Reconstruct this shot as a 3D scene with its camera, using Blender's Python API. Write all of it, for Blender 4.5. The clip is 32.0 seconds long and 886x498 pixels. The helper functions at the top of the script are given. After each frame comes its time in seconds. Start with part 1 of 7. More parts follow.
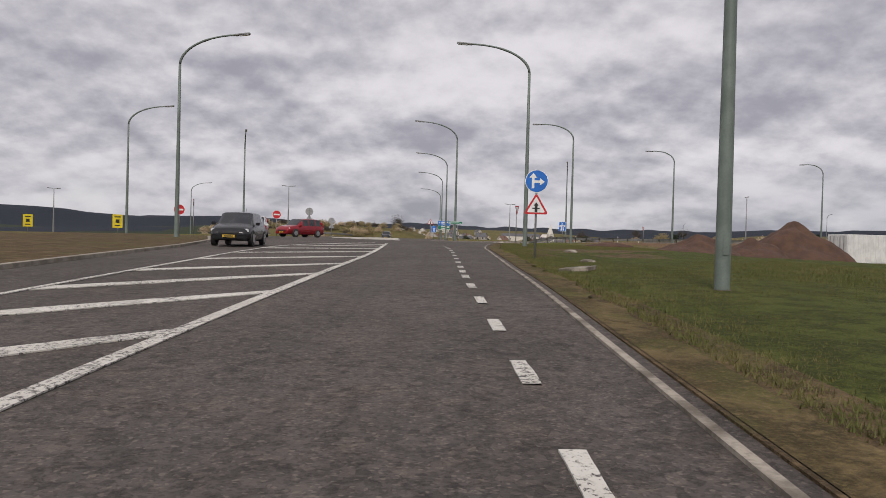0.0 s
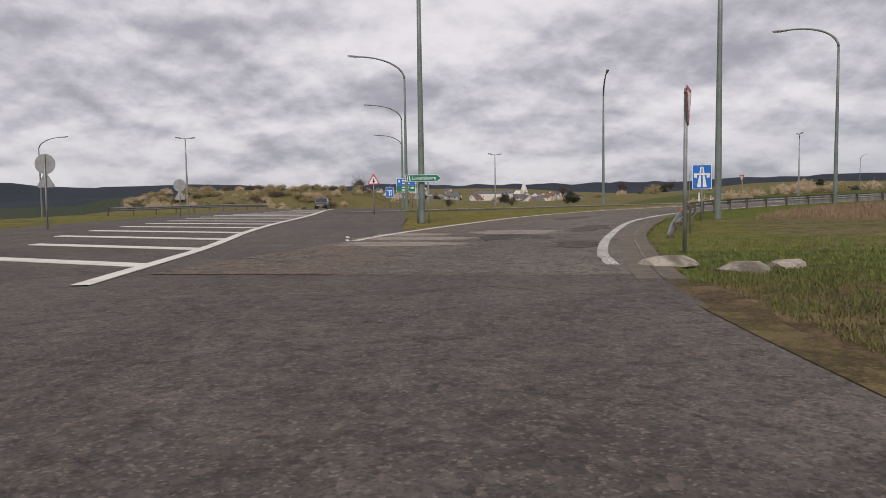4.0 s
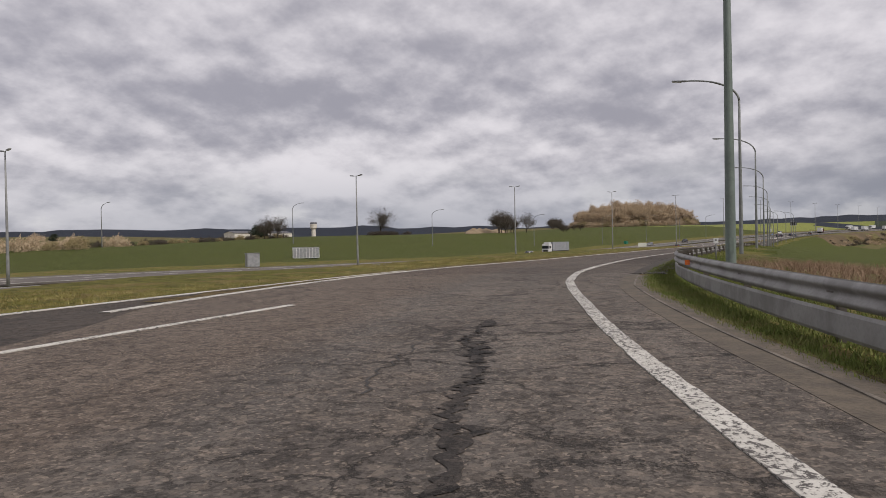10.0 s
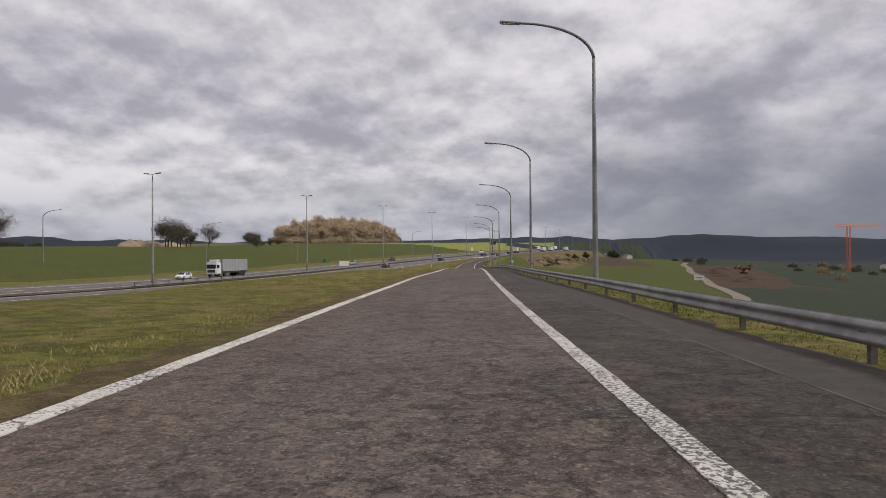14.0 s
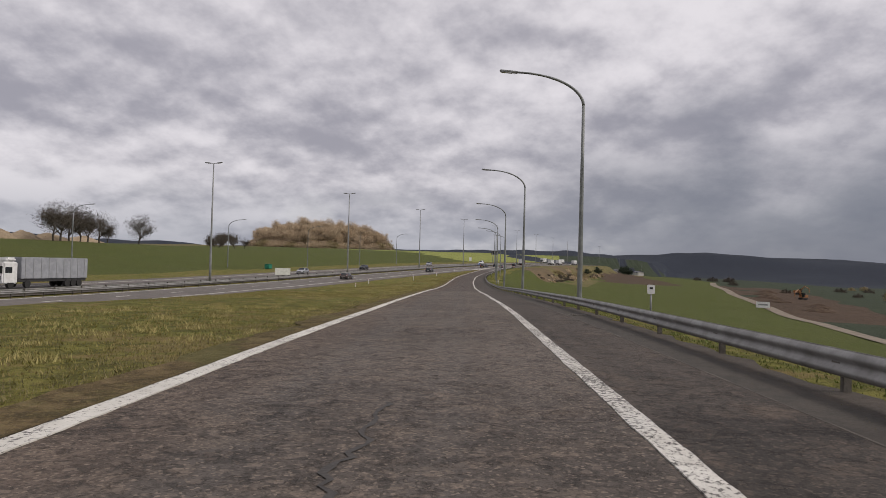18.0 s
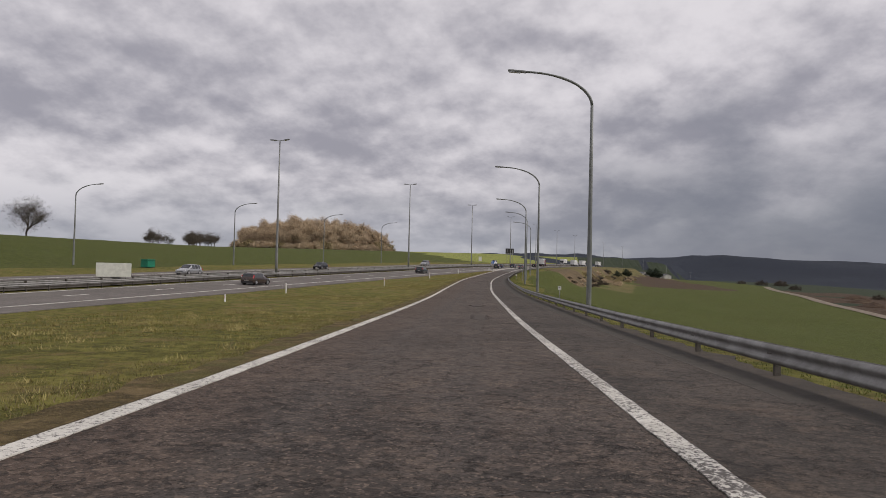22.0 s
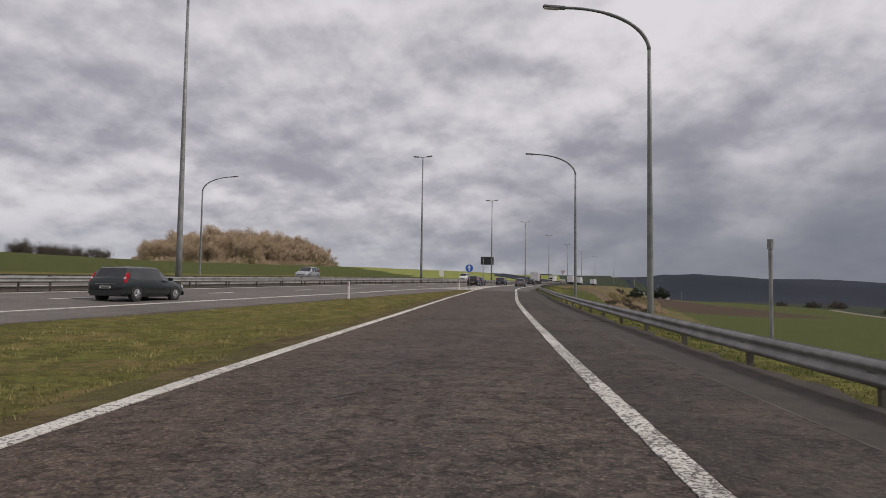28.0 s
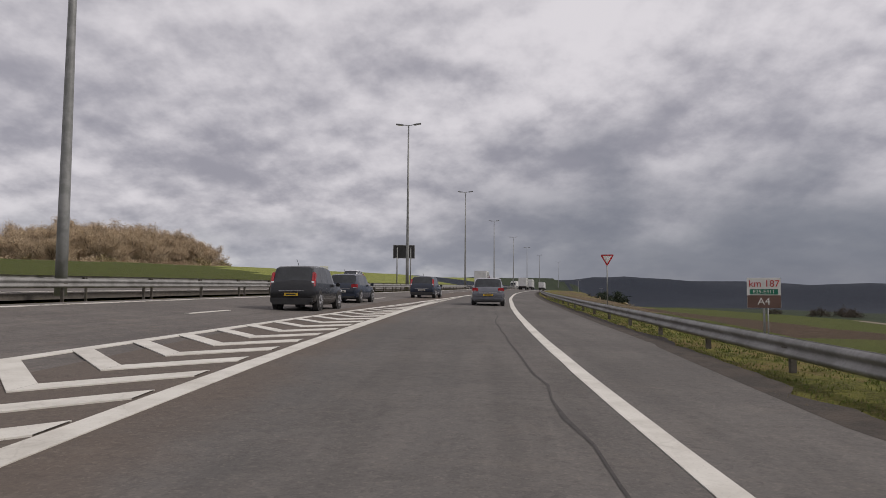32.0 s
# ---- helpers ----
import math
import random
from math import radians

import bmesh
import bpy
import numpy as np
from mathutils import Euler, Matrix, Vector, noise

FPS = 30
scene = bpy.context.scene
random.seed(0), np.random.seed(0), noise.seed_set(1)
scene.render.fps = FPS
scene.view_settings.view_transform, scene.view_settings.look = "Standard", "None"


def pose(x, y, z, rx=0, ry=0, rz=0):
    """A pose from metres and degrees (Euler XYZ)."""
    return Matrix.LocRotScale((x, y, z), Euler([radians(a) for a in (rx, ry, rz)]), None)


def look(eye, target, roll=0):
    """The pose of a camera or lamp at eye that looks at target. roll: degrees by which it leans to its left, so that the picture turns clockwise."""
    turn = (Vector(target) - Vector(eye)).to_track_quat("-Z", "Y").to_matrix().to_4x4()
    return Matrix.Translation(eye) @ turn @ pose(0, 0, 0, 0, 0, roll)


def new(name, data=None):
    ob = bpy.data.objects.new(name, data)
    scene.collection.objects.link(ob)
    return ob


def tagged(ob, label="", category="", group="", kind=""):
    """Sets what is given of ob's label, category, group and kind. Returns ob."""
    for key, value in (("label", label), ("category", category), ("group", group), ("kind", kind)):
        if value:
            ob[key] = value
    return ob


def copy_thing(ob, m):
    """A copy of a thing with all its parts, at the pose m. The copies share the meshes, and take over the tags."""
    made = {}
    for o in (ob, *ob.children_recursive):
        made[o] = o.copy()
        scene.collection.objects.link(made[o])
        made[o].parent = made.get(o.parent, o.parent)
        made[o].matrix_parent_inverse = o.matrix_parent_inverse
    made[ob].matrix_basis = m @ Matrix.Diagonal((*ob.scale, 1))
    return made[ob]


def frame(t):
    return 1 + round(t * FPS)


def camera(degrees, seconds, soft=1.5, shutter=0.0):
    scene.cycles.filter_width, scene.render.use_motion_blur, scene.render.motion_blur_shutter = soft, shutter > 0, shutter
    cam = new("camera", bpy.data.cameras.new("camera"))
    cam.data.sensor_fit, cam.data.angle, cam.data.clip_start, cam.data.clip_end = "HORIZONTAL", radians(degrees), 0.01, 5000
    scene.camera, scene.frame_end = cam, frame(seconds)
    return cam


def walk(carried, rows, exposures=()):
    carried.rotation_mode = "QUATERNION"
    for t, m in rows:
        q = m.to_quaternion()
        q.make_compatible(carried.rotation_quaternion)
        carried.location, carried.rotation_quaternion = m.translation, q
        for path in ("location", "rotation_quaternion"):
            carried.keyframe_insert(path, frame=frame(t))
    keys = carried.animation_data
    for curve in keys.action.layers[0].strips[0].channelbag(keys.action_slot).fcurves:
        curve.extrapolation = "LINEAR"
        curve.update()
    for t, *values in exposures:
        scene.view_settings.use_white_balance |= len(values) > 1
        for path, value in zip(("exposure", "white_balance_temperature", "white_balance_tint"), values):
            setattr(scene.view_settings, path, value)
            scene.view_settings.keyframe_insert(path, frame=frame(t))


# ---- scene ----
cam = camera(63.4, 32.0, soft=0.8, shutter=0.0)
# seconds, place, yaw to the left of +y, pitch, roll
PATH = [
    (0, 0.000, -0.000, 1.283, 0.02, -0.76, 1.49),
    (0.5, 0.153, 6.133, 1.475, -0.37, -1.09, 1.62),
    (1, 0.301, 12.347, 1.668, -0.31, -1.25, 2.02),
    (1.5, 0.463, 18.630, 1.844, -0.31, -1.38, 2.05),
    (2, 0.550, 24.850, 1.946, -0.22, -1.58, 1.79),
    (2.5, 0.613, 31.001, 2.015, -0.79, -1.40, 1.86),
    (3, 0.648, 37.198, 2.099, -1.09, -2.00, 1.30),
    (3.5, 0.703, 43.418, 2.187, -1.29, -3.21, 0.22),
    (4, 0.910, 49.571, 2.270, -2.30, -3.98, -0.83),
    (4.5, 1.374, 55.560, 2.340, -5.05, -3.25, -1.28),
    (5, 2.215, 61.340, 2.394, -9.67, -0.85, -1.05),
    (5.5, 3.462, 66.997, 2.430, -13.66, -0.88, -1.65),
    (6, 5.233, 72.608, 2.425, -17.63, -0.51, -1.01),
    (6.5, 7.469, 78.295, 2.475, -23.36, -0.80, -0.85),
    (7, 10.315, 83.826, 2.521, -28.37, -0.32, -0.22),
    (7.5, 13.645, 89.186, 2.538, -33.46, -0.49, -0.67),
    (8, 17.564, 94.508, 2.565, -37.79, -0.05, -0.71),
    (8.5, 22.203, 99.637, 2.623, -43.56, 0.77, -1.01),
    (9, 27.345, 104.351, 2.694, -49.12, -0.29, -0.40),
    (9.5, 32.824, 108.476, 2.779, -53.62, 0.07, -0.94),
    (10, 38.571, 112.107, 2.864, -58.29, -0.54, -1.13),
    (10.5, 44.648, 115.351, 2.933, -61.91, -0.11, -1.40),
    (11, 51.091, 118.262, 2.978, -66.12, -1.07, -1.38),
    (11.5, 57.873, 120.798, 2.997, -70.57, -0.14, -1.13),
    (12, 64.980, 122.939, 2.999, -72.92, -0.66, -1.45),
    (12.5, 72.380, 124.639, 2.987, -77.31, -0.45, -0.91),
    (13, 80.030, 125.980, 2.973, -80.43, -0.53, -0.90),
    (13.5, 87.825, 127.090, 2.950, -81.95, 0.29, -0.96),
    (14, 95.720, 128.065, 2.917, -81.52, 0.47, -0.39),
    (14.5, 103.818, 129.104, 2.882, -81.95, 1.02, 0.29),
    (15, 112.192, 130.146, 2.856, -82.45, 1.21, 0.84),
    (15.5, 120.876, 131.158, 2.832, -82.98, 1.08, 1.24),
    (16, 129.871, 132.120, 2.801, -83.32, 0.84, 1.49),
    (16.5, 139.144, 133.043, 2.757, -83.24, 0.68, 1.58),
    (17, 148.623, 133.967, 2.701, -82.69, 0.63, 1.49),
    (17.5, 158.190, 134.993, 2.636, -81.92, 1.19, 1.49),
    (18, 167.704, 136.076, 2.572, -81.68, 1.32, 1.49),
    (18.5, 177.041, 137.160, 2.496, -81.77, 1.14, 1.54),
    (19, 186.209, 138.245, 2.400, -81.72, 0.87, 1.65),
    (19.5, 195.327, 139.319, 2.255, -80.66, 2.48, 0.86),
    (20, 204.589, 140.407, 2.078, -80.07, 1.96, 1.34),
    (20.5, 214.240, 141.536, 1.884, -80.87, 1.49, 1.55),
    (21, 224.193, 142.734, 1.679, -80.93, 1.50, 1.38),
    (21.5, 234.192, 143.907, 1.462, -80.88, 1.62, 1.31),
    (22, 244.089, 145.018, 1.234, -81.03, 1.64, 1.31),
    (22.5, 253.955, 146.071, 1.007, -81.51, 1.37, 1.48),
    (23, 263.894, 147.140, 0.810, -80.87, 1.40, 0.27),
    (23.5, 273.993, 148.191, 0.661, -81.63, 1.90, 0.56),
    (24, 284.280, 149.215, 0.537, -82.49, 2.08, 0.94),
    (24.5, 294.739, 150.268, 0.430, -80.61, 2.20, 0.58),
    (25, 305.263, 151.291, 0.361, -81.14, 2.66, -0.10),
    (25.5, 315.797, 152.267, 0.346, -80.62, 2.85, -0.04),
    (26, 326.471, 153.358, 0.384, -80.53, 3.14, 0.12),
    (26.5, 337.338, 154.533, 0.457, -80.87, 3.49, 0.35),
    (27, 348.392, 155.689, 0.557, -81.57, 3.76, 0.58),
    (27.5, 359.581, 156.690, 0.679, -82.58, 3.75, 0.72),
    (28, 370.824, 157.469, 0.817, -83.89, 3.47, 0.76),
    (28.5, 382.012, 158.076, 0.978, -85.50, 3.33, 1.54),
    (29, 393.124, 158.526, 1.157, -85.28, 4.12, 0.86),
    (29.5, 404.138, 158.877, 1.350, -84.15, 5.21, -0.71),
    (30, 415.175, 159.152, 1.560, -85.78, 5.23, 0.00),
    (30.5, 426.530, 159.299, 1.784, -86.25, 4.41, -0.09),
    (31, 438.396, 159.440, 2.026, -88.07, 3.88, 0.44),
    (31.5, 450.845, 159.586, 2.271, -88.44, 4.22, -0.43),
    (32, 463.834, 159.601, 2.507, -89.71, 3.83, 0.34),
]


def gaze(x, y, z, yaw, pitch, roll):
    a, b = radians(yaw), radians(pitch)
    eye = Vector((x, y, z))
    ahead = Vector((-math.sin(a) * math.cos(b), math.cos(a) * math.cos(b), math.sin(b)))
    return look(eye, eye + ahead, roll)


walk(cam, [(t, gaze(x, y, z, yaw, pitch, roll)) for t, x, y, z, yaw, pitch, roll in PATH],
     exposures=[(t, e, 6600, 12.5) for t, e in ((0, 0.0), (2.5, 0.02), (5, 0.1), (7, 0.08), (10, 0.03), (13, 0.08), (17, 0.06), (21, -0.04), (25, -0.06), (32, -0.1))])

# ---- sky and sun ----
SUN_YAW, SUN_UP = 188.0, 42.0
world = bpy.data.worlds.new("sky")
scene.world = world
world.use_nodes = True


class Graph:
    """Short hand for a node tree."""

    def __init__(self, tree):
        self.tree = tree

    def add(self, kind, inputs=None, **settings):
        n = self.tree.nodes.new(kind)
        for key, value in settings.items():
            setattr(n, key, value)
        for key, value in (inputs or {}).items():
            if isinstance(value, bpy.types.NodeSocket):
                self.tree.links.new(value, n.inputs[key])
            else:
                n.inputs[key].default_value = value
        return n

    def math(self, op, a, b=0.0, c=0.0):
        return self.add("ShaderNodeMath", {0: a, 1: b, 2: c}, operation=op).outputs[0]

    def mix(self, f, a, b):
        n = self.add("ShaderNodeMix", {0: f}, data_type="RGBA")
        for key, value in ((6, a), (7, b)):
            if isinstance(value, bpy.types.NodeSocket):
                self.tree.links.new(value, n.inputs[key])
            else:
                n.inputs[key].default_value = (*value, 1.0)[:4]
        return n.outputs[2]

    def noise(self, vector, scale, detail=4.0, rough=0.55, distort=0.0):
        return self.add("ShaderNodeTexNoise", {"Vector": vector, "Scale": scale, "Detail": detail,
                                               "Roughness": rough, "Distortion": distort}).outputs["Fac"]

    def step(self, value, low, high):
        return self.add("ShaderNodeMapRange", {"Value": value, "From Min": low, "From Max": high},
                        interpolation_type="SMOOTHSTEP").outputs[0]


def build_sky():
    t = world.node_tree
    t.nodes.clear()
    g = Graph(t)
    co = g.add("ShaderNodeTexCoord").outputs["Generated"]
    sep = g.add("ShaderNodeSeparateXYZ", {0: co})
    up = g.math("MAXIMUM", sep.outputs[2], 0.0)
    # a cloud deck overhead: direction divided by its height
    low = g.math("ADD", up, 0.40)
    px, py = g.math("DIVIDE", sep.outputs[0], low), g.math("DIVIDE", sep.outputs[1], low)

    def deck(k, z):
        return g.add("ShaderNodeCombineXYZ", {0: g.math("MULTIPLY", px, k), 1: g.math("MULTIPLY", py, k), 2: z}).outputs[0]

    def lumps(k):
        big = g.noise(deck(k, 0.0), 1.25, 2.0, 0.45)
        mid = g.noise(deck(k, 2.0), 3.3, 8.0, 0.56)
        fine = g.noise(deck(k, 7.0), 12.0, 4.0, 0.5)
        both = g.math("ADD", g.math("MULTIPLY", big, 0.42), g.math("MULTIPLY", mid, 0.50))
        return g.math("ADD", both, g.math("MULTIPLY", fine, 0.08))

    # tops catch the light, undersides stay grey
    here, above = lumps(1.0), lumps(0.965)
    crown = g.math("MULTIPLY", g.math("SUBTRACT", above, here), 2.1)
    light = g.step(g.math("ADD", here, crown), 0.31, 0.67)
    cloud = g.mix(light, (0.295, 0.292, 0.335), (0.675, 0.66, 0.69))
    # bluish distance, brighter gaps and a dark rain bank low in the south-east
    east = g.math("ADD", 0.3, g.math("MULTIPLY", g.step(sep.outputs[0], 0.1, 0.8), 0.4))
    blue = g.math("MULTIPLY", g.math("SUBTRACT", 1.0, g.step(up, 0.0, 0.13)), east)
    cloud = g.mix(blue, cloud, (0.235, 0.265, 0.325))
    gap = g.step(g.noise(deck(1.0, 5.0), 2.4, 7.0, 0.55), 0.52, 0.64)
    gap = g.math("MULTIPLY", gap, g.math("SUBTRACT", 1.0, g.step(up, 0.03, 0.13)))
    cloud = g.mix(g.math("MULTIPLY", gap, 0.6), cloud, (0.62, 0.625, 0.64))
    toward = g.math("ADD", g.math("MULTIPLY", sep.outputs[0], 0.82), g.math("MULTIPLY", sep.outputs[1], -0.57))
    bank = g.math("MULTIPLY", g.step(toward, 0.70, 0.98), g.math("SUBTRACT", 1.0, g.step(g.math("ADD", up, g.math("MULTIPLY", g.math("SUBTRACT", here, 0.5), 0.45)), 0.07, 0.25)))
    cloud = g.mix(g.math("MULTIPLY", bank, 0.84), cloud, (0.135, 0.15, 0.19))
    veil = g.step(up, 0.16, 0.52)
    cloud = g.mix(g.math("MULTIPLY", veil, 0.18), cloud, (0.72, 0.705, 0.715))
    sky = g.add("ShaderNodeTexSky", sky_type="NISHITA", sun_disc=False, sun_elevation=radians(SUN_UP),
                sun_rotation=radians(SUN_YAW))
    b1 = g.add("ShaderNodeBackground", {"Color": cloud, "Strength": 1.16})
    b2 = g.add("ShaderNodeBackground", {"Color": sky.outputs[0], "Strength": 0.06})
    both = g.add("ShaderNodeMixShader", {0: 0.08, 1: b1.outputs[0], 2: b2.outputs[0]})
    out = g.add("ShaderNodeOutputWorld")
    t.links.new(both.outputs[0], out.inputs[0])


build_sky()
sun_data = bpy.data.lights.new("sun", "SUN")
sun_data.energy, sun_data.angle, sun_data.color = 2.1, radians(11), (1.0, 0.95, 0.88)
sun = new("sun", sun_data)
sun.matrix_world = look((0, 0, 200), (200 * math.sin(radians(SUN_YAW)) * -1, 200 * math.cos(radians(SUN_YAW)) * -1, 200 - 200 * math.tan(radians(SUN_UP))))


# ---- materials ----
def material(name, tint, other=None, size=1.0, rough=0.85, metal=0.0, bump=0.0, grain=0.25, speck=40.0, coat=0.0, emit=0.0, split=(0.38, 0.64), by_object=0.0):
    """A surface of two tints mixed in patches `size` metres across, with finer grain over it."""
    m = bpy.data.materials.new(name)
    m.use_nodes = True
    g = Graph(m.node_tree)
    shader = m.node_tree.nodes["Principled BSDF"]
    co = g.add("ShaderNodeNewGeometry").outputs["Position"]
    if by_object:
        co = g.add("ShaderNodeTexCoord").outputs["Object"]
    other = other or tuple(c * 0.75 for c in tint)
    patch = g.step(g.noise(co, 1.0 / size, 5.0, 0.6), *split)
    colour = g.mix(patch, tint, other)
    fine = g.noise(co, speck, 3.0, 0.6)
    colour = g.mix(g.math("MULTIPLY", g.step(fine, 0.42, 0.72), grain), colour, tuple(c * 0.45 for c in tint))
    if by_object:
        tone = g.add("ShaderNodeObjectInfo").outputs["Random"]
        colour = g.mix(g.math("MULTIPLY", tone, by_object), colour, other)
    m.node_tree.links.new(colour, shader.inputs["Base Color"])
    shader.inputs["Roughness"].default_value = rough
    shader.inputs["Metallic"].default_value = metal
    shader.inputs["Coat Weight"].default_value = coat
    if emit:
        m.node_tree.links.new(colour, shader.inputs["Emission Color"])
        shader.inputs["Emission Strength"].default_value = emit
    if bump:
        b = g.add("ShaderNodeBump", {"Height": fine, "Strength": bump, "Distance": 0.02})
        m.node_tree.links.new(b.outputs[0], shader.inputs["Normal"])
    return m


def asphalt(name, tint, dark, crack=0.7, stain=0.5, edge=0.0, tracks=0.0, coarse=1.0):
    """Worn tarmac: chippings, brown stains, wheel tracks and cracks that wander; edge browns the verge side."""
    m = bpy.data.materials.new(name)
    m.use_nodes = True
    g = Graph(m.node_tree)
    shader = m.node_tree.nodes["Principled BSDF"]
    co = g.add("ShaderNodeNewGeometry").outputs["Position"]
    lane = g.add("ShaderNodeSeparateXYZ", {0: g.add("ShaderNodeTexCoord").outputs["UV"]})
    run, side = lane.outputs[0], lane.outputs[1]
    patch = g.step(g.noise(co, 0.20, 9.0, 0.74), 0.42, 0.58)
    colour = g.mix(patch, tint, dark)
    # long streaks drawn out by traffic
    drawn = g.add("ShaderNodeCombineXYZ", {0: g.math("MULTIPLY", run, 0.11), 1: g.math("MULTIPLY", side, 1.5), 2: 0.0}).outputs[0]
    streak = g.step(g.noise(drawn, 1.0, 6.0, 0.62), 0.40, 0.66)
    colour = g.mix(g.math("MULTIPLY", streak, 0.42), colour, tuple(c * 0.62 for c in dark))
    brown = (tint[0] * 0.86, tint[1] * 0.73, tint[2] * 0.63)
    wander = g.math("MULTIPLY", g.math("SUBTRACT", g.noise(co, 0.35, 6.0, 0.65), 0.5), 2.6)
    if edge:
        outer = g.step(g.math("ADD", side, wander), -1.7, -2.9)
        colour = g.mix(g.math("MULTIPLY", outer, edge), colour, brown)
    if tracks:
        for at in (-1.65, -0.15):
            off = g.math("ABSOLUTE", g.math("SUBTRACT", g.math("ADD", side, g.math("MULTIPLY", wander, 0.12)), at))
            near = g.math("MULTIPLY", g.math("SUBTRACT", 1.0, g.step(off, 0.12, 0.42)), tracks)
            colour = g.mix(near, colour, (tint[0] * 0.74, tint[1] * 0.78, tint[2] * 0.82))
    dust = g.step(g.noise(co, 1.3, 8.0, 0.74, 0.3), 0.48, 0.68)
    colour = g.mix(g.math("MULTIPLY", dust, stain), colour, (tint[0] * 1.5, tint[1] * 1.36, tint[2] * 1.2))
    # single chippings, pale and dark
    chips = g.add("ShaderNodeTexVoronoi", {"Vector": co, "Scale": 46.0})
    stone = g.add("ShaderNodeSeparateXYZ", {0: chips.outputs["Color"]}).outputs[0]
    colour = g.mix(g.math("MULTIPLY", g.step(stone, 0.5, 0.1), 0.5 * coarse), colour, tuple(c * 0.40 for c in dark))
    colour = g.mix(g.math("MULTIPLY", g.step(stone, 0.86, 0.97), 0.5 * coarse), colour, (tint[0] * 1.9, tint[1] * 1.8, tint[2] * 1.65))
    pits = g.step(g.noise(co, 3.6, 8.0, 0.78), 0.53, 0.63)
    colour = g.mix(g.math("MULTIPLY", pits, 0.6 * min(1.0, crack + 0.25)), colour, tuple(c * 0.42 for c in dark))
    lumps = g.add("ShaderNodeTexVoronoi", {"Vector": co, "Scale": 15.0, "Randomness": 1.0})
    lump = g.add("ShaderNodeSeparateXYZ", {0: lumps.outputs["Color"]}).outputs[1]
    colour = g.mix(g.math("MULTIPLY", g.step(lump, 0.80, 0.96), 0.30 * coarse), colour, (tint[0] * 1.6, tint[1] * 1.5, tint[2] * 1.4))
    colour = g.mix(g.math("MULTIPLY", g.step(lump, 0.22, 0.04), 0.42 * coarse), colour, tuple(c * 0.35 for c in dark))
    grit = g.noise(co, 11.0, 7.0, 0.78)
    colour = g.mix(g.math("MULTIPLY", g.step(grit, 0.50, 0.68), 0.55 * coarse), colour, tuple(c * 0.38 for c in dark))
    # cracks, in wide and in narrow meshes
    wave = g.add("ShaderNodeTexNoise", {"Vector": co, "Scale": 1.5, "Detail": 7.0, "Roughness": 0.72}).outputs["Color"]
    bent = g.add("ShaderNodeMix", {0: 0.5, 4: co, 5: wave}, data_type="VECTOR").outputs[1]
    line = 0.0
    for size, reach, where_size, seat in ((0.75, 0.017, 0.11, 0.50), (2.4, 0.032, 0.19, 0.53)):
        gap = g.add("ShaderNodeTexVoronoi", {"Vector": bent, "Scale": size}, feature="DISTANCE_TO_EDGE").outputs["Distance"]
        where = g.step(g.noise(co, where_size, 4.0), seat, seat + 0.1)
        thin = g.math("MULTIPLY", g.math("SUBTRACT", 1.0, g.step(gap, reach * 0.3, reach)), where)
        line = g.math("MAXIMUM", thin, line)
    line = g.math("MULTIPLY", line, crack)
    colour = g.mix(line, colour, (0.016, 0.014, 0.013))
    m.node_tree.links.new(colour, shader.inputs["Base Color"])
    shader.inputs["Roughness"].default_value = 0.88
    shader.inputs["Specular IOR Level"].default_value = 0.3
    height = g.math("SUBTRACT", g.math("SUBTRACT", g.math("ADD", g.math("MULTIPLY", stone, 0.5), grit), g.math("MULTIPLY", line, 2.0)), pits)
    b = g.add("ShaderNodeBump", {"Height": height, "Strength": 0.6 * coarse, "Distance": 0.014})
    m.node_tree.links.new(b.outputs[0], shader.inputs["Normal"])
    return m


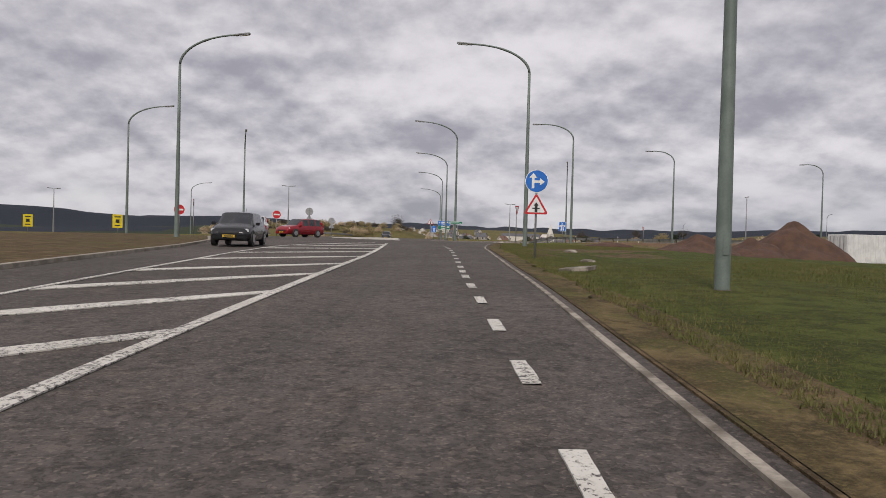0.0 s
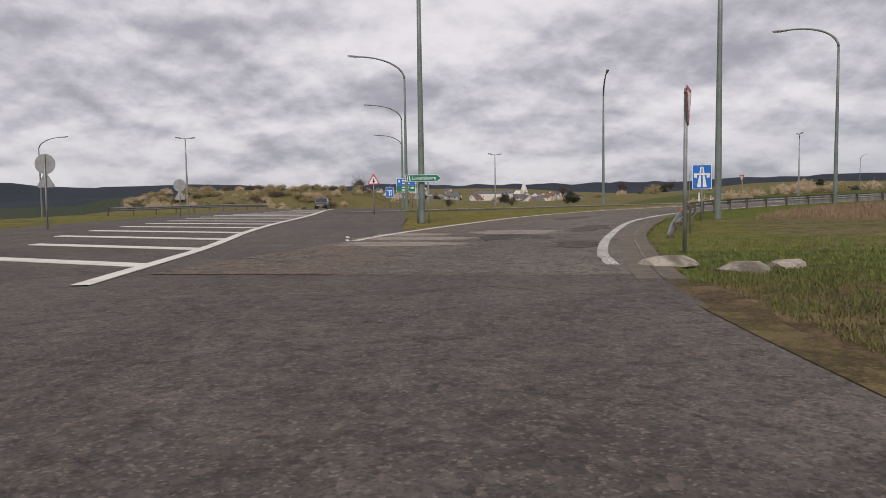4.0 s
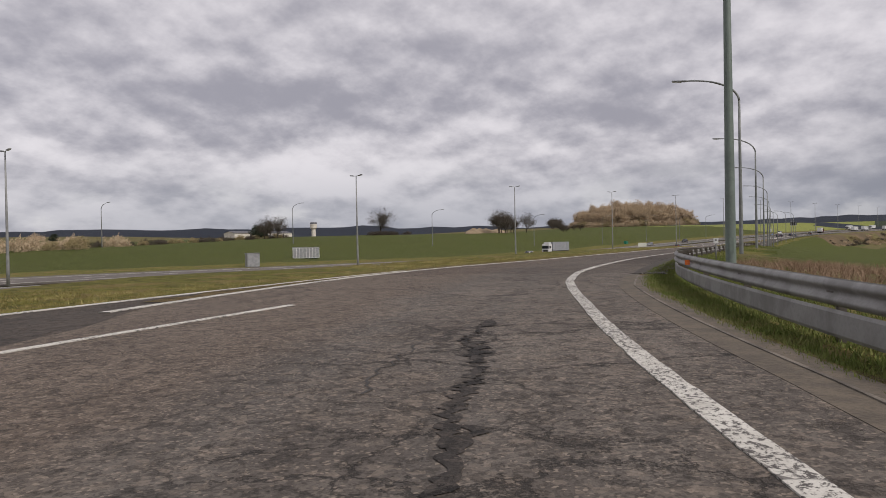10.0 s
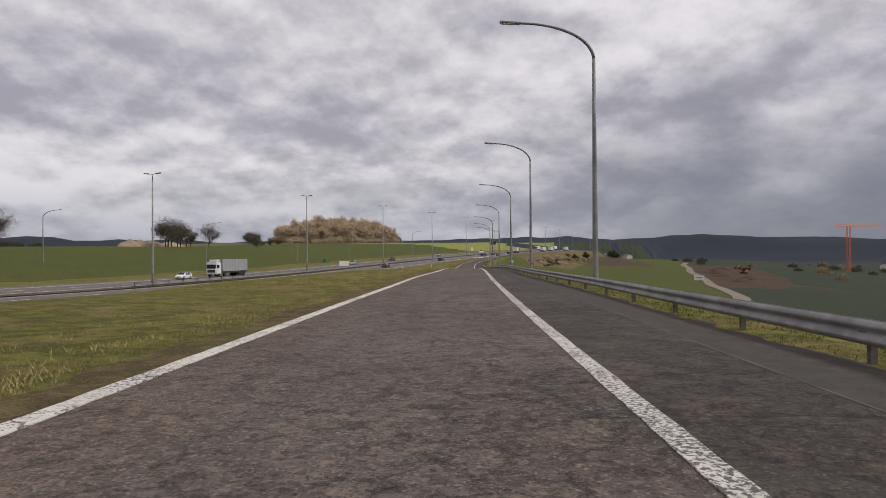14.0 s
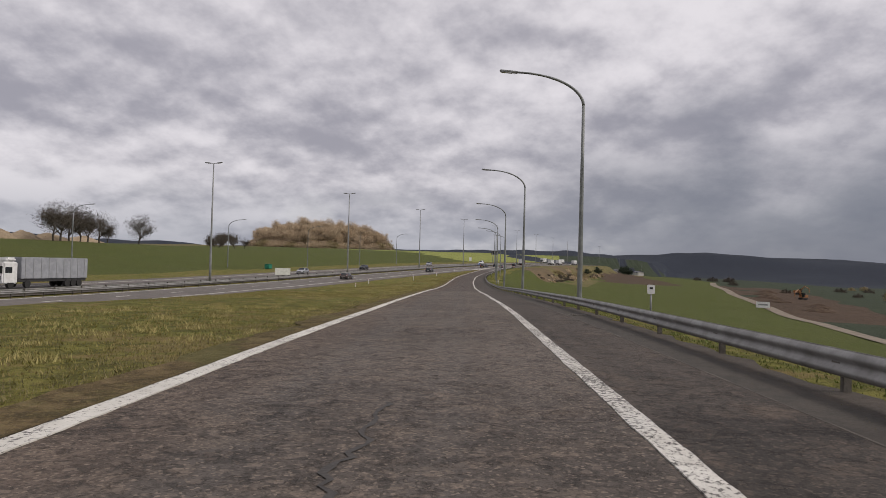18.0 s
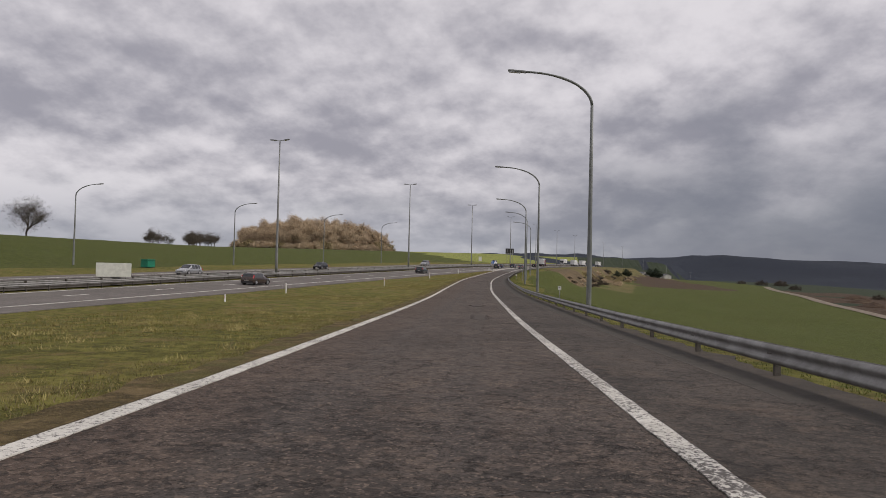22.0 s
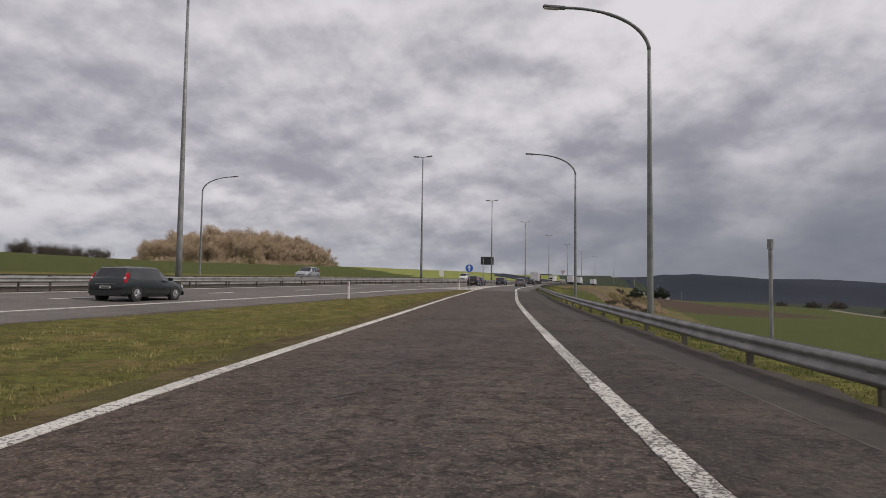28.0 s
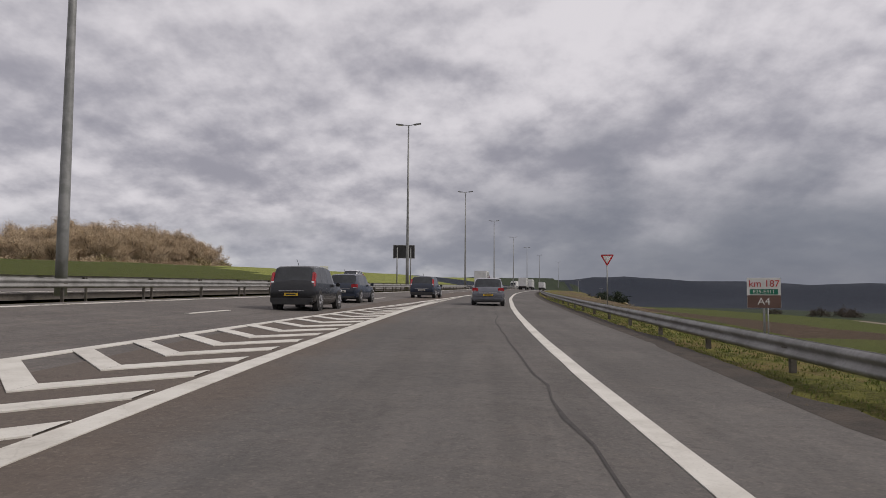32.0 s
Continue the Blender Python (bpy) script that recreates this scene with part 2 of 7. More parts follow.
def road_paint(name, wear):
    """White thermoplastic, flaked away so that tarmac shows through."""
    m = bpy.data.materials.new(name)
    m.use_nodes = True
    g = Graph(m.node_tree)
    shader = m.node_tree.nodes["Principled BSDF"]
    co = g.add("ShaderNodeNewGeometry").outputs["Position"]
    flake = g.noise(co, 21.0, 9.0, 0.74, 0.3)
    worn = g.math("MULTIPLY", g.noise(co, 0.5, 4.0), 0.24)
    gone = g.step(g.math("ADD", flake, worn), 0.815 - wear * 0.2, 0.87 - wear * 0.2)
    wave = g.add("ShaderNodeTexNoise", {"Vector": co, "Scale": 3.0, "Detail": 4.0}).outputs["Color"]
    bent = g.add("ShaderNodeMix", {0: 0.25, 4: co, 5: wave}, data_type="VECTOR").outputs[1]
    edge = g.add("ShaderNodeTexVoronoi", {"Vector": bent, "Scale": 2.6}, feature="DISTANCE_TO_EDGE").outputs["Distance"]
    split = g.math("MULTIPLY", g.math("SUBTRACT", 1.0, g.step(edge, 0.008, 0.034)), g.step(g.noise(co, 0.8, 3.0), 0.46, 0.6))
    split = g.math("MULTIPLY", split, min(1.0, wear * 2))
    gone = g.math("MAXIMUM", gone, split)
    grime = g.step(g.noise(co, 1.3, 6.0, 0.65), 0.38, 0.72)
    white = g.mix(g.math("MULTIPLY", grime, 0.55), (0.60, 0.58, 0.53), (0.35, 0.325, 0.28))
    speck = g.step(g.noise(co, 45.0, 3.0, 0.6), 0.55, 0.75)
    white = g.mix(g.math("MULTIPLY", speck, 0.4), white, (0.26, 0.24, 0.22))
    colour = g.mix(gone, white, (0.075, 0.066, 0.060))
    m.node_tree.links.new(colour, shader.inputs["Base Color"])
    shader.inputs["Roughness"].default_value = 0.7
    b = g.add("ShaderNodeBump", {"Height": g.math("SUBTRACT", 1.0, gone), "Strength": 0.6, "Distance": 0.006})
    m.node_tree.links.new(b.outputs[0], shader.inputs["Normal"])
    return m


def turf(name, tint, other, bare, bare_at=0.62):
    """Short grass: patches of two greens, with bare brown spots."""
    m = bpy.data.materials.new(name)
    m.use_nodes = True
    g = Graph(m.node_tree)
    shader = m.node_tree.nodes["Principled BSDF"]
    co = g.add("ShaderNodeNewGeometry").outputs["Position"]
    wide = g.step(g.noise(co, 0.07, 5.0, 0.6), 0.36, 0.66)
    colour = g.mix(wide, tint, other)
    clump = g.step(g.noise(co, 1.7, 8.0, 0.74), 0.43, 0.60)
    colour = g.mix(g.math("MULTIPLY", clump, 0.8), colour, tuple(c * 0.36 for c in other))
    spot = g.step(g.noise(co, 0.45, 6.0, 0.68), bare_at, bare_at + 0.12)
    colour = g.mix(g.math("MULTIPLY", spot, 0.75), colour, bare)
    tuft = g.step(g.noise(co, 5.5, 6.0, 0.72), 0.55, 0.70)
    colour = g.mix(g.math("MULTIPLY", tuft, 0.55), colour, tuple(min(1.0, c * 1.9) for c in tint))
    blade = g.noise(co, 26.0, 3.0, 0.7)
    colour = g.mix(g.math("MULTIPLY", g.step(blade, 0.45, 0.7), 0.5), colour, tuple(min(1.0, c * 1.9) for c in other))
    m.node_tree.links.new(colour, shader.inputs["Base Color"])
    shader.inputs["Roughness"].default_value = 0.95
    shader.inputs["Specular IOR Level"].default_value = 0.15
    b = g.add("ShaderNodeBump", {"Height": g.math("ADD", blade, clump), "Strength": 0.7, "Distance": 0.06})
    m.node_tree.links.new(b.outputs[0], shader.inputs["Normal"])
    return m


TAR = asphalt("worn_tarmac", (0.134, 0.112, 0.096), (0.084, 0.070, 0.060), 0.5, 0.5, 0.6, 0.5, 1.2)
TAR_OLD = asphalt("old_brown_tarmac", (0.108, 0.087, 0.074), (0.062, 0.050, 0.043), 0.6, 0.6, 0.75, 0.5, 1.35)
TAR_BEND = asphalt("pale_cracked_tarmac", (0.160, 0.138, 0.119), (0.105, 0.089, 0.077), 0.7, 0.4, 0.65, 0.35, 1.2)
TAR_NEW = asphalt("smooth_tarmac", (0.128, 0.118, 0.110), (0.104, 0.096, 0.090), 0.05, 0.15, 0.85, 0.2, 0.35)
TAR_MAIN = asphalt("town_road_tarmac", (0.108, 0.093, 0.085), (0.076, 0.066, 0.060), 0.35, 0.42, 0.0, 0.3)
TAR_DARK = asphalt("old_shoulder_tarmac", (0.078, 0.064, 0.054), (0.043, 0.036, 0.031), 0.6, 0.75)
TAR_MW = asphalt("motorway_tarmac", (0.150, 0.136, 0.125), (0.12, 0.108, 0.10), 0.1, 0.3, 0.0, 0.0, 0.5)
PAINT = road_paint("worn_white_paint", 0.80)
PAINT_BROKEN = road_paint("broken_white_paint", 0.98)
PAINT_FRESH = road_paint("white_paint", 0.05)
GRASS = turf("verge_grass", (0.160, 0.144, 0.038), (0.114, 0.113, 0.025), (0.180, 0.125, 0.058), 0.50)
FIELD = turf("young_crop", (0.068, 0.083, 0.018), (0.076, 0.086, 0.021), (0.10, 0.086, 0.036), 0.62)
# lit copy of the field: sunshine on the far meadow painted in
FIELD_SUN = turf("sunlit_meadow", (0.24, 0.25, 0.07), (0.20, 0.225, 0.06), (0.25, 0.215, 0.10), 0.7)
ROUGH = turf("rough_pasture", (0.15, 0.128, 0.050), (0.115, 0.105, 0.040), (0.15, 0.105, 0.058), 0.5)
SOIL = turf("ploughed_soil", (0.078, 0.051, 0.034), (0.064, 0.043, 0.030), (0.095, 0.07, 0.045), 0.5)
MUD = turf("muddy_verge", (0.150, 0.104, 0.058), (0.115, 0.082, 0.046), (0.095, 0.09, 0.032), 0.5)
# valley greens, taken darker so the colour carries a cloud's shadow
VALLEY_SHADED = turf("shaded_valley_fields", (0.043, 0.056, 0.030), (0.032, 0.043, 0.026), (0.048, 0.042, 0.030), 0.56)
EARTH = material("dark_gutter_earth", (0.062, 0.048, 0.036), (0.036, 0.029, 0.023), 0.5, 0.97, bump=0.8, grain=0.5, speck=24)
LOAM = turf("trodden_loam", (0.150, 0.108, 0.055), (0.115, 0.090, 0.040), (0.095, 0.092, 0.030), 0.48)
CLAY = material("red_clay", (0.100, 0.053, 0.034), (0.066, 0.037, 0.026), 0.8, 0.95, bump=0.9, grain=0.5, speck=14)
# woods on far hills; blue of distance haze is put into the colour
HAZY_WOODS = turf("haze_tinted_far_woods", (0.020, 0.025, 0.038), (0.027, 0.033, 0.046), (0.036, 0.042, 0.046), 0.55)
BANK = turf("bare_earth_bank", (0.20, 0.14, 0.085), (0.11, 0.085, 0.05), (0.075, 0.06, 0.038), 0.5)
KERB = material("concrete_kerb", (0.34, 0.305, 0.25), (0.19, 0.165, 0.13), 0.5, 0.9, bump=0.4, grain=0.5, speck=60)
STEEL = material("galvanised_steel", (0.30, 0.295, 0.285), (0.20, 0.195, 0.185), 0.6, 0.6, 0.35, bump=0.05, grain=0.25, speck=18)
STEEL_OLD = material("weathered_steel", (0.135, 0.122, 0.105), (0.08, 0.068, 0.056), 0.3, 0.7, 0.3, bump=0.2, grain=0.5, speck=30)
GREEN_POLE = material("grey_green_paint", (0.165, 0.205, 0.180), (0.125, 0.155, 0.138), 0.6, 0.55, 0.1, grain=0.25, speck=25)
POLE_GREY = material("pale_pole_zinc", (0.27, 0.275, 0.27), (0.19, 0.195, 0.19), 0.5, 0.55, 0.15, grain=0.2)
ZINC = material("dull_zinc_pole", (0.215, 0.225, 0.215), (0.15, 0.16, 0.155), 0.7, 0.55, 0.2, grain=0.3, speck=20)
LAMP_GLASS = material("lamp_diffuser", (0.62, 0.63, 0.64), (0.5, 0.5, 0.52), 0.3, 0.25)
WHITE = material("white_sign_film", (0.80, 0.80, 0.79), (0.70, 0.70, 0.68), 0.4, 0.45, grain=0.05)
RED = material("red_sign_film", (0.55, 0.022, 0.03), (0.45, 0.02, 0.028), 0.4, 0.45, grain=0.05)
BLUE = material("blue_sign_film", (0.016, 0.155, 0.56), (0.013, 0.13, 0.49), 0.4, 0.4, grain=0.05)
GREEN = material("green_sign_film", (0.01, 0.20, 0.12), (0.008, 0.16, 0.10), 0.4, 0.4, grain=0.05)
BROWN = material("brown_sign_film", (0.16, 0.09, 0.075), (0.13, 0.075, 0.06), 0.3, 0.5, grain=0.1)
BLACK = material("black_film", (0.012, 0.012, 0.013), (0.02, 0.02, 0.02), 0.3, 0.5, grain=0.05)
GREY = material("aluminium_back", (0.36, 0.365, 0.37), (0.28, 0.285, 0.29), 0.5, 0.5, 0.5, grain=0.15)
YELLOW = material("yellow_film", (0.72, 0.58, 0.02), (0.6, 0.46, 0.02), 0.4, 0.5, grain=0.05)
ORANGE = material("orange_reflector", (0.75, 0.16, 0.02), (0.6, 0.12, 0.02), 0.1, 0.35, grain=0.05)


# ---- mesh helpers ----
def mesh_object(name, verts, faces, mat, parent=None, smooth=False, label=""):
    me = bpy.data.meshes.new(name)
    me.from_pydata([tuple(v) for v in verts], [], faces)
    if mat:
        me.materials.append(mat)
    if smooth:
        me.polygons.foreach_set("use_smooth", [True] * len(me.polygons))
    me.update()
    ob = new(name, me)
    ob.parent = parent
    return tagged(ob, label)


def part(name, bm, mat, parent=None, label="", smooth=False):
    me = bpy.data.meshes.new(name)
    bmesh.ops.recalc_face_normals(bm, faces=bm.faces)
    bm.to_mesh(me)
    bm.free()
    if mat:
        me.materials.append(mat)
    if smooth:
        me.polygons.foreach_set("use_smooth", [True] * len(me.polygons))
    ob = new(name, me)
    ob.parent = parent
    return tagged(ob, label)


def root(name, m, label, category, group="", kind=""):
    ob = new(name)
    ob.matrix_world = m
    return tagged(ob, label, category, group, kind)


def box(bm, x0, x1, y0, y1, z0, z1, bevel=0.0, m=None):
    made = bmesh.ops.create_cube(bm, size=1.0)["verts"]
    bmesh.ops.transform(bm, matrix=Matrix.Translation(((x0 + x1) / 2, (y0 + y1) / 2, (z0 + z1) / 2)) @ Matrix.Diagonal((x1 - x0, y1 - y0, z1 - z0, 1)), verts=made)
    if bevel:
        edges = list({e for v in made for e in v.link_edges})
        made = list({v for f in bmesh.ops.bevel(bm, geom=edges, offset=bevel, segments=2, affect="EDGES")["faces"] for v in f.verts} | {v for v in made if v.is_valid})
    if m is not None:
        bmesh.ops.transform(bm, matrix=m, verts=[v for v in made if v.is_valid])
    return bm


def tube(bm, points, radii, sides=10, caps=True):
    """A tapered round bar through points."""
    points = [Vector(p) for p in points]
    rings = []
    for n, p in enumerate(points):
        a = points[min(n + 1, len(points) - 1)] - points[max(n - 1, 0)]
        q = a.to_track_quat("Z", "Y")
        r = radii[n] if isinstance(radii, (list, tuple)) else radii
        rings.append([bm.verts.new(p + q @ Vector((math.cos(2 * math.pi * k / sides) * r, math.sin(2 * math.pi * k / sides) * r, 0))) for k in range(sides)])
    for a, b in zip(rings, rings[1:]):
        for k in range(sides):
            bm.faces.new((a[k], a[(k + 1) % sides], b[(k + 1) % sides], b[k]))
    if caps:
        bm.faces.new(rings[0][::-1])
        bm.faces.new(rings[-1])
    return bm


def plate(bm, outline, thick, y=0.0):
    """A flat plate in the xz plane with the given outline, its face toward -y at y."""
    front = [bm.verts.new((x, y, z)) for x, z in outline]
    back = [bm.verts.new((x, y + thick, z)) for x, z in outline]
    bm.faces.new(front)
    bm.faces.new(back[::-1])
    for k in range(len(front)):
        j = (k + 1) % len(front)
        bm.faces.new((front[k], front[j], back[j], back[k]))
    return bm


def circle(r, n=40, cx=0.0, cz=0.0):
    return [(cx + r * math.cos(2 * math.pi * k / n), cz + r * math.sin(2 * math.pi * k / n)) for k in range(n)]


def rounded(w, h, r, cx=0.0, cz=0.0, n=5):
    out = []
    for sx, sz, a0 in ((1, 1, 0), (-1, 1, 90), (-1, -1, 180), (1, -1, 270)):
        for k in range(n + 1):
            a = radians(a0 + 90 * k / n)
            out.append((cx + sx * (w / 2 - r) + r * math.cos(a), cz + sz * (h / 2 - r) + r * math.sin(a)))
    return out


# ---- the lie of the land ----
class Line:
    """A plan line with heights, resampled every metre."""

    def __init__(self, points, closed_form=1.0):
        p = np.array(points, float)
        s = np.r_[0, np.cumsum(np.hypot(*np.diff(p[:, :2], axis=0).T))]
        self.s = np.arange(0, s[-1], closed_form)
        m = np.gradient(p, s, axis=0)
        i = np.clip(np.searchsorted(s, self.s, side="right") - 1, 0, len(s) - 2)
        h = (s[i + 1] - s[i])[:, None]
        u = ((self.s - s[i])[:, None]) / h
        self.p = (2 * u**3 - 3 * u**2 + 1) * p[i] + (u**3 - 2 * u**2 + u) * h * m[i] + (3 * u**2 - 2 * u**3) * p[i + 1] + (u**3 - u**2) * h * m[i + 1]
        t = np.gradient(self.p[:, :2], axis=0)
        self.t = t / np.linalg.norm(t, axis=1)[:, None]
        self.rise = np.gradient(self.p[:, 2], self.s)

    def locate(self, xy):
        """Distance along, offset to the right, and height of the line for rows of x, y."""
        xy = np.atleast_2d(np.asarray(xy, float))
        out = np.empty((len(xy), 3))
        for a in range(0, len(xy), 4000):
            q = xy[a:a + 4000]
            k = np.argmin((q[:, :1] - self.p[:, 0]) ** 2 + (q[:, 1:] - self.p[:, 1]) ** 2, axis=1)
            dv = q - self.p[k, :2]
            along = (dv * self.t[k]).sum(1)
            off = dv[:, 0] * self.t[k, 1] - dv[:, 1] * self.t[k, 0]
            beyond = (np.abs(along) > 1.5)
            off = np.where(beyond, np.sign(off) * np.hypot(*dv.T), off)
            out[a:a + 4000] = np.stack([self.s[k] + np.clip(along, -1.5, 1.5), off, self.p[k, 2] + self.rise[k] * np.clip(along, -1.5, 1.5)], 1)
        return out

    def at(self, s, d):
        """Plan place at distance s along and d to the right."""
        s = np.asarray(s, float)
        x, y = np.interp(s, self.s, self.p[:, 0]), np.interp(s, self.s, self.p[:, 1])
        tx, ty = np.interp(s, self.s, self.t[:, 0]), np.interp(s, self.s, self.t[:, 1])
        n = np.hypot(tx, ty)
        return np.stack([x + d * ty / n, y - d * tx / n], -1)


# the driving line: town road, right-hand bend, slip road, merge
RAMP_A = [(-1.4, -60, -1.6), (-0.7, -30, -0.8), (0, 0, 0), (0.4, 14.9, 0.46), (0.6, 29.8, 0.72), (0.7, 45.3, 0.93), (2.0, 60.2, 1.1), (5.9, 74.3, 1.15), (12.6, 87.6, 1.25), (22.2, 99.6, 1.34), (33.4, 108.9, 1.51), (46.5, 116.3, 1.67), (60.7, 121.7, 1.72), (75.4, 125.2, 1.7), (90.2, 127.4, 1.66), (104.6, 129.2, 1.6), (134.5, 132.6, 1.5), (164.9, 135.7, 1.31)]
RAMP_B = [(179.8, 137.5, 1.19), (194.4, 139.2, 0.99), (209.4, 141.0, 0.7), (224.2, 142.7, 0.4), (239.1, 144.5, 0.07), (254.0, 146.1, -0.28), (268.9, 147.7, -0.55), (284.3, 149.2, -0.75), (313.7, 152.1, -0.94), (344.0, 155.2, -0.77), (373.1, 157.6, -0.43), (403.0, 158.8, 0.05), (433.6, 159.4, 0.65), (463.8, 159.6, 1.22), (500, 158.2, 1.95), (550, 153.5, 2.9), (610, 145.2, 3.8), (700, 130.5, 4.9), (800, 112, 5.9), (920, 86, 6.6)]
RAMP = Line(RAMP_A + RAMP_B)
S0 = 60.0   # the line starts this far behind the first place
TOWN = Line([(-1.4, -60, -1.6), (-0.7, -30, -0.8), (0, 0, 0), (0.2, 14.9, 0.46), (-0.3, 30, 0.72), (-1.5, 45, 0.93), (-3.0, 60, 1.1), (-5.0, 80, 1.18), (-7, 105, 1.25), (-8.6, 134, 1.3), (-10, 160, 0.9), (-11, 190, -0.6), (-12, 240, -4), (-10, 300, -7.5), (-4, 400, -11)])
MOTORWAY = Line([(20, 217, -2.4), (88, 208.4, -1.6), (150, 201.8, -1.9), (210, 196.8, -2.2), (286, 193.6, -1.7), (350, 188, -0.4), (419, 181.2, 1.0), (488, 173.6, 2.45), (555, 164.6, 3.5), (621, 155.5, 4.5), (700, 143, 5.6), (800, 124.5, 6.6), (920, 98.5, 7.2)])
SLIP2 = Line([(-6, 108, 1.22), (4, 116, 1.25), (16, 120.8, 1.35), (31, 121.6, 1.5), (45, 123.6, 1.65), (57, 125.6, 1.72), (70, 127.6, 1.72)])


def table(*pairs):
    k, v = np.array(pairs, float).T
    return lambda s: np.interp(s, k, v)


# offsets from the driving line, by distance from the first place
line_right = table((-60, 1.9), (0, 1.65), (8, 1.5), (20, 1.36), (30, 1.45), (38, 1.65), (42, 1.87), (53, 2.3), (60, 2.05), (64, 1.9), (72, 2.07), (76, 2.0), (82, 1.72), (90, 1.55), (97, 1.42), (102, 1.5), (107, 1.65), (118, 1.80), (126, 1.77), (139, 1.4), (146, 0.98), (151, 0.92), (158, 1.12), (166, 1.28), (176, 1.46), (187, 1.57), (235, 1.5), (247, 1.42), (263, 1.55), (282, 1.75), (294, 1.82), (322, 1.76), (340, 1.75), (362, 1.55), (374, 1.42), (403, 1.1), (413, 1.07), (430, 1.3), (457, 1.4), (480, 1.55), (512, 1.56), (530, 1.72), (536, 1.78), (545, 1.8), (560, 1.64), (570, 1.7), (600, 2.05), (700, 2.2))
line_left = table((66, -4.6), (70, -4.85), (80, -4.95), (84, -5.2), (92, -5.55), (100, -5.75), (108, -5.4), (117, -5.35), (128, -5.5), (137, -5.6))
line_left_2 = table((138, -7.4), (149, -6.5), (153, -6.0), (160, -5.1), (168, -3.9), (178, -3.55), (188, -3.42), (219, -3.25), (235, -3.4), (250, -3.28), (265, -3.1), (282, -3.02), (320, -3.22), (345, -3.4), (363, -3.55), (400, -4.0), (411, -4.1), (430, -3.9), (460, -3.75), (490, -3.55), (515, -3.4), (536, -3.1), (560, -3.0), (585, -2.7), (600, -2.5))
edge_right = table((-60, 2.1), (0, 1.9), (20, 1.65), (40, 2.05), (53, 2.6), (60, 2.5), (66, 2.7), (76, 2.75), (82, 2.55), (90, 2.2), (96, 1.95), (104, 2.25), (111, 2.5), (118, 2.8), (132, 2.9), (144, 2.6), (150, 2.95), (158, 3.4), (170, 3.65), (200, 3.75), (235, 3.5), (264, 3.55), (290, 3.75), (330, 4.1), (365, 3.9), (403, 3.35), (457, 3.4), (513, 3.4), (540, 3.8), (562, 3.55), (572, 4.1), (595, 4.5), (900, 4.5))
edge_left = table((-60, -6), (0, -6), (40, -6), (62, -5.5), (66, -5.0), (80, -5.25), (92, -5.85), (100, -6.05), (117, -5.65), (128, -5.8), (136, -6.3), (140, -7.5), (149, -6.8), (160, -5.65), (170, -4.35), (188, -3.7), (235, -3.7), (282, -3.3), (320, -3.5), (363, -3.85), (411, -4.4), (460, -4.05), (515, -3.7), (540, -3.6), (560, -5.0), (600, -4.5), (900, -4.0))
rail_off = table((68, 3.6), (72, 3.85), (80, 4.2), (86, 3.8), (94, 3.3), (104, 3.1), (115, 3.15), (120, 3.4), (132, 3.95), (148, 4.1), (158, 4.6), (170, 4.75), (182, 4.8), (195, 5.0), (212, 4.9), (235, 4.35), (246, 4.2), (264, 4.4), (290, 4.6), (327, 4.7), (365, 4.7), (406, 4.2), (440, 4.3), (472, 4.4), (513, 4.5), (540, 4.85), (560, 4.9), (600, 5.4), (840, 5.4))
town_left = table((0, -9.4), (60, -9.3), (75, -9.3), (90, -10.6), (100, -11.8), (112, -14.5), (120, -14.5), (128, -13.6), (150, -12.4), (200, -9.5), (400, -7))
town_right = table((0, 2.1), (100, 2.0), (112, 3.6), (122, 4.6), (134, 5.0), (140, 5.4), (150, 6.4), (180, 8.0), (200, 7.5), (400, 6.0))

FAR = np.array([(-40, 20, 1.1), (-60, 70, 1.2), (-40, 120, 0.6), (-80, 200, -1), (-220, 0, 0), (-300, 300, -4), (-30, 200, 0.0), (30, 165, 0.3), (25, 200, -1.0), (40, 250, -3), (60, 320, -6), (0, 500, -9), (150, 700, -6), (200, 1000, 0), (60, 1300, 20), (-60, 330, 2), (-62, 430, 9.5), (-40, 445, 9), (-90, 430, 8.5), (-160, 520, 6), (-20, 560, 4), (160, 420, 0), (250, 520, 9), (330, 620, 14)])
FAR_2 = np.array([(920, 420, 18), (1300, 320, 20), (500, 700, 9), (900, 800, 12), (25, 55, 0.7), (36, 62, -0.5), (25, 30, 0.5), (45, 80, 0.3), (60, 90, -1.2), (60, 40, -1.8), (85, 100, -3.6), (100, 60, -6.5), (150, 60, -9), (120, -60, -14), (10, -60, -1.5)])
FAR_3 = np.array([(0, -150, -4), (-150, -150, -3), (400, -200, -24), (900, -200, -24), (1300, -400, -26), (1800, 300, 18), (1500, 900, 22), (-600, 600, 10), (-700, -100, 4), (200, -500, -26), (700, -900, -26), (1700, -700, -26)])
GRID = np.vstack([FAR, FAR_2, FAR_3, TOWN.p[20::25], RAMP.p[100:200:20]])
crest = table((60, 0.5), (110, 1.5), (172, 3.0), (250, 5.0), (336, 6.3), (388, 6.6), (458, 6.8), (548, 7.6), (608, 9.2), (700, 11.8), (920, 16.5), (1000, 17))


def smooth(v, a, b):
    t = np.clip((v - a) / (b - a), 0, 1)
    return t * t * (3 - 2 * t)


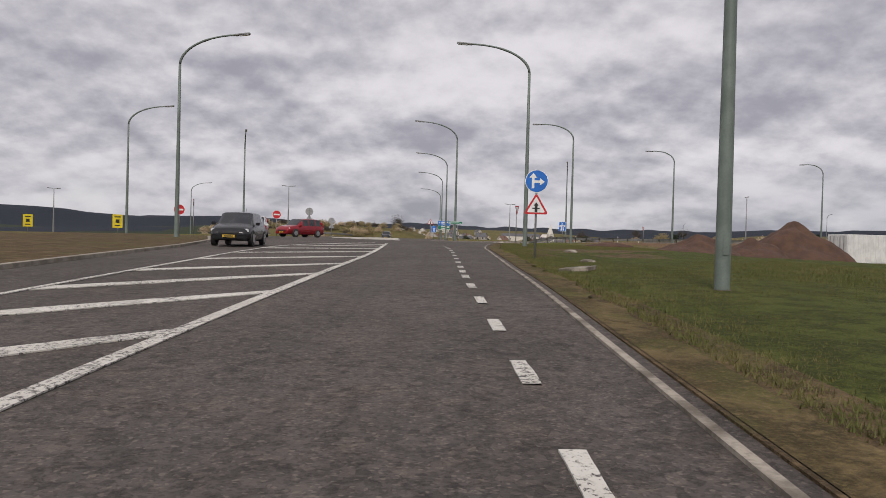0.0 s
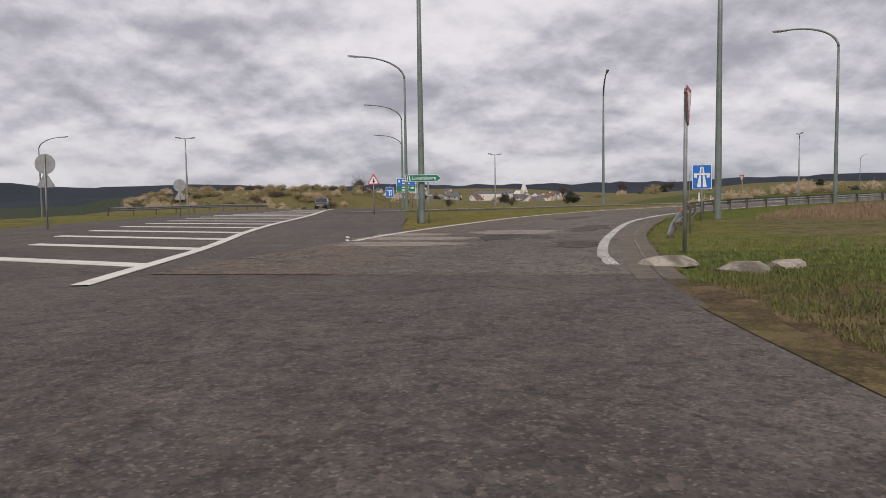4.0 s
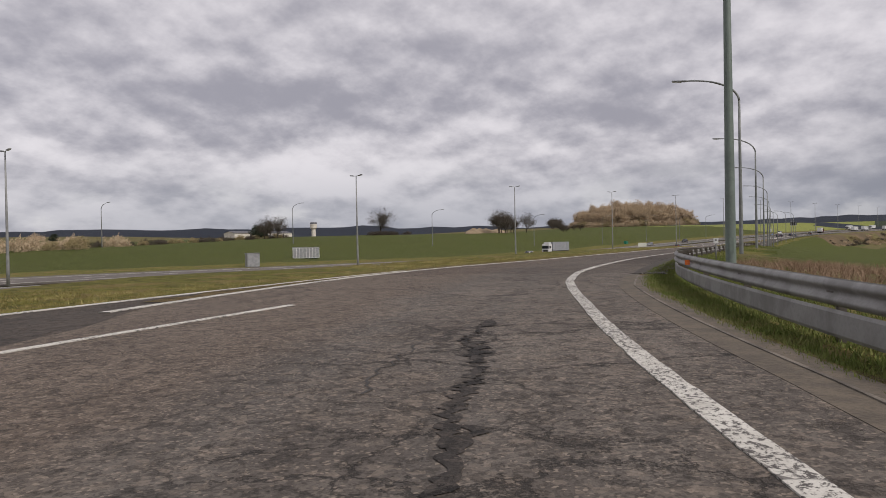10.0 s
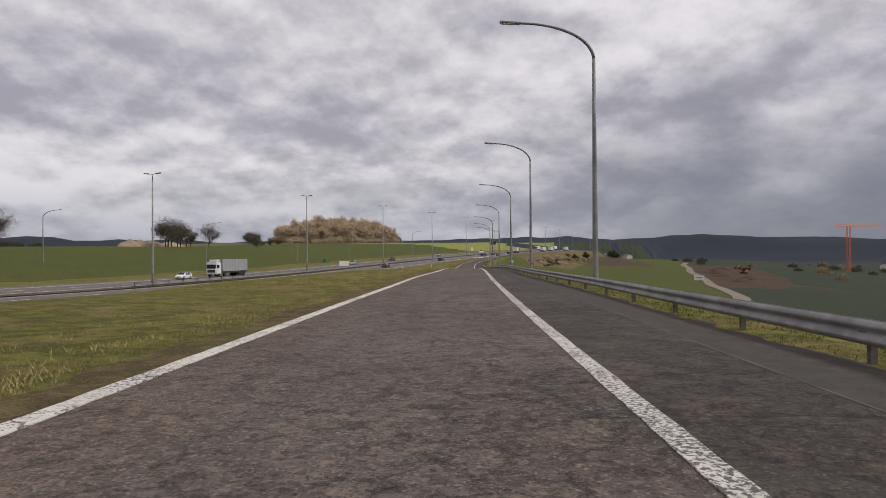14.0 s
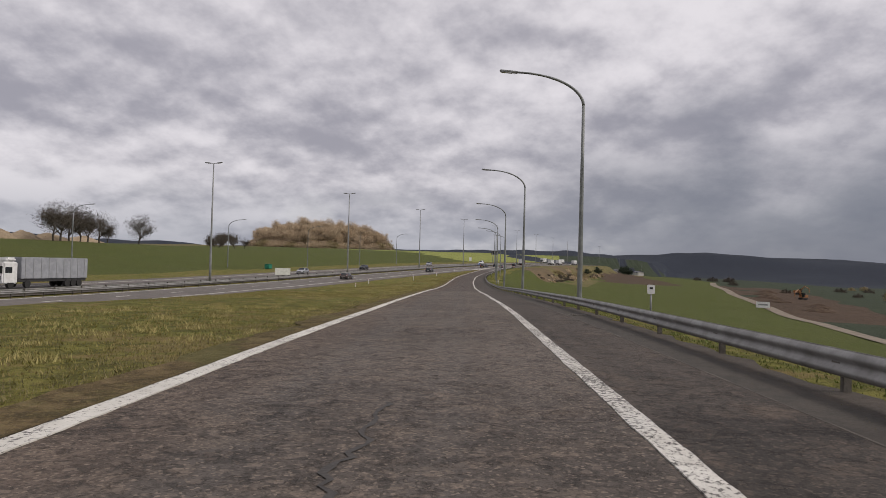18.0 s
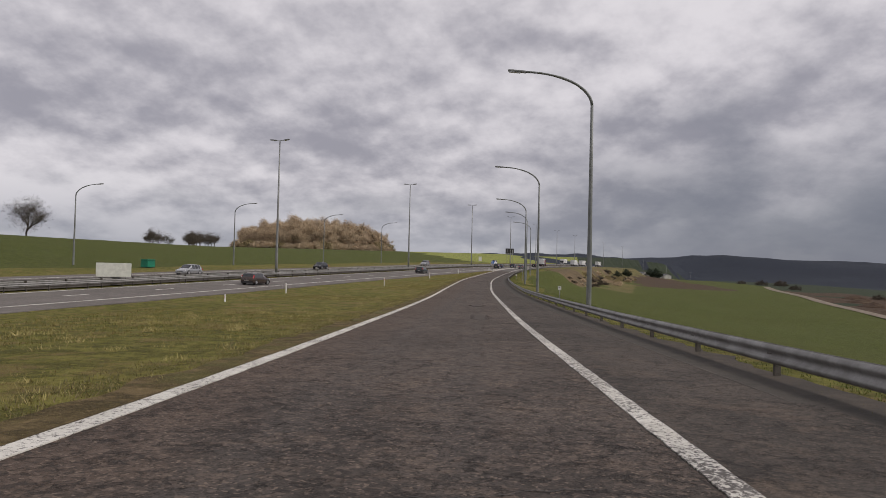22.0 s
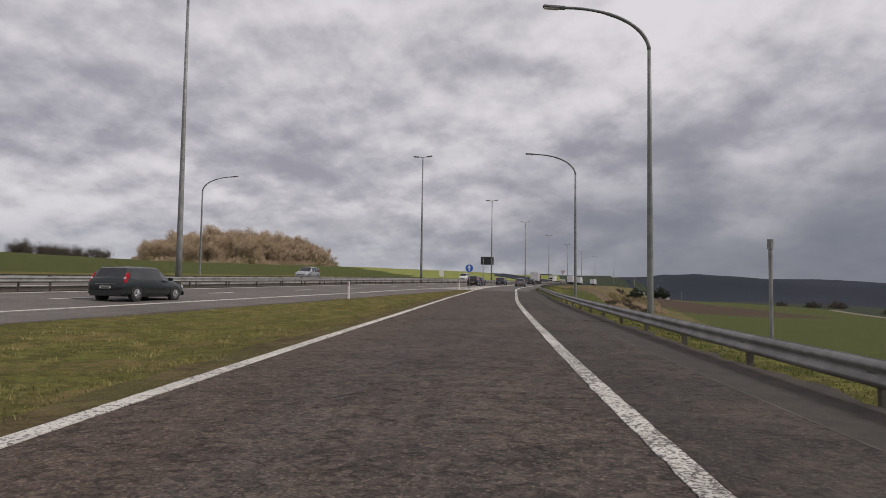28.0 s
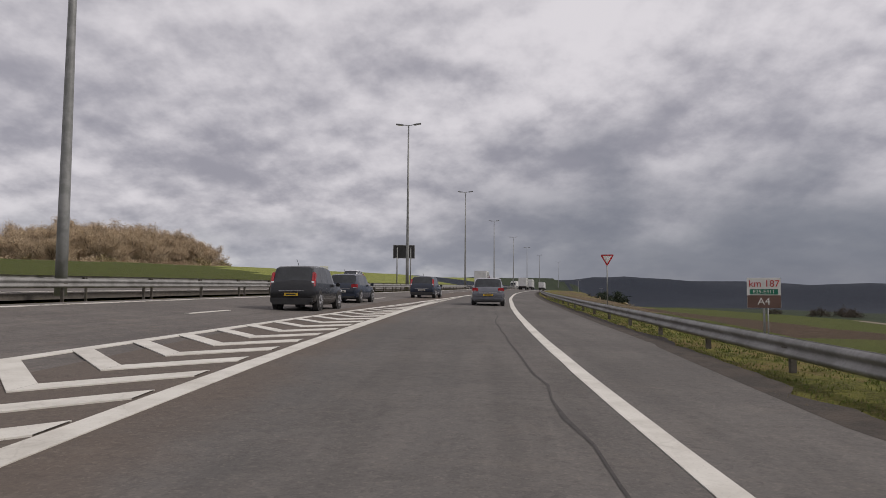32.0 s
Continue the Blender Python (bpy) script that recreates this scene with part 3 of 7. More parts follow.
def open_land(xy):
    """Height of the land away from the roads."""
    idw = np.zeros(len(xy))
    for a in range(0, len(xy), 8000):
        q = xy[a:a + 8000]
        d2 = (q[:, :1] - GRID[:, 0]) ** 2 + (q[:, 1:] - GRID[:, 1]) ** 2
        w = 1.0 / (d2 + 500.0) ** 1.7
        idw[a:a + 8000] = (w * GRID[:, 2]).sum(1) / w.sum(1)
    x, y = xy.T
    sr, dr, zr = RAMP.locate(xy).T
    sr = sr - S0
    sm, dm, zm = MOTORWAY.locate(xy).T
    # rising fields beyond the motorway
    far = np.maximum(-dm - 13.2, 0)
    hill = zm + 0.55 + (crest(x) - zm) * smooth(far, 2, 80) + 0.007 * np.clip(far - 80, 0, 500)
    hill = np.where(sm < 2, crest(x), hill)
    # falling fields beyond the guard rail
    out = np.maximum(dr - 6, 0)
    fall = zr - 10.3 * (1 - np.exp(-out / np.interp(sr, (440, 510), (44, 18)))) - 15 * smooth(out, 95, 420)
    # strip between slip road and motorway
    qr, qm = np.maximum(-dr - 4, 0.01), np.maximum(dm - 13.2, 0.01)
    between = (zr * qm + (zm - 0.5) * qr) / (qr + qm)
    z = idw.copy()
    wn = smooth(x, 70, 150) * smooth(900 - y, 150, 500)
    z = np.where(dm < -10, z + (hill - z) * wn, z)
    wr = smooth(sr, 118, 175) * (dr > 4)
    z = z + (fall - z) * wr
    mid = (dr < -2) & (dm > 10) & (x > 40)
    z = np.where(mid, z + (between - z) * smooth(x, 50, 95), z)
    r = np.hypot(x - 280, y - 150)
    ridge = smooth(r, 1850, 2550)
    return z * (1 - ridge) + ridge * (49 + 16 * np.sin(x * 0.0021 + 1) * np.cos(y * 0.0017) + 7 * np.sin(x * 0.006 + y * 0.005))


def blend(q, reach):
    return np.exp(-(np.maximum(q, 0) / reach) ** 2)


def fields(xy):
    """Height of the finished surface, and how far inside a paved edge each place lies."""
    xy = np.atleast_2d(np.asarray(xy, float))
    idw = open_land(xy)
    total, weight = idw * 0.003, np.full(len(xy), 0.003)
    inside = np.full(len(xy), -999.0)
    near = (xy[:, 0] > -120) & (xy[:, 0] < 1000) & (xy[:, 1] > -140) & (xy[:, 1] < 480)
    k = np.flatnonzero(near)
    for which, line in enumerate((RAMP, TOWN, MOTORWAY, SLIP2)):
        s, d, z = line.locate(xy[k]).T
        if which == 0:
            e = np.minimum(d - edge_left(s - S0), edge_right(s - S0) - d)
            u = s - S0
            z = z - np.interp(u, (150, 190, 440, 500), (0.0, 0.35, 0.35, 1.0)) * smooth(d - rail_off(u), 0.5, 4.0)
            ends = np.maximum(0.5 - s, 0)
            reach = np.where(d > 0, 5.5 - 2.9 * smooth(u, 130, 180), 5.5)
        elif which == 1:
            e = np.minimum(d - town_left(s), town_right(s) - d)
            ends = s * 0
            reach = 6.0
        elif which == 2:
            e = 13.2 - np.abs(d)
            z = z - 0.042 * d
            ends = np.maximum(1 - s, 0) * 20
            reach = 6.5
        else:
            e = 2.6 - np.abs(d)
            ends = np.where((s < 1) | (s > line.s[-1] - 1), 30.0, 0.0)
            reach = 4.0
        e = e - ends
        w = blend(-e, reach)
        # what lies deep inside one road counts for that road alone
        total[k] += w * z
        weight[k] += w
        inside[k] = np.maximum(inside[k], e)
    return total / weight, inside


def height(x, y):
    return float(fields([(x, y)])[0][0])


def heights(xy):
    return fields(xy)[0]


# winding dirt track down in the valley
TRACK = Line([(200, 104, 0), (238, 93.5, 0), (283, 81, 0), (321, 74, 0), (356, 69.5, 0), (397, 64, 0), (425, 59.5, 0), (470, 54, 0), (525, 48.5, 0), (568, 41, 0), (646, 30.5, 0), (720, 15, 0)])


# ---- ground: one sheet to the horizon ----
def axis(fine0, fine1, step, far0, far1):
    a = list(np.arange(fine0, fine1 + step, step))
    g, v = step, fine1 + step
    while v < far1:
        g *= 1.16
        v += min(g, 95)
        a.append(v)
    g, v = step, fine0
    while v > far0:
        g *= 1.16
        v -= min(g, 95)
        a.insert(0, v)
    return np.array(a)


def build_ground():
    xs, ys = axis(-32, 560, 1.6, -2600, 3600), axis(-20, 216, 1.3, -3200, 3000)
    gx, gy = np.meshgrid(xs, ys)
    xy = np.stack([gx.ravel(), gy.ravel()], 1)
    z, inside = fields(xy)
    t = np.clip((inside - 0.25) / 1.4, 0, 1)
    z = z - 0.03 - 0.35 * t * t * (3 - 2 * t)
    rough = np.array([noise.noise((a * 0.35, b * 0.35, 0)) * 0.05 + noise.noise((a * 0.06, b * 0.06, 3)) * 0.22 for a, b in xy])
    off = np.clip((-inside - 0.6) / 5, 0, 1)
    z += rough * off
    z += np.clip((np.hypot(xy[:, 0] - 300, xy[:, 1] - 150) - 1500) / 900, 0, 1) * np.array([noise.noise((a * 0.004, b * 0.004, 7)) * 15 + noise.noise((a * 0.011, b * 0.011, 2)) * 9 for a, b in xy])
    nx, ny = len(xs), len(ys)
    i = np.arange((nx - 1) * (ny - 1))
    a = (i // (nx - 1)) * nx + i % (nx - 1)
    quads = np.stack([a, a + 1, a + nx + 1, a + nx], 1)
    me = bpy.data.meshes.new("ground")
    me.vertices.add(len(xy))
    me.vertices.foreach_set("co", np.column_stack([xy, z]).astype(np.float32).ravel())
    me.loops.add(quads.size)
    me.loops.foreach_set("vertex_index", quads.ravel().astype(np.int32))
    me.polygons.add(len(quads))
    me.polygons.foreach_set("loop_start", np.arange(0, quads.size, 4, dtype=np.int32))
    me.polygons.foreach_set("loop_total", np.full(len(quads), 4, dtype=np.int32))
    for m in (GRASS, FIELD, FIELD_SUN, ROUGH, SOIL, MUD, VALLEY_SHADED, HAZY_WOODS, BANK):
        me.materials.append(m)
    c = xy[quads].mean(1)
    x, y = c.T
    wob = np.array([noise.noise((p * 0.03, q * 0.03, 5)) for p, q in c])
    ink = np.zeros(len(c), np.int32)
    s, d, _ = RAMP.locate(c).T
    sm, dm, _ = MOTORWAY.locate(c).T
    s = s - S0
    beyond = (dm < -24 + wob * 3) & (x > 60)
    ink[beyond] = 1
    north = y > np.interp(x, MOTORWAY.p[:, 0], MOTORWAY.p[:, 1]) + 24
    beyond &= north
    ink[(x > 900) & ~north] = 6
    # strip of meadow painted as if in sunshine
    ink[beyond & (x > 640 + (y - 200) * 1.2) & (x < 1400) & (y < 330)] = 2
    ink[(y > 400) | ((x < 60) & (y > 260))] = 3
    right = (d > 8 + wob * 2) & (s > 110) & (y < 170)
    ink[right] = 1
    ink[(s > 64) & (s < 190) & (d > 6.5) & (d < 22 + wob * 12) & (x < 100)] = 3
    bank = right & (s > 600)
    ink[bank & (d < 22 + wob * 8 + np.clip(x - 520, 0, 300) * 0.08)] = 3
    ink[bank & (s < 800) & (d < 26 + wob * 9)] = 8
    ink[bank & (wob > 0.12) & (d < 40)] = 3
    way = np.interp(x, TRACK.p[:, 0], TRACK.p[:, 1])
    plough = right & (x > 612 + wob * 14) & (y < 101 + wob * 8) & (y > 52 + wob * 6) & (d > 24)
    ink[plough] = 4
    south = right & (y < way - 2)
    ink[south] = 6
    ink[south & (x > 372) & (x < 640) & (y > way - 40 + wob * 14) & (wob > -0.42)] = 4
    ink[right & (x > 900)] = 6
    ink[(y < -60) | (x < -120)] = 6
    ink[(s < 66) & (s > -60) & (d > 2.5) & (x < 60) & (y > -60) & (wob > -0.35)] = 1
    ink[(s < 60) & (s > 30) & (d > 2) & (d < 9 + wob * 6) & (np.array([noise.noise((p * 0.25, q * 0.25, 5)) for p, q in c]) > -0.05)] = 5
    ink[(s < 62) & (d > 2) & (d < 2.9 + wob)] = 5
    ink[(s < 70) & (d < -8) & (y < 62 + wob * 8) & (x > -70)] = 5
    ink[(np.hypot((x - 25) / 11, (y - 56) / 6) < 1 + wob * 0.8)] = 5
    # far hills take the woods tinted for haze
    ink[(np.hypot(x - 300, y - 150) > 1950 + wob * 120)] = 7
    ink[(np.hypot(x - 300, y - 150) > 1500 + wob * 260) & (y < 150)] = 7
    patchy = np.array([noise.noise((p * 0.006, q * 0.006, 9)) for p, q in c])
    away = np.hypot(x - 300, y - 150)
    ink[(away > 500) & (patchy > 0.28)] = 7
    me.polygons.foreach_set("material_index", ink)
    me.polygons.foreach_set("use_smooth", np.ones(len(quads), bool))
    me.update()
    me.validate()
    return tagged(new("ground", me), "green verges, crop fields and brown ploughland", "ground", "", "structure")


build_ground()


# ---- paved surfaces ----
def ribbon(name, xyrows, mat, lift, parent=None, skirt=0.0, lane=None):
    """A sheet draped on the land through rows of plan places (one row per station), `lift` above it; a skirt closes its sides.
    lane: distance along and offset of each place, for the material."""
    rows = np.asarray(xyrows, float)
    n, m = rows.shape[:2]
    z = heights(rows.reshape(-1, 2)) + lift
    v = np.column_stack([rows.reshape(-1, 2), z])
    faces = [(a * m + b, a * m + b + 1, (a + 1) * m + b + 1, (a + 1) * m + b) for a in range(n - 1) for b in range(m - 1)]
    if skirt:
        low = len(v)
        rim = [a * m for a in range(n)], [a * m + m - 1 for a in range(n)]
        extra = []
        for side in rim:
            extra += [(v[k][0], v[k][1], v[k][2] - skirt) for k in side]
        v = np.vstack([v, extra])
        for a in range(n - 1):
            faces.append((rim[0][a], rim[0][a + 1], low + a + 1, low + a))
            faces.append((rim[1][a + 1], rim[1][a], low + n + a, low + n + a + 1))
    ob = mesh_object(name, v, faces, mat, parent, smooth=False)
    if lane is not None:
        flat = np.zeros((len(v), 2), np.float32)
        flat[:n * m] = lane.reshape(-1, 2)
        if skirt:
            flat[n * m:n * m + n], flat[n * m + n:] = lane[:, 0], lane[:, -1]
        at = np.empty(len(ob.data.loops), np.int32)
        ob.data.loops.foreach_get("vertex_index", at)
        ob.data.uv_layers.new(name="lane").data.foreach_set("uv", flat[at].ravel())
    return ob


def strip(line, s, left, right, across=2):
    s = np.asarray(s, float)
    left, right = np.broadcast_to(left, s.shape), np.broadcast_to(right, s.shape)
    return np.stack([line.at(s, left + (right - left) * k / (across - 1)) for k in range(across)], 1)


def pave(name, label, line, s, left, right, mat, lift, across, skirt=0.25):
    s, u = np.asarray(s, float), np.linspace(0, 1, across)
    left, right = np.broadcast_to(left, s.shape), np.broadcast_to(right, s.shape)
    lane = np.stack([np.repeat(s[:, None], across, 1), left[:, None] + (right - left)[:, None] * u], -1)
    ob = ribbon(name, strip(line, s, left, right, across), mat, lift, None, skirt, lane)
    return tagged(ob, label, "road", "", "structure")


st = np.arange(0, TOWN.s[-1], 2.0)
pave("road_town", "worn grey tarmac town road with hatched centre", TOWN, st, town_left(st), town_right(st), TAR_MAIN, 0.0, 14)
sa = np.arange(S0 - 60, S0 + 62, 1.0)
sc = np.arange(S0 + 547.5, RAMP.s[-1], 1.5)
pave("road_approach", "worn grey tarmac lane beside a gutter kerb", RAMP, sa, np.full_like(sa, -2.5), edge_right(sa - S0), TAR_MAIN, 0.005, 10)
for name, label, a, b, mat in (("road_bend", "pale cracked tarmac of the slip road's bend", 60.5, 151.25, TAR_BEND), ("road_slip", "cracked brown-grey tarmac slip road", 150.5, 330.5, TAR), ("road_slip_end", "old cracked brown tarmac of the slip road", 329.75, 549, TAR_OLD)):
    sb = np.arange(S0 + a, S0 + b, 0.75)
    pave(name, label, RAMP, sb, edge_left(sb - S0), edge_right(sb - S0), mat, 0.009, 21)
pave("road_merge", "smooth grey tarmac merging lane", RAMP, sc, np.full_like(sc, -5.2), edge_right(sc - S0), TAR_NEW, 0.012, 8)
s2 = np.arange(0, SLIP2.s[-1], 1.5)
pave("road_second_slip", "dark tarmac second slip road", SLIP2, s2, np.full_like(s2, -2.6), np.full_like(s2, 2.6), TAR_DARK, 0.003, 5)
sm = np.arange(0, MOTORWAY.s[-1], 2.0)
pave("motorway_near", "pale tarmac motorway carriageway", MOTORWAY, sm, np.full_like(sm, 1.9), np.full_like(sm, 13.2), TAR_MW, 0.0, 9)
pave("motorway_far", "pale tarmac opposite motorway carriageway", MOTORWAY, sm, np.full_like(sm, -13.2), np.full_like(sm, -1.9), TAR_MW, 0.0, 9)
# darker hard shoulder beyond the edge line
sh = np.arange(S0 + 160, S0 + 547, 1.5)
pave("shoulder", "dark stained tarmac hard shoulder", RAMP, sh, line_right(sh - S0) + 0.12, edge_right(sh - S0) - 0.02, TAR_DARK, 0.013, 3, 0.0)


# ---- painted lines ----
def marking(name, label, rows, mat=PAINT, lift=0.020, group=""):
    ob = ribbon(name, rows, mat, lift, None, 0.014)
    return tagged(ob, label, "road marking", group, "structure")


def ragged(s, width, seed):
    """Half widths of a hand-worn painted line along s."""
    return width / 2 * (1 + 0.16 * np.array([noise.noise((v * 2.3, seed, 0)) + 0.6 * noise.noise((v * 7.1, seed, 2)) for v in s]))


def long_line(label, line, s0, s1, off, width, mat=PAINT, step=0.3, name="road_line"):
    step = step if line is RAMP and mat is not PAINT_FRESH else 1.5 if s1 - s0 > 10 else 1.0
    s = np.arange(s0, s1, step)
    d = off(s - (S0 if line is RAMP else 0)) if callable(off) else np.full_like(s, off)
    return marking(name, label, strip(line, s, d - ragged(s, width, 3.3), d + ragged(s, width, 8.8)), mat)


long_line("worn white edge line beside the island", RAMP, S0 + 68.4, S0 + 130, line_left, 0.22)
long_line("worn white verge-side edge line of the slip road", RAMP, S0 + 138, S0 + 549, line_left_2, 0.24)
long_line("flaked white shoulder line of the slip road", RAMP, S0 + 62, S0 + 549, line_right, 0.225, PAINT_BROKEN)
long_line("fresh white shoulder line of the merge", RAMP, S0 + 549, S0 + 860, line_right, 0.23, PAINT_FRESH)
long_line("fresh white nose line of the merge", RAMP, S0 + 549, S0 + 600, line_left_2, 0.30, PAINT_FRESH)
long_line("white near edge line of the motorway", MOTORWAY, 30, 413, 10.4, 0.25)
long_line("white median line of the motorway", MOTORWAY, 2, 880, 2.6, 0.2)
long_line("white median line of the far carriageway", MOTORWAY, 2, 880, -2.6, 0.2)
long_line("white edge line of the far carriageway", MOTORWAY, 2, 880, -10.2, 0.25)
for off in (6.4, -6.4):
    for a in np.arange(6, 880, 12.5):
        long_line("white lane dash on the motorway", MOTORWAY, a, a + 3.1, off, 0.16, PAINT_FRESH, 1.0, "lane_dash")
# town road: centre line, hatching, dashes
centre = Line([(-3.0, -40, 0), (-2.8, 4.7, 0), (-2.65, 14.7, 0), (-2.7, 25, 0), (-3.2, 38, 0), (-3.7, 47.4, 0)])
rim = Line([(-6.0, -40, 0), (-6.2, 4, 0), (-6.35, 11, 0), (-6.6, 17, 0), (-7.4, 27, 0), (-7.6, 34, 0), (-6.2, 42, 0), (-3.9, 48, 0)])
for line, width in ((centre, 0.17), (rim, 0.12)):
    s = np.arange(0, line.s[-1], 1.5)
    marking("road_line", "worn white line round the hatched centre", strip(line, s, np.full_like(s, -width / 2), np.full_like(s, width / 2)))
for y in [7.5 - 3.95 * k for k in range(9, 0, -1)] + [7.5, 11.5, 15.4, 19.4, 24.2, 29.0, 33.5, 38.0, 42.0]:
    yb = y - min(4.2, max(0.6, (50 - y) * 0.2))
    a = np.array((np.interp(y, centre.p[:, 1], centre.p[:, 0]) - 0.05, y))
    b = np.array((np.interp(yb, rim.p[:, 1], rim.p[:, 0]) + 0.1, yb))
    rows = []
    for k in range(17):
        c, w = a + (b - a) * k / 16, 0.20 + 0.13 * min(1, k / 6)
        rows.append([c + (0, -w * (1 + 0.15 * noise.noise((k * 0.9, y, 0)))), c + (0, w * (1 + 0.15 * noise.noise((k * 0.9, y, 4))))])
    marking("hatch_stripe", "worn white hatch stripe on the town road", rows, PAINT, 0.017, "hatch stripes")
dash = Line([(1.1, -40, 0), (0.72, 5, 0), (0.62, 10, 0), (0.5, 15.5, 0), (0.45, 24, 0), (0.35, 34, 0), (-0.2, 48, 0)])
for y in [5.95 - 2.45 * k for k in range(16, 0, -1)] + [5.95, 8.5, 11.05, 13.4, 15.65, 17.3, 19.15, 21.65, 24.3, 27.2, 30.15, 33.1, 36.0, 38.9, 41.8]:
    s = np.linspace(y + 40 - 0.45, y + 40 + 0.45, 7)
    marking("lane_dash", "short white lane dash on the town road", strip(dash, s, -ragged(s, 0.15, 1.1), ragged(s, 0.15, 5.5)), PAINT, 0.018, "lane dashes")
for x, y in ((-0.89, 69.7), (-1.04, 71.42)):
    marking("lane_dash", "short white dash at the island's tip", [[(x - 0.05 - 0.06 * k, y - 0.45 + 0.45 * k), (x + 0.05 - 0.06 * k, y - 0.45 + 0.45 * k)] for k in range(3)], PAINT, 0.018, "lane dashes")
hatch_b = Line([(-3.9, 60, 0), (-4.2, 66.6, 0), (-5.2, 76, 0), (-6.4, 100, 0), (-7.8, 121, 0), (-8.2, 134, 0)])
s = np.arange(0, hatch_b.s[-1], 1.5)
marking("road_line", "white line beside the second hatched area", strip(hatch_b, s, np.full_like(s, -0.14), np.full_like(s, 0.14)), PAINT_FRESH)
for y in np.arange(63, 126, 4.2):
    w = np.interp(y, (60, 72, 100, 126, 134), (3.5, 7.0, 8.0, 3.0, 0.5))
    a = np.array((np.interp(y, hatch_b.p[:, 1], hatch_b.p[:, 0]), y))
    b = a + (-w, w * 0.55)
    rows = [[a + (b - a) * k / 5 + (0, -0.3), a + (b - a) * k / 5 + (0, 0.3)] for k in range(6)]
    marking("hatch_stripe", "white hatch stripe beyond the junction", rows, PAINT_FRESH, 0.017, "hatch stripes")
# second slip road's lines
long_line("worn pale edge line of the second slip road", SLIP2, 4, SLIP2.s[-1] - 6, -2.35, 0.2)
long_line("worn pale near edge line of the second slip road", SLIP2, 36, SLIP2.s[-1] - 20, 2.2, 0.16)
# striped nose where the slip road meets the motorway


def gore():
    xs = np.arange(455.6, 560, 1.75)
    inner = Line([(450, 163.6, 0), (462, 162.75, 0), (474, 162.6, 0), (486, 161.9, 0), (505, 160.1, 0), (530, 157.6, 0), (560, 154.4, 0)])
    outer = Line([(430, 169.9, 0), (450, 168.0, 0), (471, 165.9, 0), (486, 164.0, 0), (505, 161.2, 0), (530, 157.75, 0), (560, 154.0, 0)])
    s = np.arange(0, outer.s[-1], 1.5)
    marking("road_line", "fresh white motorway edge line at the nose", strip(outer, s, np.full_like(s, -0.13), np.full_like(s, 0.13)), PAINT_FRESH)
    for x in xs:
        yi, yo = np.interp(x, inner.p[:, 0], inner.p[:, 1]), np.interp(x, outer.p[:, 0], outer.p[:, 1])
        w = yo - yi
        if w < 0.35:
            break
        tip = np.array((x, yi + w * 0.42))
        for side, reach in ((1, 0.72), (-1, 0.46)):
            end = np.array((x + reach * w, 0.0))
            edge_line = outer if side > 0 else inner
            end[1] = np.interp(end[0], edge_line.p[:, 0], edge_line.p[:, 1])
            rows = [[tip + (end - tip) * k / 3 + (-0.28, 0), tip + (end - tip) * k / 3 + (0.28, 0)] for k in range(4)]
            marking("chevron_bar", "fresh white chevron bar at the merge nose", rows, PAINT_FRESH, 0.026 + 0.001 * (side > 0), "chevron bars")


gore()


# ---- kerbs ----
def kerb(name, label, line, s, off, width, rise, mat=KERB):
    s = np.asarray(s, float)
    rows = strip(line, s, off - width / 2, off + width / 2)
    n = len(s)
    z = heights(rows.reshape(-1, 2)).reshape(n, 2)
    v, f = [], []
    for k in range(n):
        (a, b), (za, zb) = rows[k], z[k]
        v += [(a[0], a[1], za - 0.1), (a[0], a[1], za + rise), (b[0], b[1], zb + rise), (b[0], b[1], zb - 0.1)]
    for k in range(n - 1):
        for j in range(3):
            f.append((4 * k + j, 4 * k + 4 + j, 4 * k + 5 + j, 4 * k + 1 + j))
    f += [(0, 1, 2, 3), (4 * n - 1, 4 * n - 2, 4 * n - 3, 4 * n - 4)]
    return tagged(mesh_object(name, v, f, mat), label, "kerb", "", "structure")


sk = np.arange(S0 - 60, S0 + 54, 1.0)
STAINED = material("mud_stained_kerb", (0.36, 0.32, 0.265), (0.115, 0.096, 0.074), 0.45, 0.92, bump=0.5, grain=0.6, speck=18)
kerb("kerb_gutter", "worn pale concrete gutter kerb", RAMP, sk, line_right(sk - S0), 0.085, 0.035, STAINED)
kerb("kerb_back", "low stained concrete back kerb in mud", RAMP, sk, line_right(sk - S0) + 0.22, 0.04, 0.025, MUD)
sk = np.arange(S0 + 60, S0 + 150, 1.0)
RIM = material("dirty_concrete_rim", (0.19, 0.165, 0.135), (0.075, 0.064, 0.053), 0.7, 0.92, bump=0.4, grain=0.6, speck=25)
GUTTER = material("muddy_gutter", (0.13, 0.105, 0.078), (0.085, 0.07, 0.054), 0.35, 0.92, bump=0.6, grain=0.6, speck=22)
kerb("gutter_bend", "mud-stained gutter of the bend", RAMP, sk, edge_right(sk - S0) - 0.02, 0.7, 0.014, GUTTER)
kerb("kerb_bend", "stained concrete gutter edge of the bend", RAMP, sk, edge_right(sk - S0) + 0.02, 0.045, 0.026, RIM)
sk = np.arange(S0 + 150, S0 + 560, 1.5)
kerb("kerb_shoulder", "dark mossy gutter edge of the shoulder", RAMP, sk, edge_right(sk - S0) + 0.1, 0.62, 0.016, material("mossy_gutter", (0.052, 0.043, 0.034), (0.034, 0.029, 0.023), 0.4, 0.95, bump=0.5, grain=0.5, speck=30))
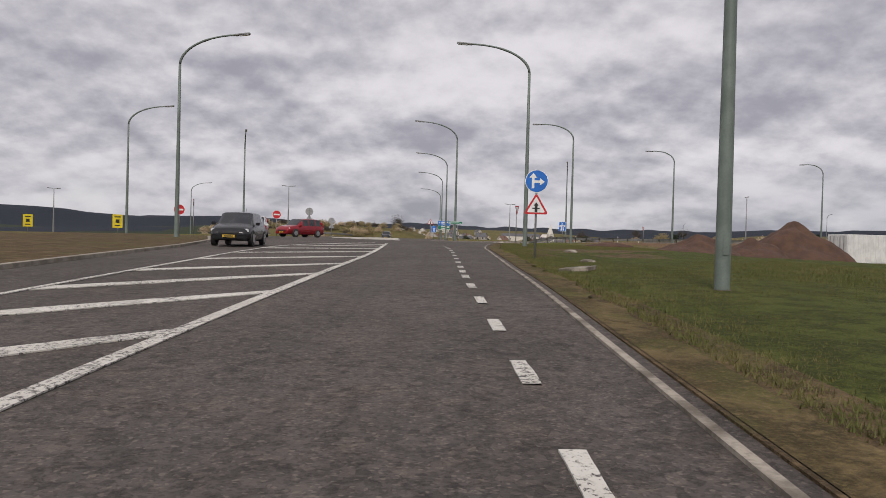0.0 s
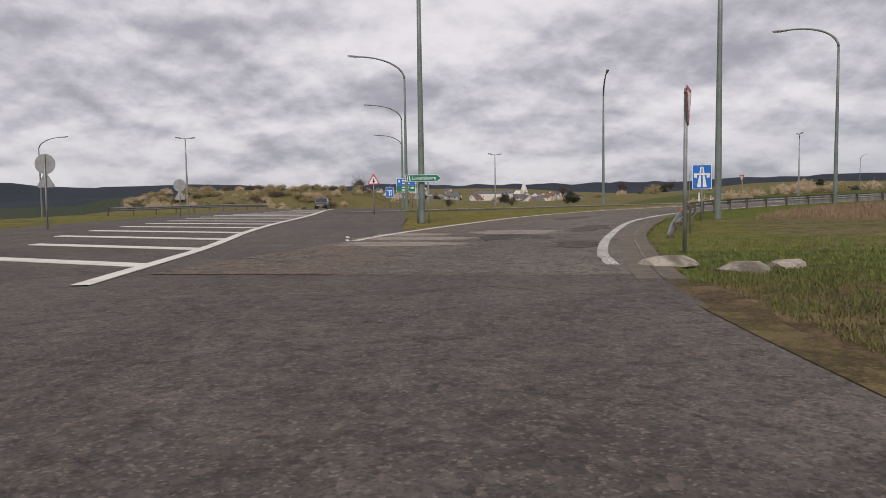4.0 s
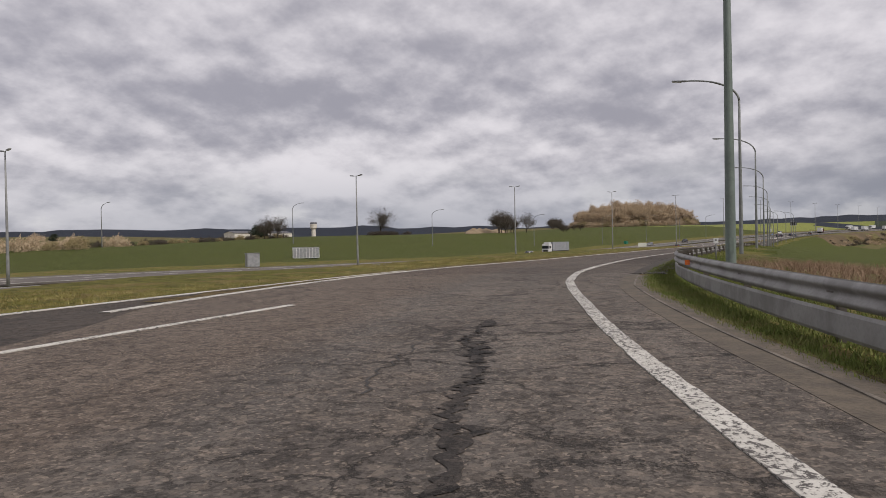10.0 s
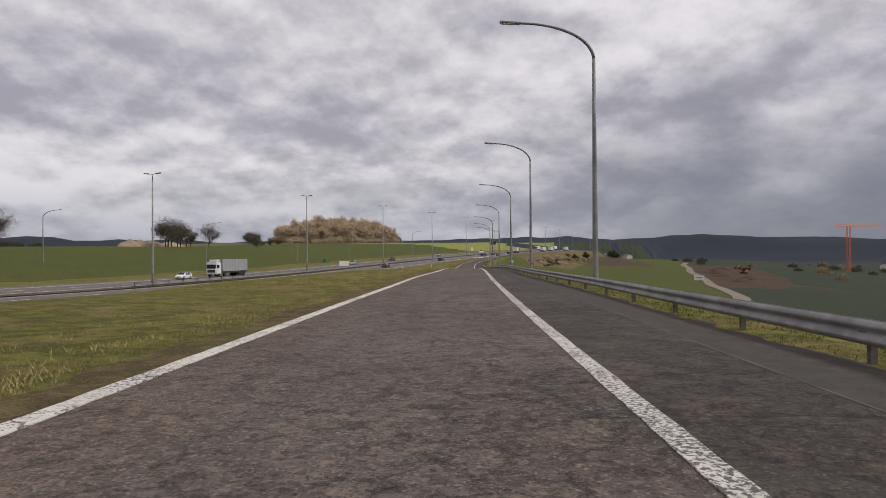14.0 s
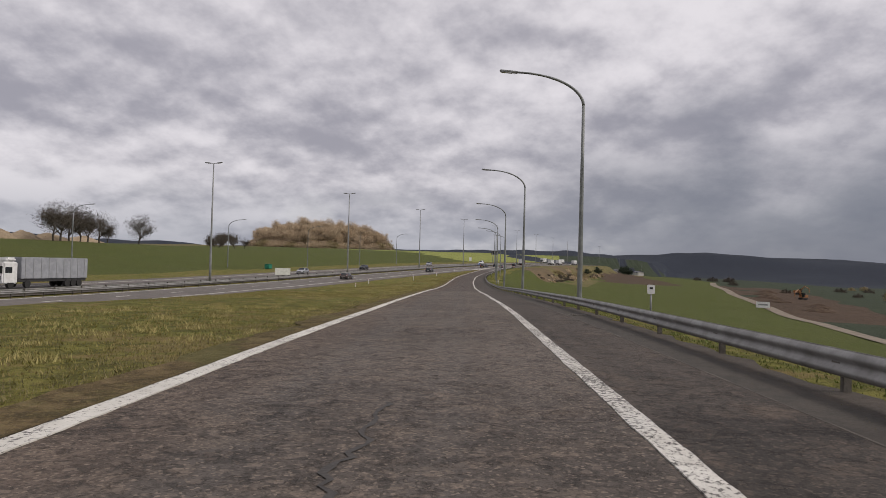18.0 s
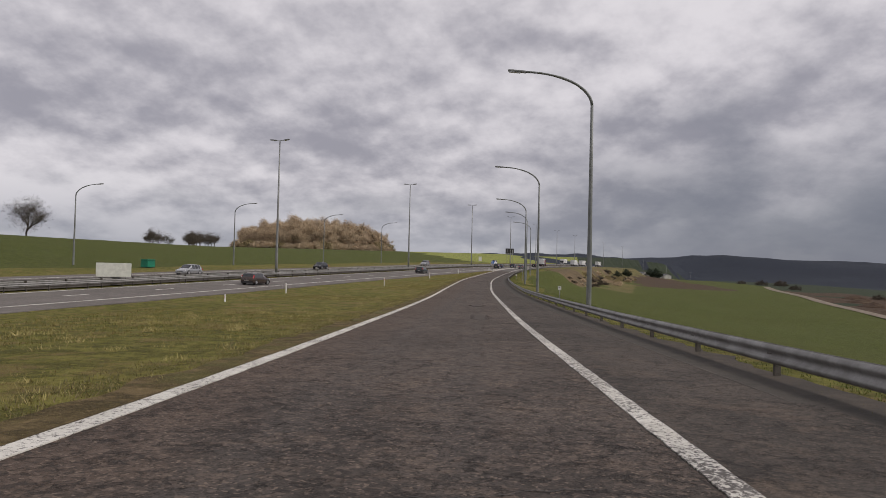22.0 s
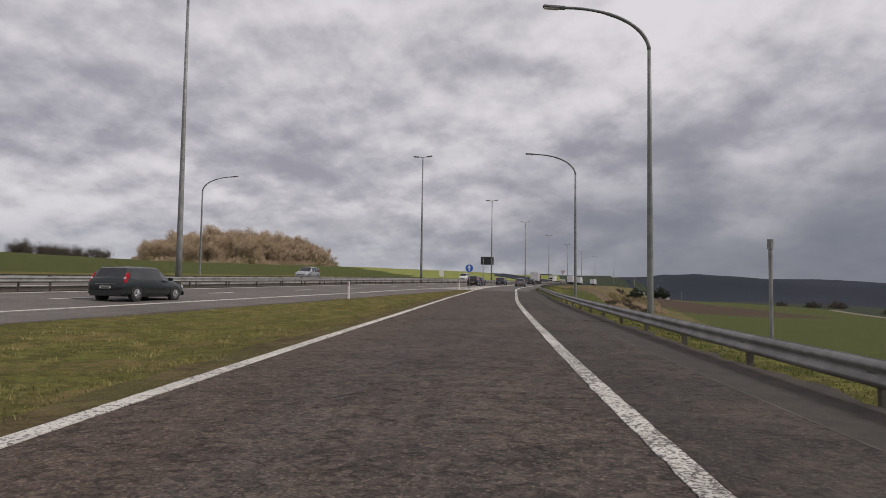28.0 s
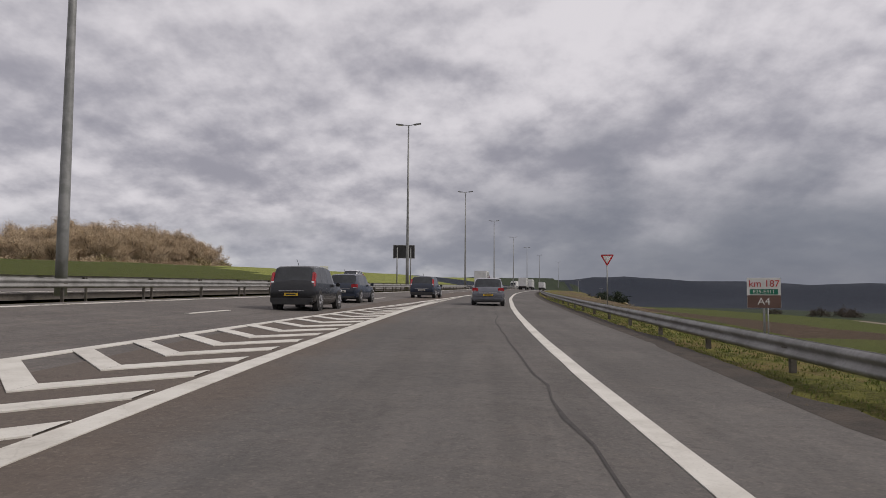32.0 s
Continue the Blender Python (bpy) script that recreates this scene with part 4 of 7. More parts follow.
kerb("kerb_rim", "thin pale concrete rim of the gutter", RAMP, sk, edge_right(sk - S0) - 0.23, 0.035, 0.016, material("mossy_rim", (0.105, 0.09, 0.074), (0.05, 0.043, 0.035), 0.9, 0.95, bump=0.4, grain=0.6, speck=20))
sk = np.arange(S0 + 100, S0 + 133, 1.0)
kerb("kerb_island", "low concrete kerb round the grass island", RAMP, sk, edge_left(sk - S0) - 0.02, 0.26, 0.065, STAINED)
sk = np.arange(46, 116, 1.5)
kerb("kerb_town", "pale concrete kerb of the town road", TOWN, sk, town_left(sk) + 0.1, 0.2, 0.1)


# bare earth between tarmac and grass
def earth(label, s0, s1, off, wide, seed, mat):
    s = np.arange(S0 + s0, S0 + s1, 0.5)
    rag = np.array([noise.noise((v * 0.9, seed, 0)) + 0.7 * noise.noise((v * 0.23, seed, 3)) for v in s])
    d = off(s - S0)
    ob = ribbon("verge_earth", strip(RAMP, s, d, d + wide * (1 + 0.6 * rag), 3), mat, 0.0135)
    tagged(ob, label, "bare soil", "", "structure")


earth("trodden brown earth along the verge-side line", 140, 552, lambda u: line_left_2(u) - 0.15, -0.62, 1.0, LOAM)
earth("brown mud behind the town road's kerb", -20, 58, lambda u: line_right(u) + 0.27, 0.55, 12.0, LOAM)
earth("brown earth washed along the shoulder's gutter", 150, 700, lambda u: edge_right(u) + np.interp(u, (555, 562), (0.36, -0.06)), 0.55, 6.0, EARTH)
earth("brown earth along the gutter of the bend", 60, 150, lambda u: edge_right(u) + 0.05, 0.35, 9.0, LOAM)


# ---- street lamps ----
def curved_lamp(paint, rise=11.7, tall=1.9, reach=4.0):
    """A tapered pole that curves over into a long arm with a flat lantern; the arm points along -x."""
    ob = root("street_lamp", Matrix(), "tall tapered grey-green street lamp with a curved arm" if paint is GREEN_POLE else "tall tapered zinc street lamp with a curved arm", "street lamp", "slip road lamps")
    bm = bmesh.new()
    tube(bm, [(0, 0, 0), (0, 0, 0.05), (0, 0, 1.5), (0, 0, 3.0), (0, 0, 8.0), (0, 0, rise)], [0.155, 0.15, 0.148, 0.14, 0.105, 0.085], 12)
    part("pole", bm, paint, ob, smooth=True)
    bm = bmesh.new()
    pts = [(0, 0, rise)]
    for k in range(1, 15):
        u = k / 14
        pts.append((-reach * u ** 1.75, 0, rise + tall * (1 - (1 - u) ** 1.75)))
    tube(bm, pts, [0.085] * 5 + [0.075] * 5 + [0.06] * 5, 10)
    part("arm", bm, paint, ob, smooth=True)
    head = Matrix.Translation((-reach, 0, rise + tall)) @ Matrix.Rotation(radians(5), 4, "Y")
    bm = bmesh.new()
    box(bm, -0.95, 0.14, -0.13, 0.13, -0.06, 0.06, 0.035, head)
    part("lantern", bm, POLE_GREY, ob)
    bm = bmesh.new()
    box(bm, -0.88, -0.2, -0.1, 0.1, -0.095, -0.06, 0.012, head)
    part("diffuser", bm, LAMP_GLASS, ob, "pale glass diffuser")
    bm = bmesh.new()
    box(bm, -0.16, 0.16, -0.16, 0.16, 0.0, 0.03, 0.01)
    part("base_plate", bm, STEEL_OLD, ob)
    bm = bmesh.new()
    box(bm, -0.06, 0.06, -0.158, -0.14, 0.7, 1.15, 0.008)
    part("hatch_door", bm, paint, ob)
    return ob


def mast_lamp(rise):
    """A straight tall mast with two lanterns on a crossbar along x."""
    ob = root("mast_lamp", Matrix(), "tall straight zinc mast with two lanterns on a crossbar", "street lamp", "motorway masts")
    bm = bmesh.new()
    tube(bm, [(0, 0, 0), (0, 0, rise * 0.15), (0, 0, rise * 0.5), (0, 0, rise)], [0.22, 0.205, 0.15, 0.09], 12)
    part("pole", bm, POLE_GREY, ob, smooth=True)
    bm = bmesh.new()
    tube(bm, [(-1.0, 0, rise + 0.12), (0, 0, rise), (1.0, 0, rise + 0.12)], 0.05, 8)
    part("crossbar", bm, POLE_GREY, ob)
    for side in (-1, 1):
        bm = bmesh.new()
        box(bm, -0.5, 0.5, -0.17, 0.17, -0.07, 0.09, 0.04, Matrix.Translation((side * 1.15, 0, rise + 0.14)) @ Matrix.Rotation(radians(-7 * side), 4, "Y"))
        lantern = part("lantern", bm, POLE_GREY, ob)
        bm = bmesh.new()
        box(bm, -0.4, 0.4, -0.13, 0.13, -0.105, -0.07, 0.01, Matrix.Translation((side * 1.15, 0, rise + 0.14)) @ Matrix.Rotation(radians(-7 * side), 4, "Y"))
        part("diffuser", bm, LAMP_GLASS, lantern)
    return ob


def stand(x, y, turn=0.0, sink=0.0, scale=1.0):
    return Matrix.Translation((x, y, height(x, y) - sink)) @ Matrix.Rotation(radians(turn), 4, "Z") @ Matrix.Diagonal((1, 1, scale, 1))


def heading(line, x, y):
    """Degrees that turn +y onto the line's way at a place."""
    k = int(np.argmin((line.p[:, 0] - x) ** 2 + (line.p[:, 1] - y) ** 2))
    return math.degrees(math.atan2(-line.t[k, 0], line.t[k, 1]))


lamp, zinc_lamp = curved_lamp(GREEN_POLE), curved_lamp(ZINC)
placed = set()
LAMPS = [(5.5, 14.1), (5.5, 48.5), (1.3, 83.0), (0.3, 114.0), (-0.5, 146), (-1, 178), (14.3, 80.7), (32.6, 102.4), (61.0, 116.0), (97.7, 121.6), (134.3, 125.7), (173.7, 130.1), (210.2, 134.2), (249.2, 138.8), (286.6, 143.1), (324.3, 147.0), (362.0, 150.0), (404.6, 151.5), (442.6, 152.0)]
for x, y in LAMPS:
    line = TOWN if x < 6 and y > 60 else RAMP
    model = zinc_lamp if x > 90 else lamp
    m = stand(x, y, heading(line, x, y), 0.03, 1.095 if 395 < x < 420 else 1.065 if x > 420 else 0.985 if 205 < x < 215 else 1.01 if x > 90 else 1.0)
    if model not in placed:
        model.matrix_world = m
        placed.add(model)
    else:
        copy_thing(model, m)
# lamps on the other side of the town road, the far slip road and the island
for x, y, turn in [(-18.1, 48.6, 172), (-33.7, 76.2, 176), (-66, 96, 176), (-27.4, 98.0, 107), (21.6, 127.2, 80), (-60, 170, 176), (4, 260, 20)]:
    copy_thing(lamp, stand(x, y, turn, 0.03))
for x, y in [(250, 247), (300, 231), (344.5, 218.5), (381, 209.5), (416.4, 202.4), (458.5, 198.0), (160, 300), (205, 270), (110, 330)]:
    ob = copy_thing(zinc_lamp, stand(x, y, heading(MOTORWAY, x, y) + 180, 0.03, 0.91))
    tagged(ob, "zinc curved-arm street lamp beyond the motorway", "", "far slip road lamps")

MASTS = [(87.7, 208.4, 17.3), (150.2, 200.9, 18.2), (210.3, 195.6, 19.4), (286.0, 194.4, 21.1), (350.4, 188.0, 21.2), (418.8, 181.2, 21.2), (490.4, 173.9, 21.2), (555.2, 164.6, 21.2), (621.0, 155.5, 21.2), (690, 144.6, 21.2), (760, 132, 21.2), (830, 118.5, 21.2), (900, 103, 21.2), (975, 80, 21.2), (1060, 50, 21.2), (1150, 12, 21.2), (1240, -32, 21.2)]
for x, y, rise in MASTS:
    ob = mast_lamp(rise)
    ob.matrix_world = Matrix.Translation((x, y, height(x, y) - 0.03)) @ Matrix.Rotation(radians(heading(MOTORWAY, x, y)), 4, "Z")
for x, y, rise in [(19.1, 208.8, 14.5), (-38.2, 175.9, 13.5), (-103.2, 189.6, 13.0)]:
    ob = mast_lamp(rise)
    ob.matrix_world = stand(x, y, 20)
    tagged(ob, "straight zinc lamp post with twin heads on grass", "", "")


# ---- guard rails ----
BEAM = [(0.0, 0.40), (0.035, 0.42), (0.075, 0.455), (0.075, 0.49), (0.03, 0.525), (0.015, 0.555), (0.03, 0.585), (0.075, 0.62), (0.075, 0.655), (0.035, 0.70), (0.0, 0.715)]


def guard_rail(name, label, line, s0, s1, off, face, pitch=4.0, skirt=None, double=False):
    """A steel W-beam on posts; face +1 bulges to the line's right, -1 to its left."""
    ob = root(name, Matrix(), label, "guard rail")
    post_mesh = None
    base = S0 if line is RAMP else 0.0
    stations = np.arange(s0, s1, pitch)
    offs = off(stations) if callable(off) else np.full_like(stations, off)
    sides = (face, -face) if double else (face,)
    # the rail along the slip road stands lower past the bend
    dip = lambda u: 0.2 * float(smooth(u, 150, 178)) + 0.60 * min(1.0, max(0.0, (80 - u) / 9.0)) if line is RAMP else 0.0
    for n, (s, d) in enumerate(zip(stations, offs)):
        x, y = line.at(s + base, d)
        z = height(x, y)
        turn = heading(line, x, y)
        if post_mesh is None:
            bm = bmesh.new()
            box(bm, -0.05, 0.05, -0.035, 0.035, -0.4, 0.66, 0.008)
            p = part("post", bm, STEEL_OLD, ob, "rust-stained steel post")
            post_mesh = p.data
        else:
            p = new("post", post_mesh)
            p.parent = ob
        p.matrix_world = Matrix.Translation((x, y, z - dip(s))) @ Matrix.Rotation(radians(turn), 4, "Z")
    for n in range(len(stations) - 1):
        ss = np.linspace(stations[n], stations[n + 1] + 0.06, 5)
        dd = off(ss) if callable(off) else np.full_like(ss, off)
        for side in sides:
            rings = []
            for u, d in zip(ss, dd):
                for thick in (0.0, -0.006):
                    xy = np.array([line.at(u + base, d + side * (0.1 + q + thick)) for q, _ in BEAM])
                    zz = height(*line.at(u + base, d)) - dip(u)
                    rings.append([(a[0], a[1], zz + h) for a, (_, h) in zip(xy, BEAM)])
            v = [p for r in rings for p in r]
            m, f = len(BEAM), []
            for k in range(0, len(rings) - 2, 2):
                for layer in (0, 1):
                    for j in range(m - 1):
                        a, b = (k + layer) * m + j, (k + 2 + layer) * m + j
                        f.append((a, b, b + 1, a + 1) if layer == 0 else (a, a + 1, b + 1, b))
                for j in (0, m - 1):
                    a = k * m + j
                    f.append((a, a + m, a + 3 * m, a + 2 * m))
            mesh_object("beam", v, f, STEEL, ob, smooth=True)
            bm = bmesh.new()
            x, y = line.at(stations[n] + base, dd[0] + side * 0.06)
            box(bm, -0.06, 0.06, -0.1, 0.1, 0.46, 0.66, 0.01, Matrix.Translation((x, y, height(x, y) - dip(stations[n]))) @ Matrix.Rotation(radians(heading(line, x, y)), 4, "Z"))
            part("spacer", bm, STEEL_OLD, ob)
        if skirt and skirt[0] <= stations[n] < skirt[1]:
            v, f = [], []
            for u, d in zip(ss, dd):
                zz = height(*line.at(u + base, d))
                for q, h in ((0.13, 0.06), (0.15, 0.1), (0.15, 0.33), (0.13, 0.37)):
                    a = line.at(u + base, d + face * q)
                    v.append((a[0], a[1], zz + h))
            for k in range(4):
                for j in range(3):
                    a = k * 4 + j
                    f.append((a, a + 4, a + 5, a + 1))
            mesh_object("lower_panel", v, f, STEEL, ob, label="flat zinc lower panel")
    return ob


rail = guard_rail("guard_rail", "galvanised steel guard rail along the slip road", RAMP, 70.4, 700, rail_off, -1, 4.0, (110, 160))
guard_rail("guard_rail", "galvanised double guard rail in the motorway median", MOTORWAY, 190, 760, 1.25, 1, 5.0)
guard_rail("guard_rail", "galvanised far-side guard rail in the motorway median", MOTORWAY, 190, 760, -1.25, -1, 5.0)
guard_rail("guard_rail", "old stained guard rail beside the town road", Line([(-23.5, 108, 0), (-21, 128, 0), (-18.5, 152, 0)]), 0, 44, 0.0, 1, 4.0)
# buried end of the rail at the bend, with its strut
a = RAMP.at(S0 + 72.5, rail_off(72.5))
za = height(*a)
bm = bmesh.new()
c, e = RAMP.at(S0 + 72.5, 4.3), RAMP.at(S0 + 80.4, rail_off(80.4) + 0.3)
tube(bm, [(a[0], a[1], za + 0.30), (c[0], c[1], za + 0.42), (c[0], c[1], za - 0.1)], 0.035, 6)
tube(bm, [(c[0], c[1], za + 0.40), (e[0], e[1], height(*e) + 0.5)], 0.02, 6)
part("strut", bm, STEEL_OLD, rail)
for s in (79, 103, 144):
    x, y = RAMP.at(S0 + s, rail_off(s) - 0.2)
    bm = bmesh.new()
    box(bm, -0.012, 0.012, -0.06, 0.06, 0.5, 0.62, 0.004, Matrix.Translation((x, y, height(x, y))) @ Matrix.Rotation(radians(heading(RAMP, x, y) + 60), 4, "Z"))
    part("reflector", bm, ORANGE, rail, "orange reflector")


# ---- signs ----
def sign_post(ob, rise, r=0.04, mat=None, x=0.0):
    bm = bmesh.new()
    tube(bm, [(x, 0.06, -0.05), (x, 0.06, rise)], r, 10)
    part("post", bm, mat or POLE_GREY, ob, smooth=True)


def clamps(ob, zs, x=0.0):
    for z in zs:
        bm = bmesh.new()
        box(bm, x - 0.07, x + 0.07, 0.008, 0.09, z - 0.025, z + 0.025, 0.006)
        part("clamp", bm, STEEL, ob)


def face(ob, name, outline, mat, y, thick=0.004, label=""):
    bm = plate(bmesh.new(), outline, thick, y)
    return part(name, bm, mat, ob, label)


def disc_sign(m, label, rise, r, rim_mat, field, marks, back=GREY):
    ob = root("road_sign", m, label, "road sign")
    sign_post(ob, rise + r)
    face(ob, "panel", circle(r, 48, 0, rise), back, 0.004, 0.02, "grey aluminium back plate")
    face(ob, "rim", circle(r, 48, 0, rise), rim_mat, -0.001)
    face(ob, "field", circle(r * 0.94, 48, 0, rise), field, -0.006)
    for n, outline in enumerate(marks):
        face(ob, "symbol", [(x * r, z * r + rise) for x, z in outline], WHITE, -0.011)
    clamps(ob, (rise - r * 0.5, rise + r * 0.5))
    return ob


ARROW_UP = [(-0.16, -0.72), (0.16, -0.72), (0.16, 0.12), (0.52, 0.12), (0, 0.78), (-0.52, 0.12), (-0.16, 0.12)]


def triangle(size, z, r=0.06, up=True, n=4):
    """A rounded triangle with its middle at height z."""
    h = size * 0.866
    pts = [(0, h * 2 / 3), (-size / 2, -h / 3), (size / 2, -h / 3)]
    out = []
    for k, (x, y) in enumerate(pts):
        a0 = (30, 150, 270)[k]
        d = math.hypot(x, y)
        cx, cy = x * (d - 2 * r) / d, y * (d - 2 * r) / d
        for j in range(n + 1):
            a = radians(a0 + 120 * j / n)
            out.append((cx + r * math.cos(a), cy + r * math.sin(a)))
    return [(x, (y if up else -y) + z) for x, y in out]


def warning(ob, z, size):
    face(ob, "panel", triangle(size, z), GREY, 0.004, 0.02)
    face(ob, "rim", triangle(size, z), RED, -0.001)
    face(ob, "field", triangle(size * 0.74, z, 0.03), WHITE, -0.006)
    s = size
    face(ob, "symbol", [(-0.055 * s, z - 0.2 * s), (0.055 * s, z - 0.2 * s), (0.055 * s, z + 0.06 * s), (0.10 * s, z + 0.06 * s), (0, z + 0.19 * s), (-0.10 * s, z + 0.06 * s), (-0.055 * s, z + 0.06 * s)], BLACK, -0.011)
    face(ob, "symbol", [(-0.15 * s, z - 0.075 * s), (0.15 * s, z - 0.075 * s), (0.15 * s, z - 0.03 * s), (-0.15 * s, z - 0.03 * s)], BLACK, -0.013)


def facing(x, y, toward, sink=0.0):
    """A place on the ground with -y turned toward another place."""
    dx, dy = toward[0] - x, toward[1] - y
    return Matrix.Translation((x, y, height(x, y) - sink)) @ Matrix.Rotation(math.atan2(dx, -dy), 4, "Z")


# blue lane disc over a priority triangle
ob = disc_sign(facing(3.5, 27.4, (1.2, 0)), "blue disc with two white arrows over a red-rimmed triangle", 2.92, 0.44, WHITE, BLUE,
               [[(-0.42, -0.62), (-0.2, -0.62), (-0.2, 0.3), (0.02, 0.3), (-0.31, 0.72), (-0.64, 0.3), (-0.42, 0.3)],
                [(-0.2, -0.16), (0.28, -0.16), (0.28, -0.36), (0.70, -0.05), (0.28, 0.26), (0.28, 0.06), (-0.2, 0.06)]])
warning(ob, 1.93, 0.95)
# straight-on arrow at the nose
disc_sign(facing(453.0, 163.2, (415, 160)), "round blue sign with a white upward arrow", 2.55, 0.46, WHITE, BLUE, [ARROW_UP])
# priority triangle beyond the island
ob = root("road_sign", facing(-1.9, 101, (2, 70)), "red-rimmed white priority triangle on a post", "road sign")
sign_post(ob, 2.9)
warning(ob, 2.4, 0.9)


def yield_sign(m, z=2.45, size=0.9, label="red-rimmed white give-way triangle on a grey post"):
    ob = root("road_sign", m, label, "road sign")
    sign_post(ob, z + size * 0.28)
    face(ob, "panel", triangle(size, z, up=False), GREY, 0.004, 0.02)
    face(ob, "rim", triangle(size, z, up=False), RED, -0.001)
    face(ob, "field", triangle(size * 0.66, z, 0.03, False), WHITE, -0.006)
    clamps(ob, (z + 0.2,))
    return ob


yield_sign(facing(32.9, 118.5, (10, 116)), 2.42)
yield_sign(facing(510.3, 149.2, (440, 160)), 3.3)
ob = yield_sign(facing(6.5, 64.0, (30, 52)), 3.05, 0.95, "give-way triangle seen from its grey back")
yield_sign(facing(-24.5, 70, (-50, 60)), 3.2, 0.9, "give-way sign seen from its grey back")


def no_entry(x, y, z, r=0.42):
    ob = root("road_sign", facing(x, y, (0, 5)), "round red no-entry sign with a white bar", "road sign")
    sign_post(ob, z + r)
    face(ob, "panel", circle(r, 40, 0, z), GREY, 0.004, 0.02)
    face(ob, "rim", circle(r, 40, 0, z), WHITE, -0.001)
    face(ob, "field", circle(r * 0.93, 40, 0, z), RED, -0.006)
    face(ob, "symbol", [(-r * 0.7, z - r * 0.16), (r * 0.7, z - r * 0.16), (r * 0.7, z + r * 0.16), (-r * 0.7, z + r * 0.16)], WHITE, -0.011)


no_entry(-20.6, 55.8, 2.0)
no_entry(-16.4, 70.3, 2.15)
for x, y, z in [(-15.5, 82.5, 2.9), (-16.1, 102.8, 2.3)]:
    ob = root("road_sign", facing(x, y, (-18, 400)), "round sign and triangle seen from pale backs", "road sign")
    sign_post(ob, z + 0.4)
    face(ob, "panel", circle(0.45, 36, 0, z), GREY, 0.0, 0.02)
    face(ob, "panel", triangle(0.85, z - 0.8), GREY, 0.0, 0.02)


def text_bars(ob, rows, mat, y=-0.012):
    for x0, x1, z, h in rows:
        face(ob, "text_bar", [(x0, z - h / 2), (x1, z - h / 2), (x1, z + h / 2), (x0, z + h / 2)], mat, y)


def lettering(ob, words, size, x, z, mat, y=-0.013, name="lettering"):
    cu = bpy.data.curves.new(name, "FONT")
    cu.body, cu.size, cu.align_x, cu.align_y, cu.extrude = words, size, "CENTER", "CENTER", 0.002
    tmp = bpy.data.objects.new(name, cu)
    scene.collection.objects.link(tmp)
    me = bpy.data.meshes.new_from_object(tmp.evaluated_get(bpy.context.evaluated_depsgraph_get()))
    bpy.data.objects.remove(tmp)
    me.materials.clear()
    me.materials.append(mat)
    t = new(name, me)
    t.parent = ob
    t.matrix_local = Matrix.Translation((x, y, z)) @ Matrix.Rotation(radians(90), 4, "X")
    return t


# motorway sign at the bend
ob = root("road_sign", facing(13.15, 79.65, (3, 55)), "blue motorway sign with a white road and bridge", "road sign")
sign_post(ob, 2.4)
face(ob, "panel", rounded(0.78, 1.04, 0.05, 0, 1.85), GREY, 0.004, 0.02)
face(ob, "rim", rounded(0.78, 1.04, 0.05, 0, 1.85), WHITE, -0.001)
face(ob, "field", rounded(0.73, 0.99, 0.04, 0, 1.85), BLUE, -0.006)
for side in (-1, 1):
    face(ob, "symbol", [(side * 0.04, 1.42), (side * 0.20, 1.42), (side * 0.11, 1.91), (side * 0.035, 1.91)][::side], WHITE, -0.011)
    face(ob, "symbol", [(side * 0.025, 2.02), (side * 0.10, 2.02), (side * 0.06, 2.27), (side * 0.018, 2.27)][::side], WHITE, -0.011)
    face(ob, "symbol", [(side * 0.19, 1.81), (side * 0.30, 1.81), (side * 0.32, 1.94), (side * 0.19, 1.94)][::side], WHITE, -0.012)
face(ob, "symbol", [(-0.33, 1.93), (0.33, 1.93), (0.33, 2.0), (-0.33, 2.0)], WHITE, -0.013)
# green arrow-shaped direction sign on the island
ob = root("direction_sign", facing(1.35, 82.75, (2, 55)), "green arrow-shaped direction sign with white letters", "road sign")
for x in (-0.25, 0.25):
    sign_post(ob, 2.2, 0.035, x=x)
outline = [(-0.80, 1.90), (0.68, 1.90), (0.86, 2.06), (0.68, 2.22), (-0.80, 2.22)]
face(ob, "panel", outline, WHITE, 0.0, 0.02)
face(ob, "field", [(x * 0.975, 2.06 + (z - 2.06) * 0.88) for x, z in outline], GREEN, -0.006)
lettering(ob, "Luxembourg", 0.22, 0.06, 2.06, WHITE)
face(ob, "symbol", [(-0.74, 1.95), (-0.69, 1.95), (-0.66, 2.16), (-0.69, 2.16)], WHITE, -0.012)
face(ob, "symbol", [(-0.60, 1.95), (-0.55, 1.95), (-0.60, 2.16), (-0.63, 2.16)], WHITE, -0.012)
# blue and green direction board farther on
ob = root("direction_sign", facing(0.0, 141, (2, 70)), "blue and green direction board with white text bars", "road sign")
for x in (-0.8, 0.8):
    sign_post(ob, 3.7, 0.05, x=x)
face(ob, "panel", rounded(2.4, 1.75, 0.06, 0, 2.85), WHITE, 0.0, 0.02)
face(ob, "field", rounded(2.32, 0.9, 0.04, 0, 3.23), BLUE, -0.006)
face(ob, "field", rounded(2.32, 0.74, 0.04, 0, 2.4), GREEN, -0.006)
text_bars(ob, [(-0.95, -0.75, 3.35, 0.3), (-0.5, 0.8, 3.42, 0.18), (-0.5, 0.5, 3.08, 0.16), (-0.5, 0.35, 2.58, 0.16), (-0.5, 0.3, 2.25, 0.16), (0.6, 1.0, 2.5, 0.22)], WHITE)
ob = root("road_sign", facing(-1.9, 136, (2, 70)), "small square blue sign with white bars", "road sign")
sign_post(ob, 2.6)
face(ob, "panel", rounded(0.95, 1.25, 0.05, 0, 1.9), WHITE, 0.0, 0.02)
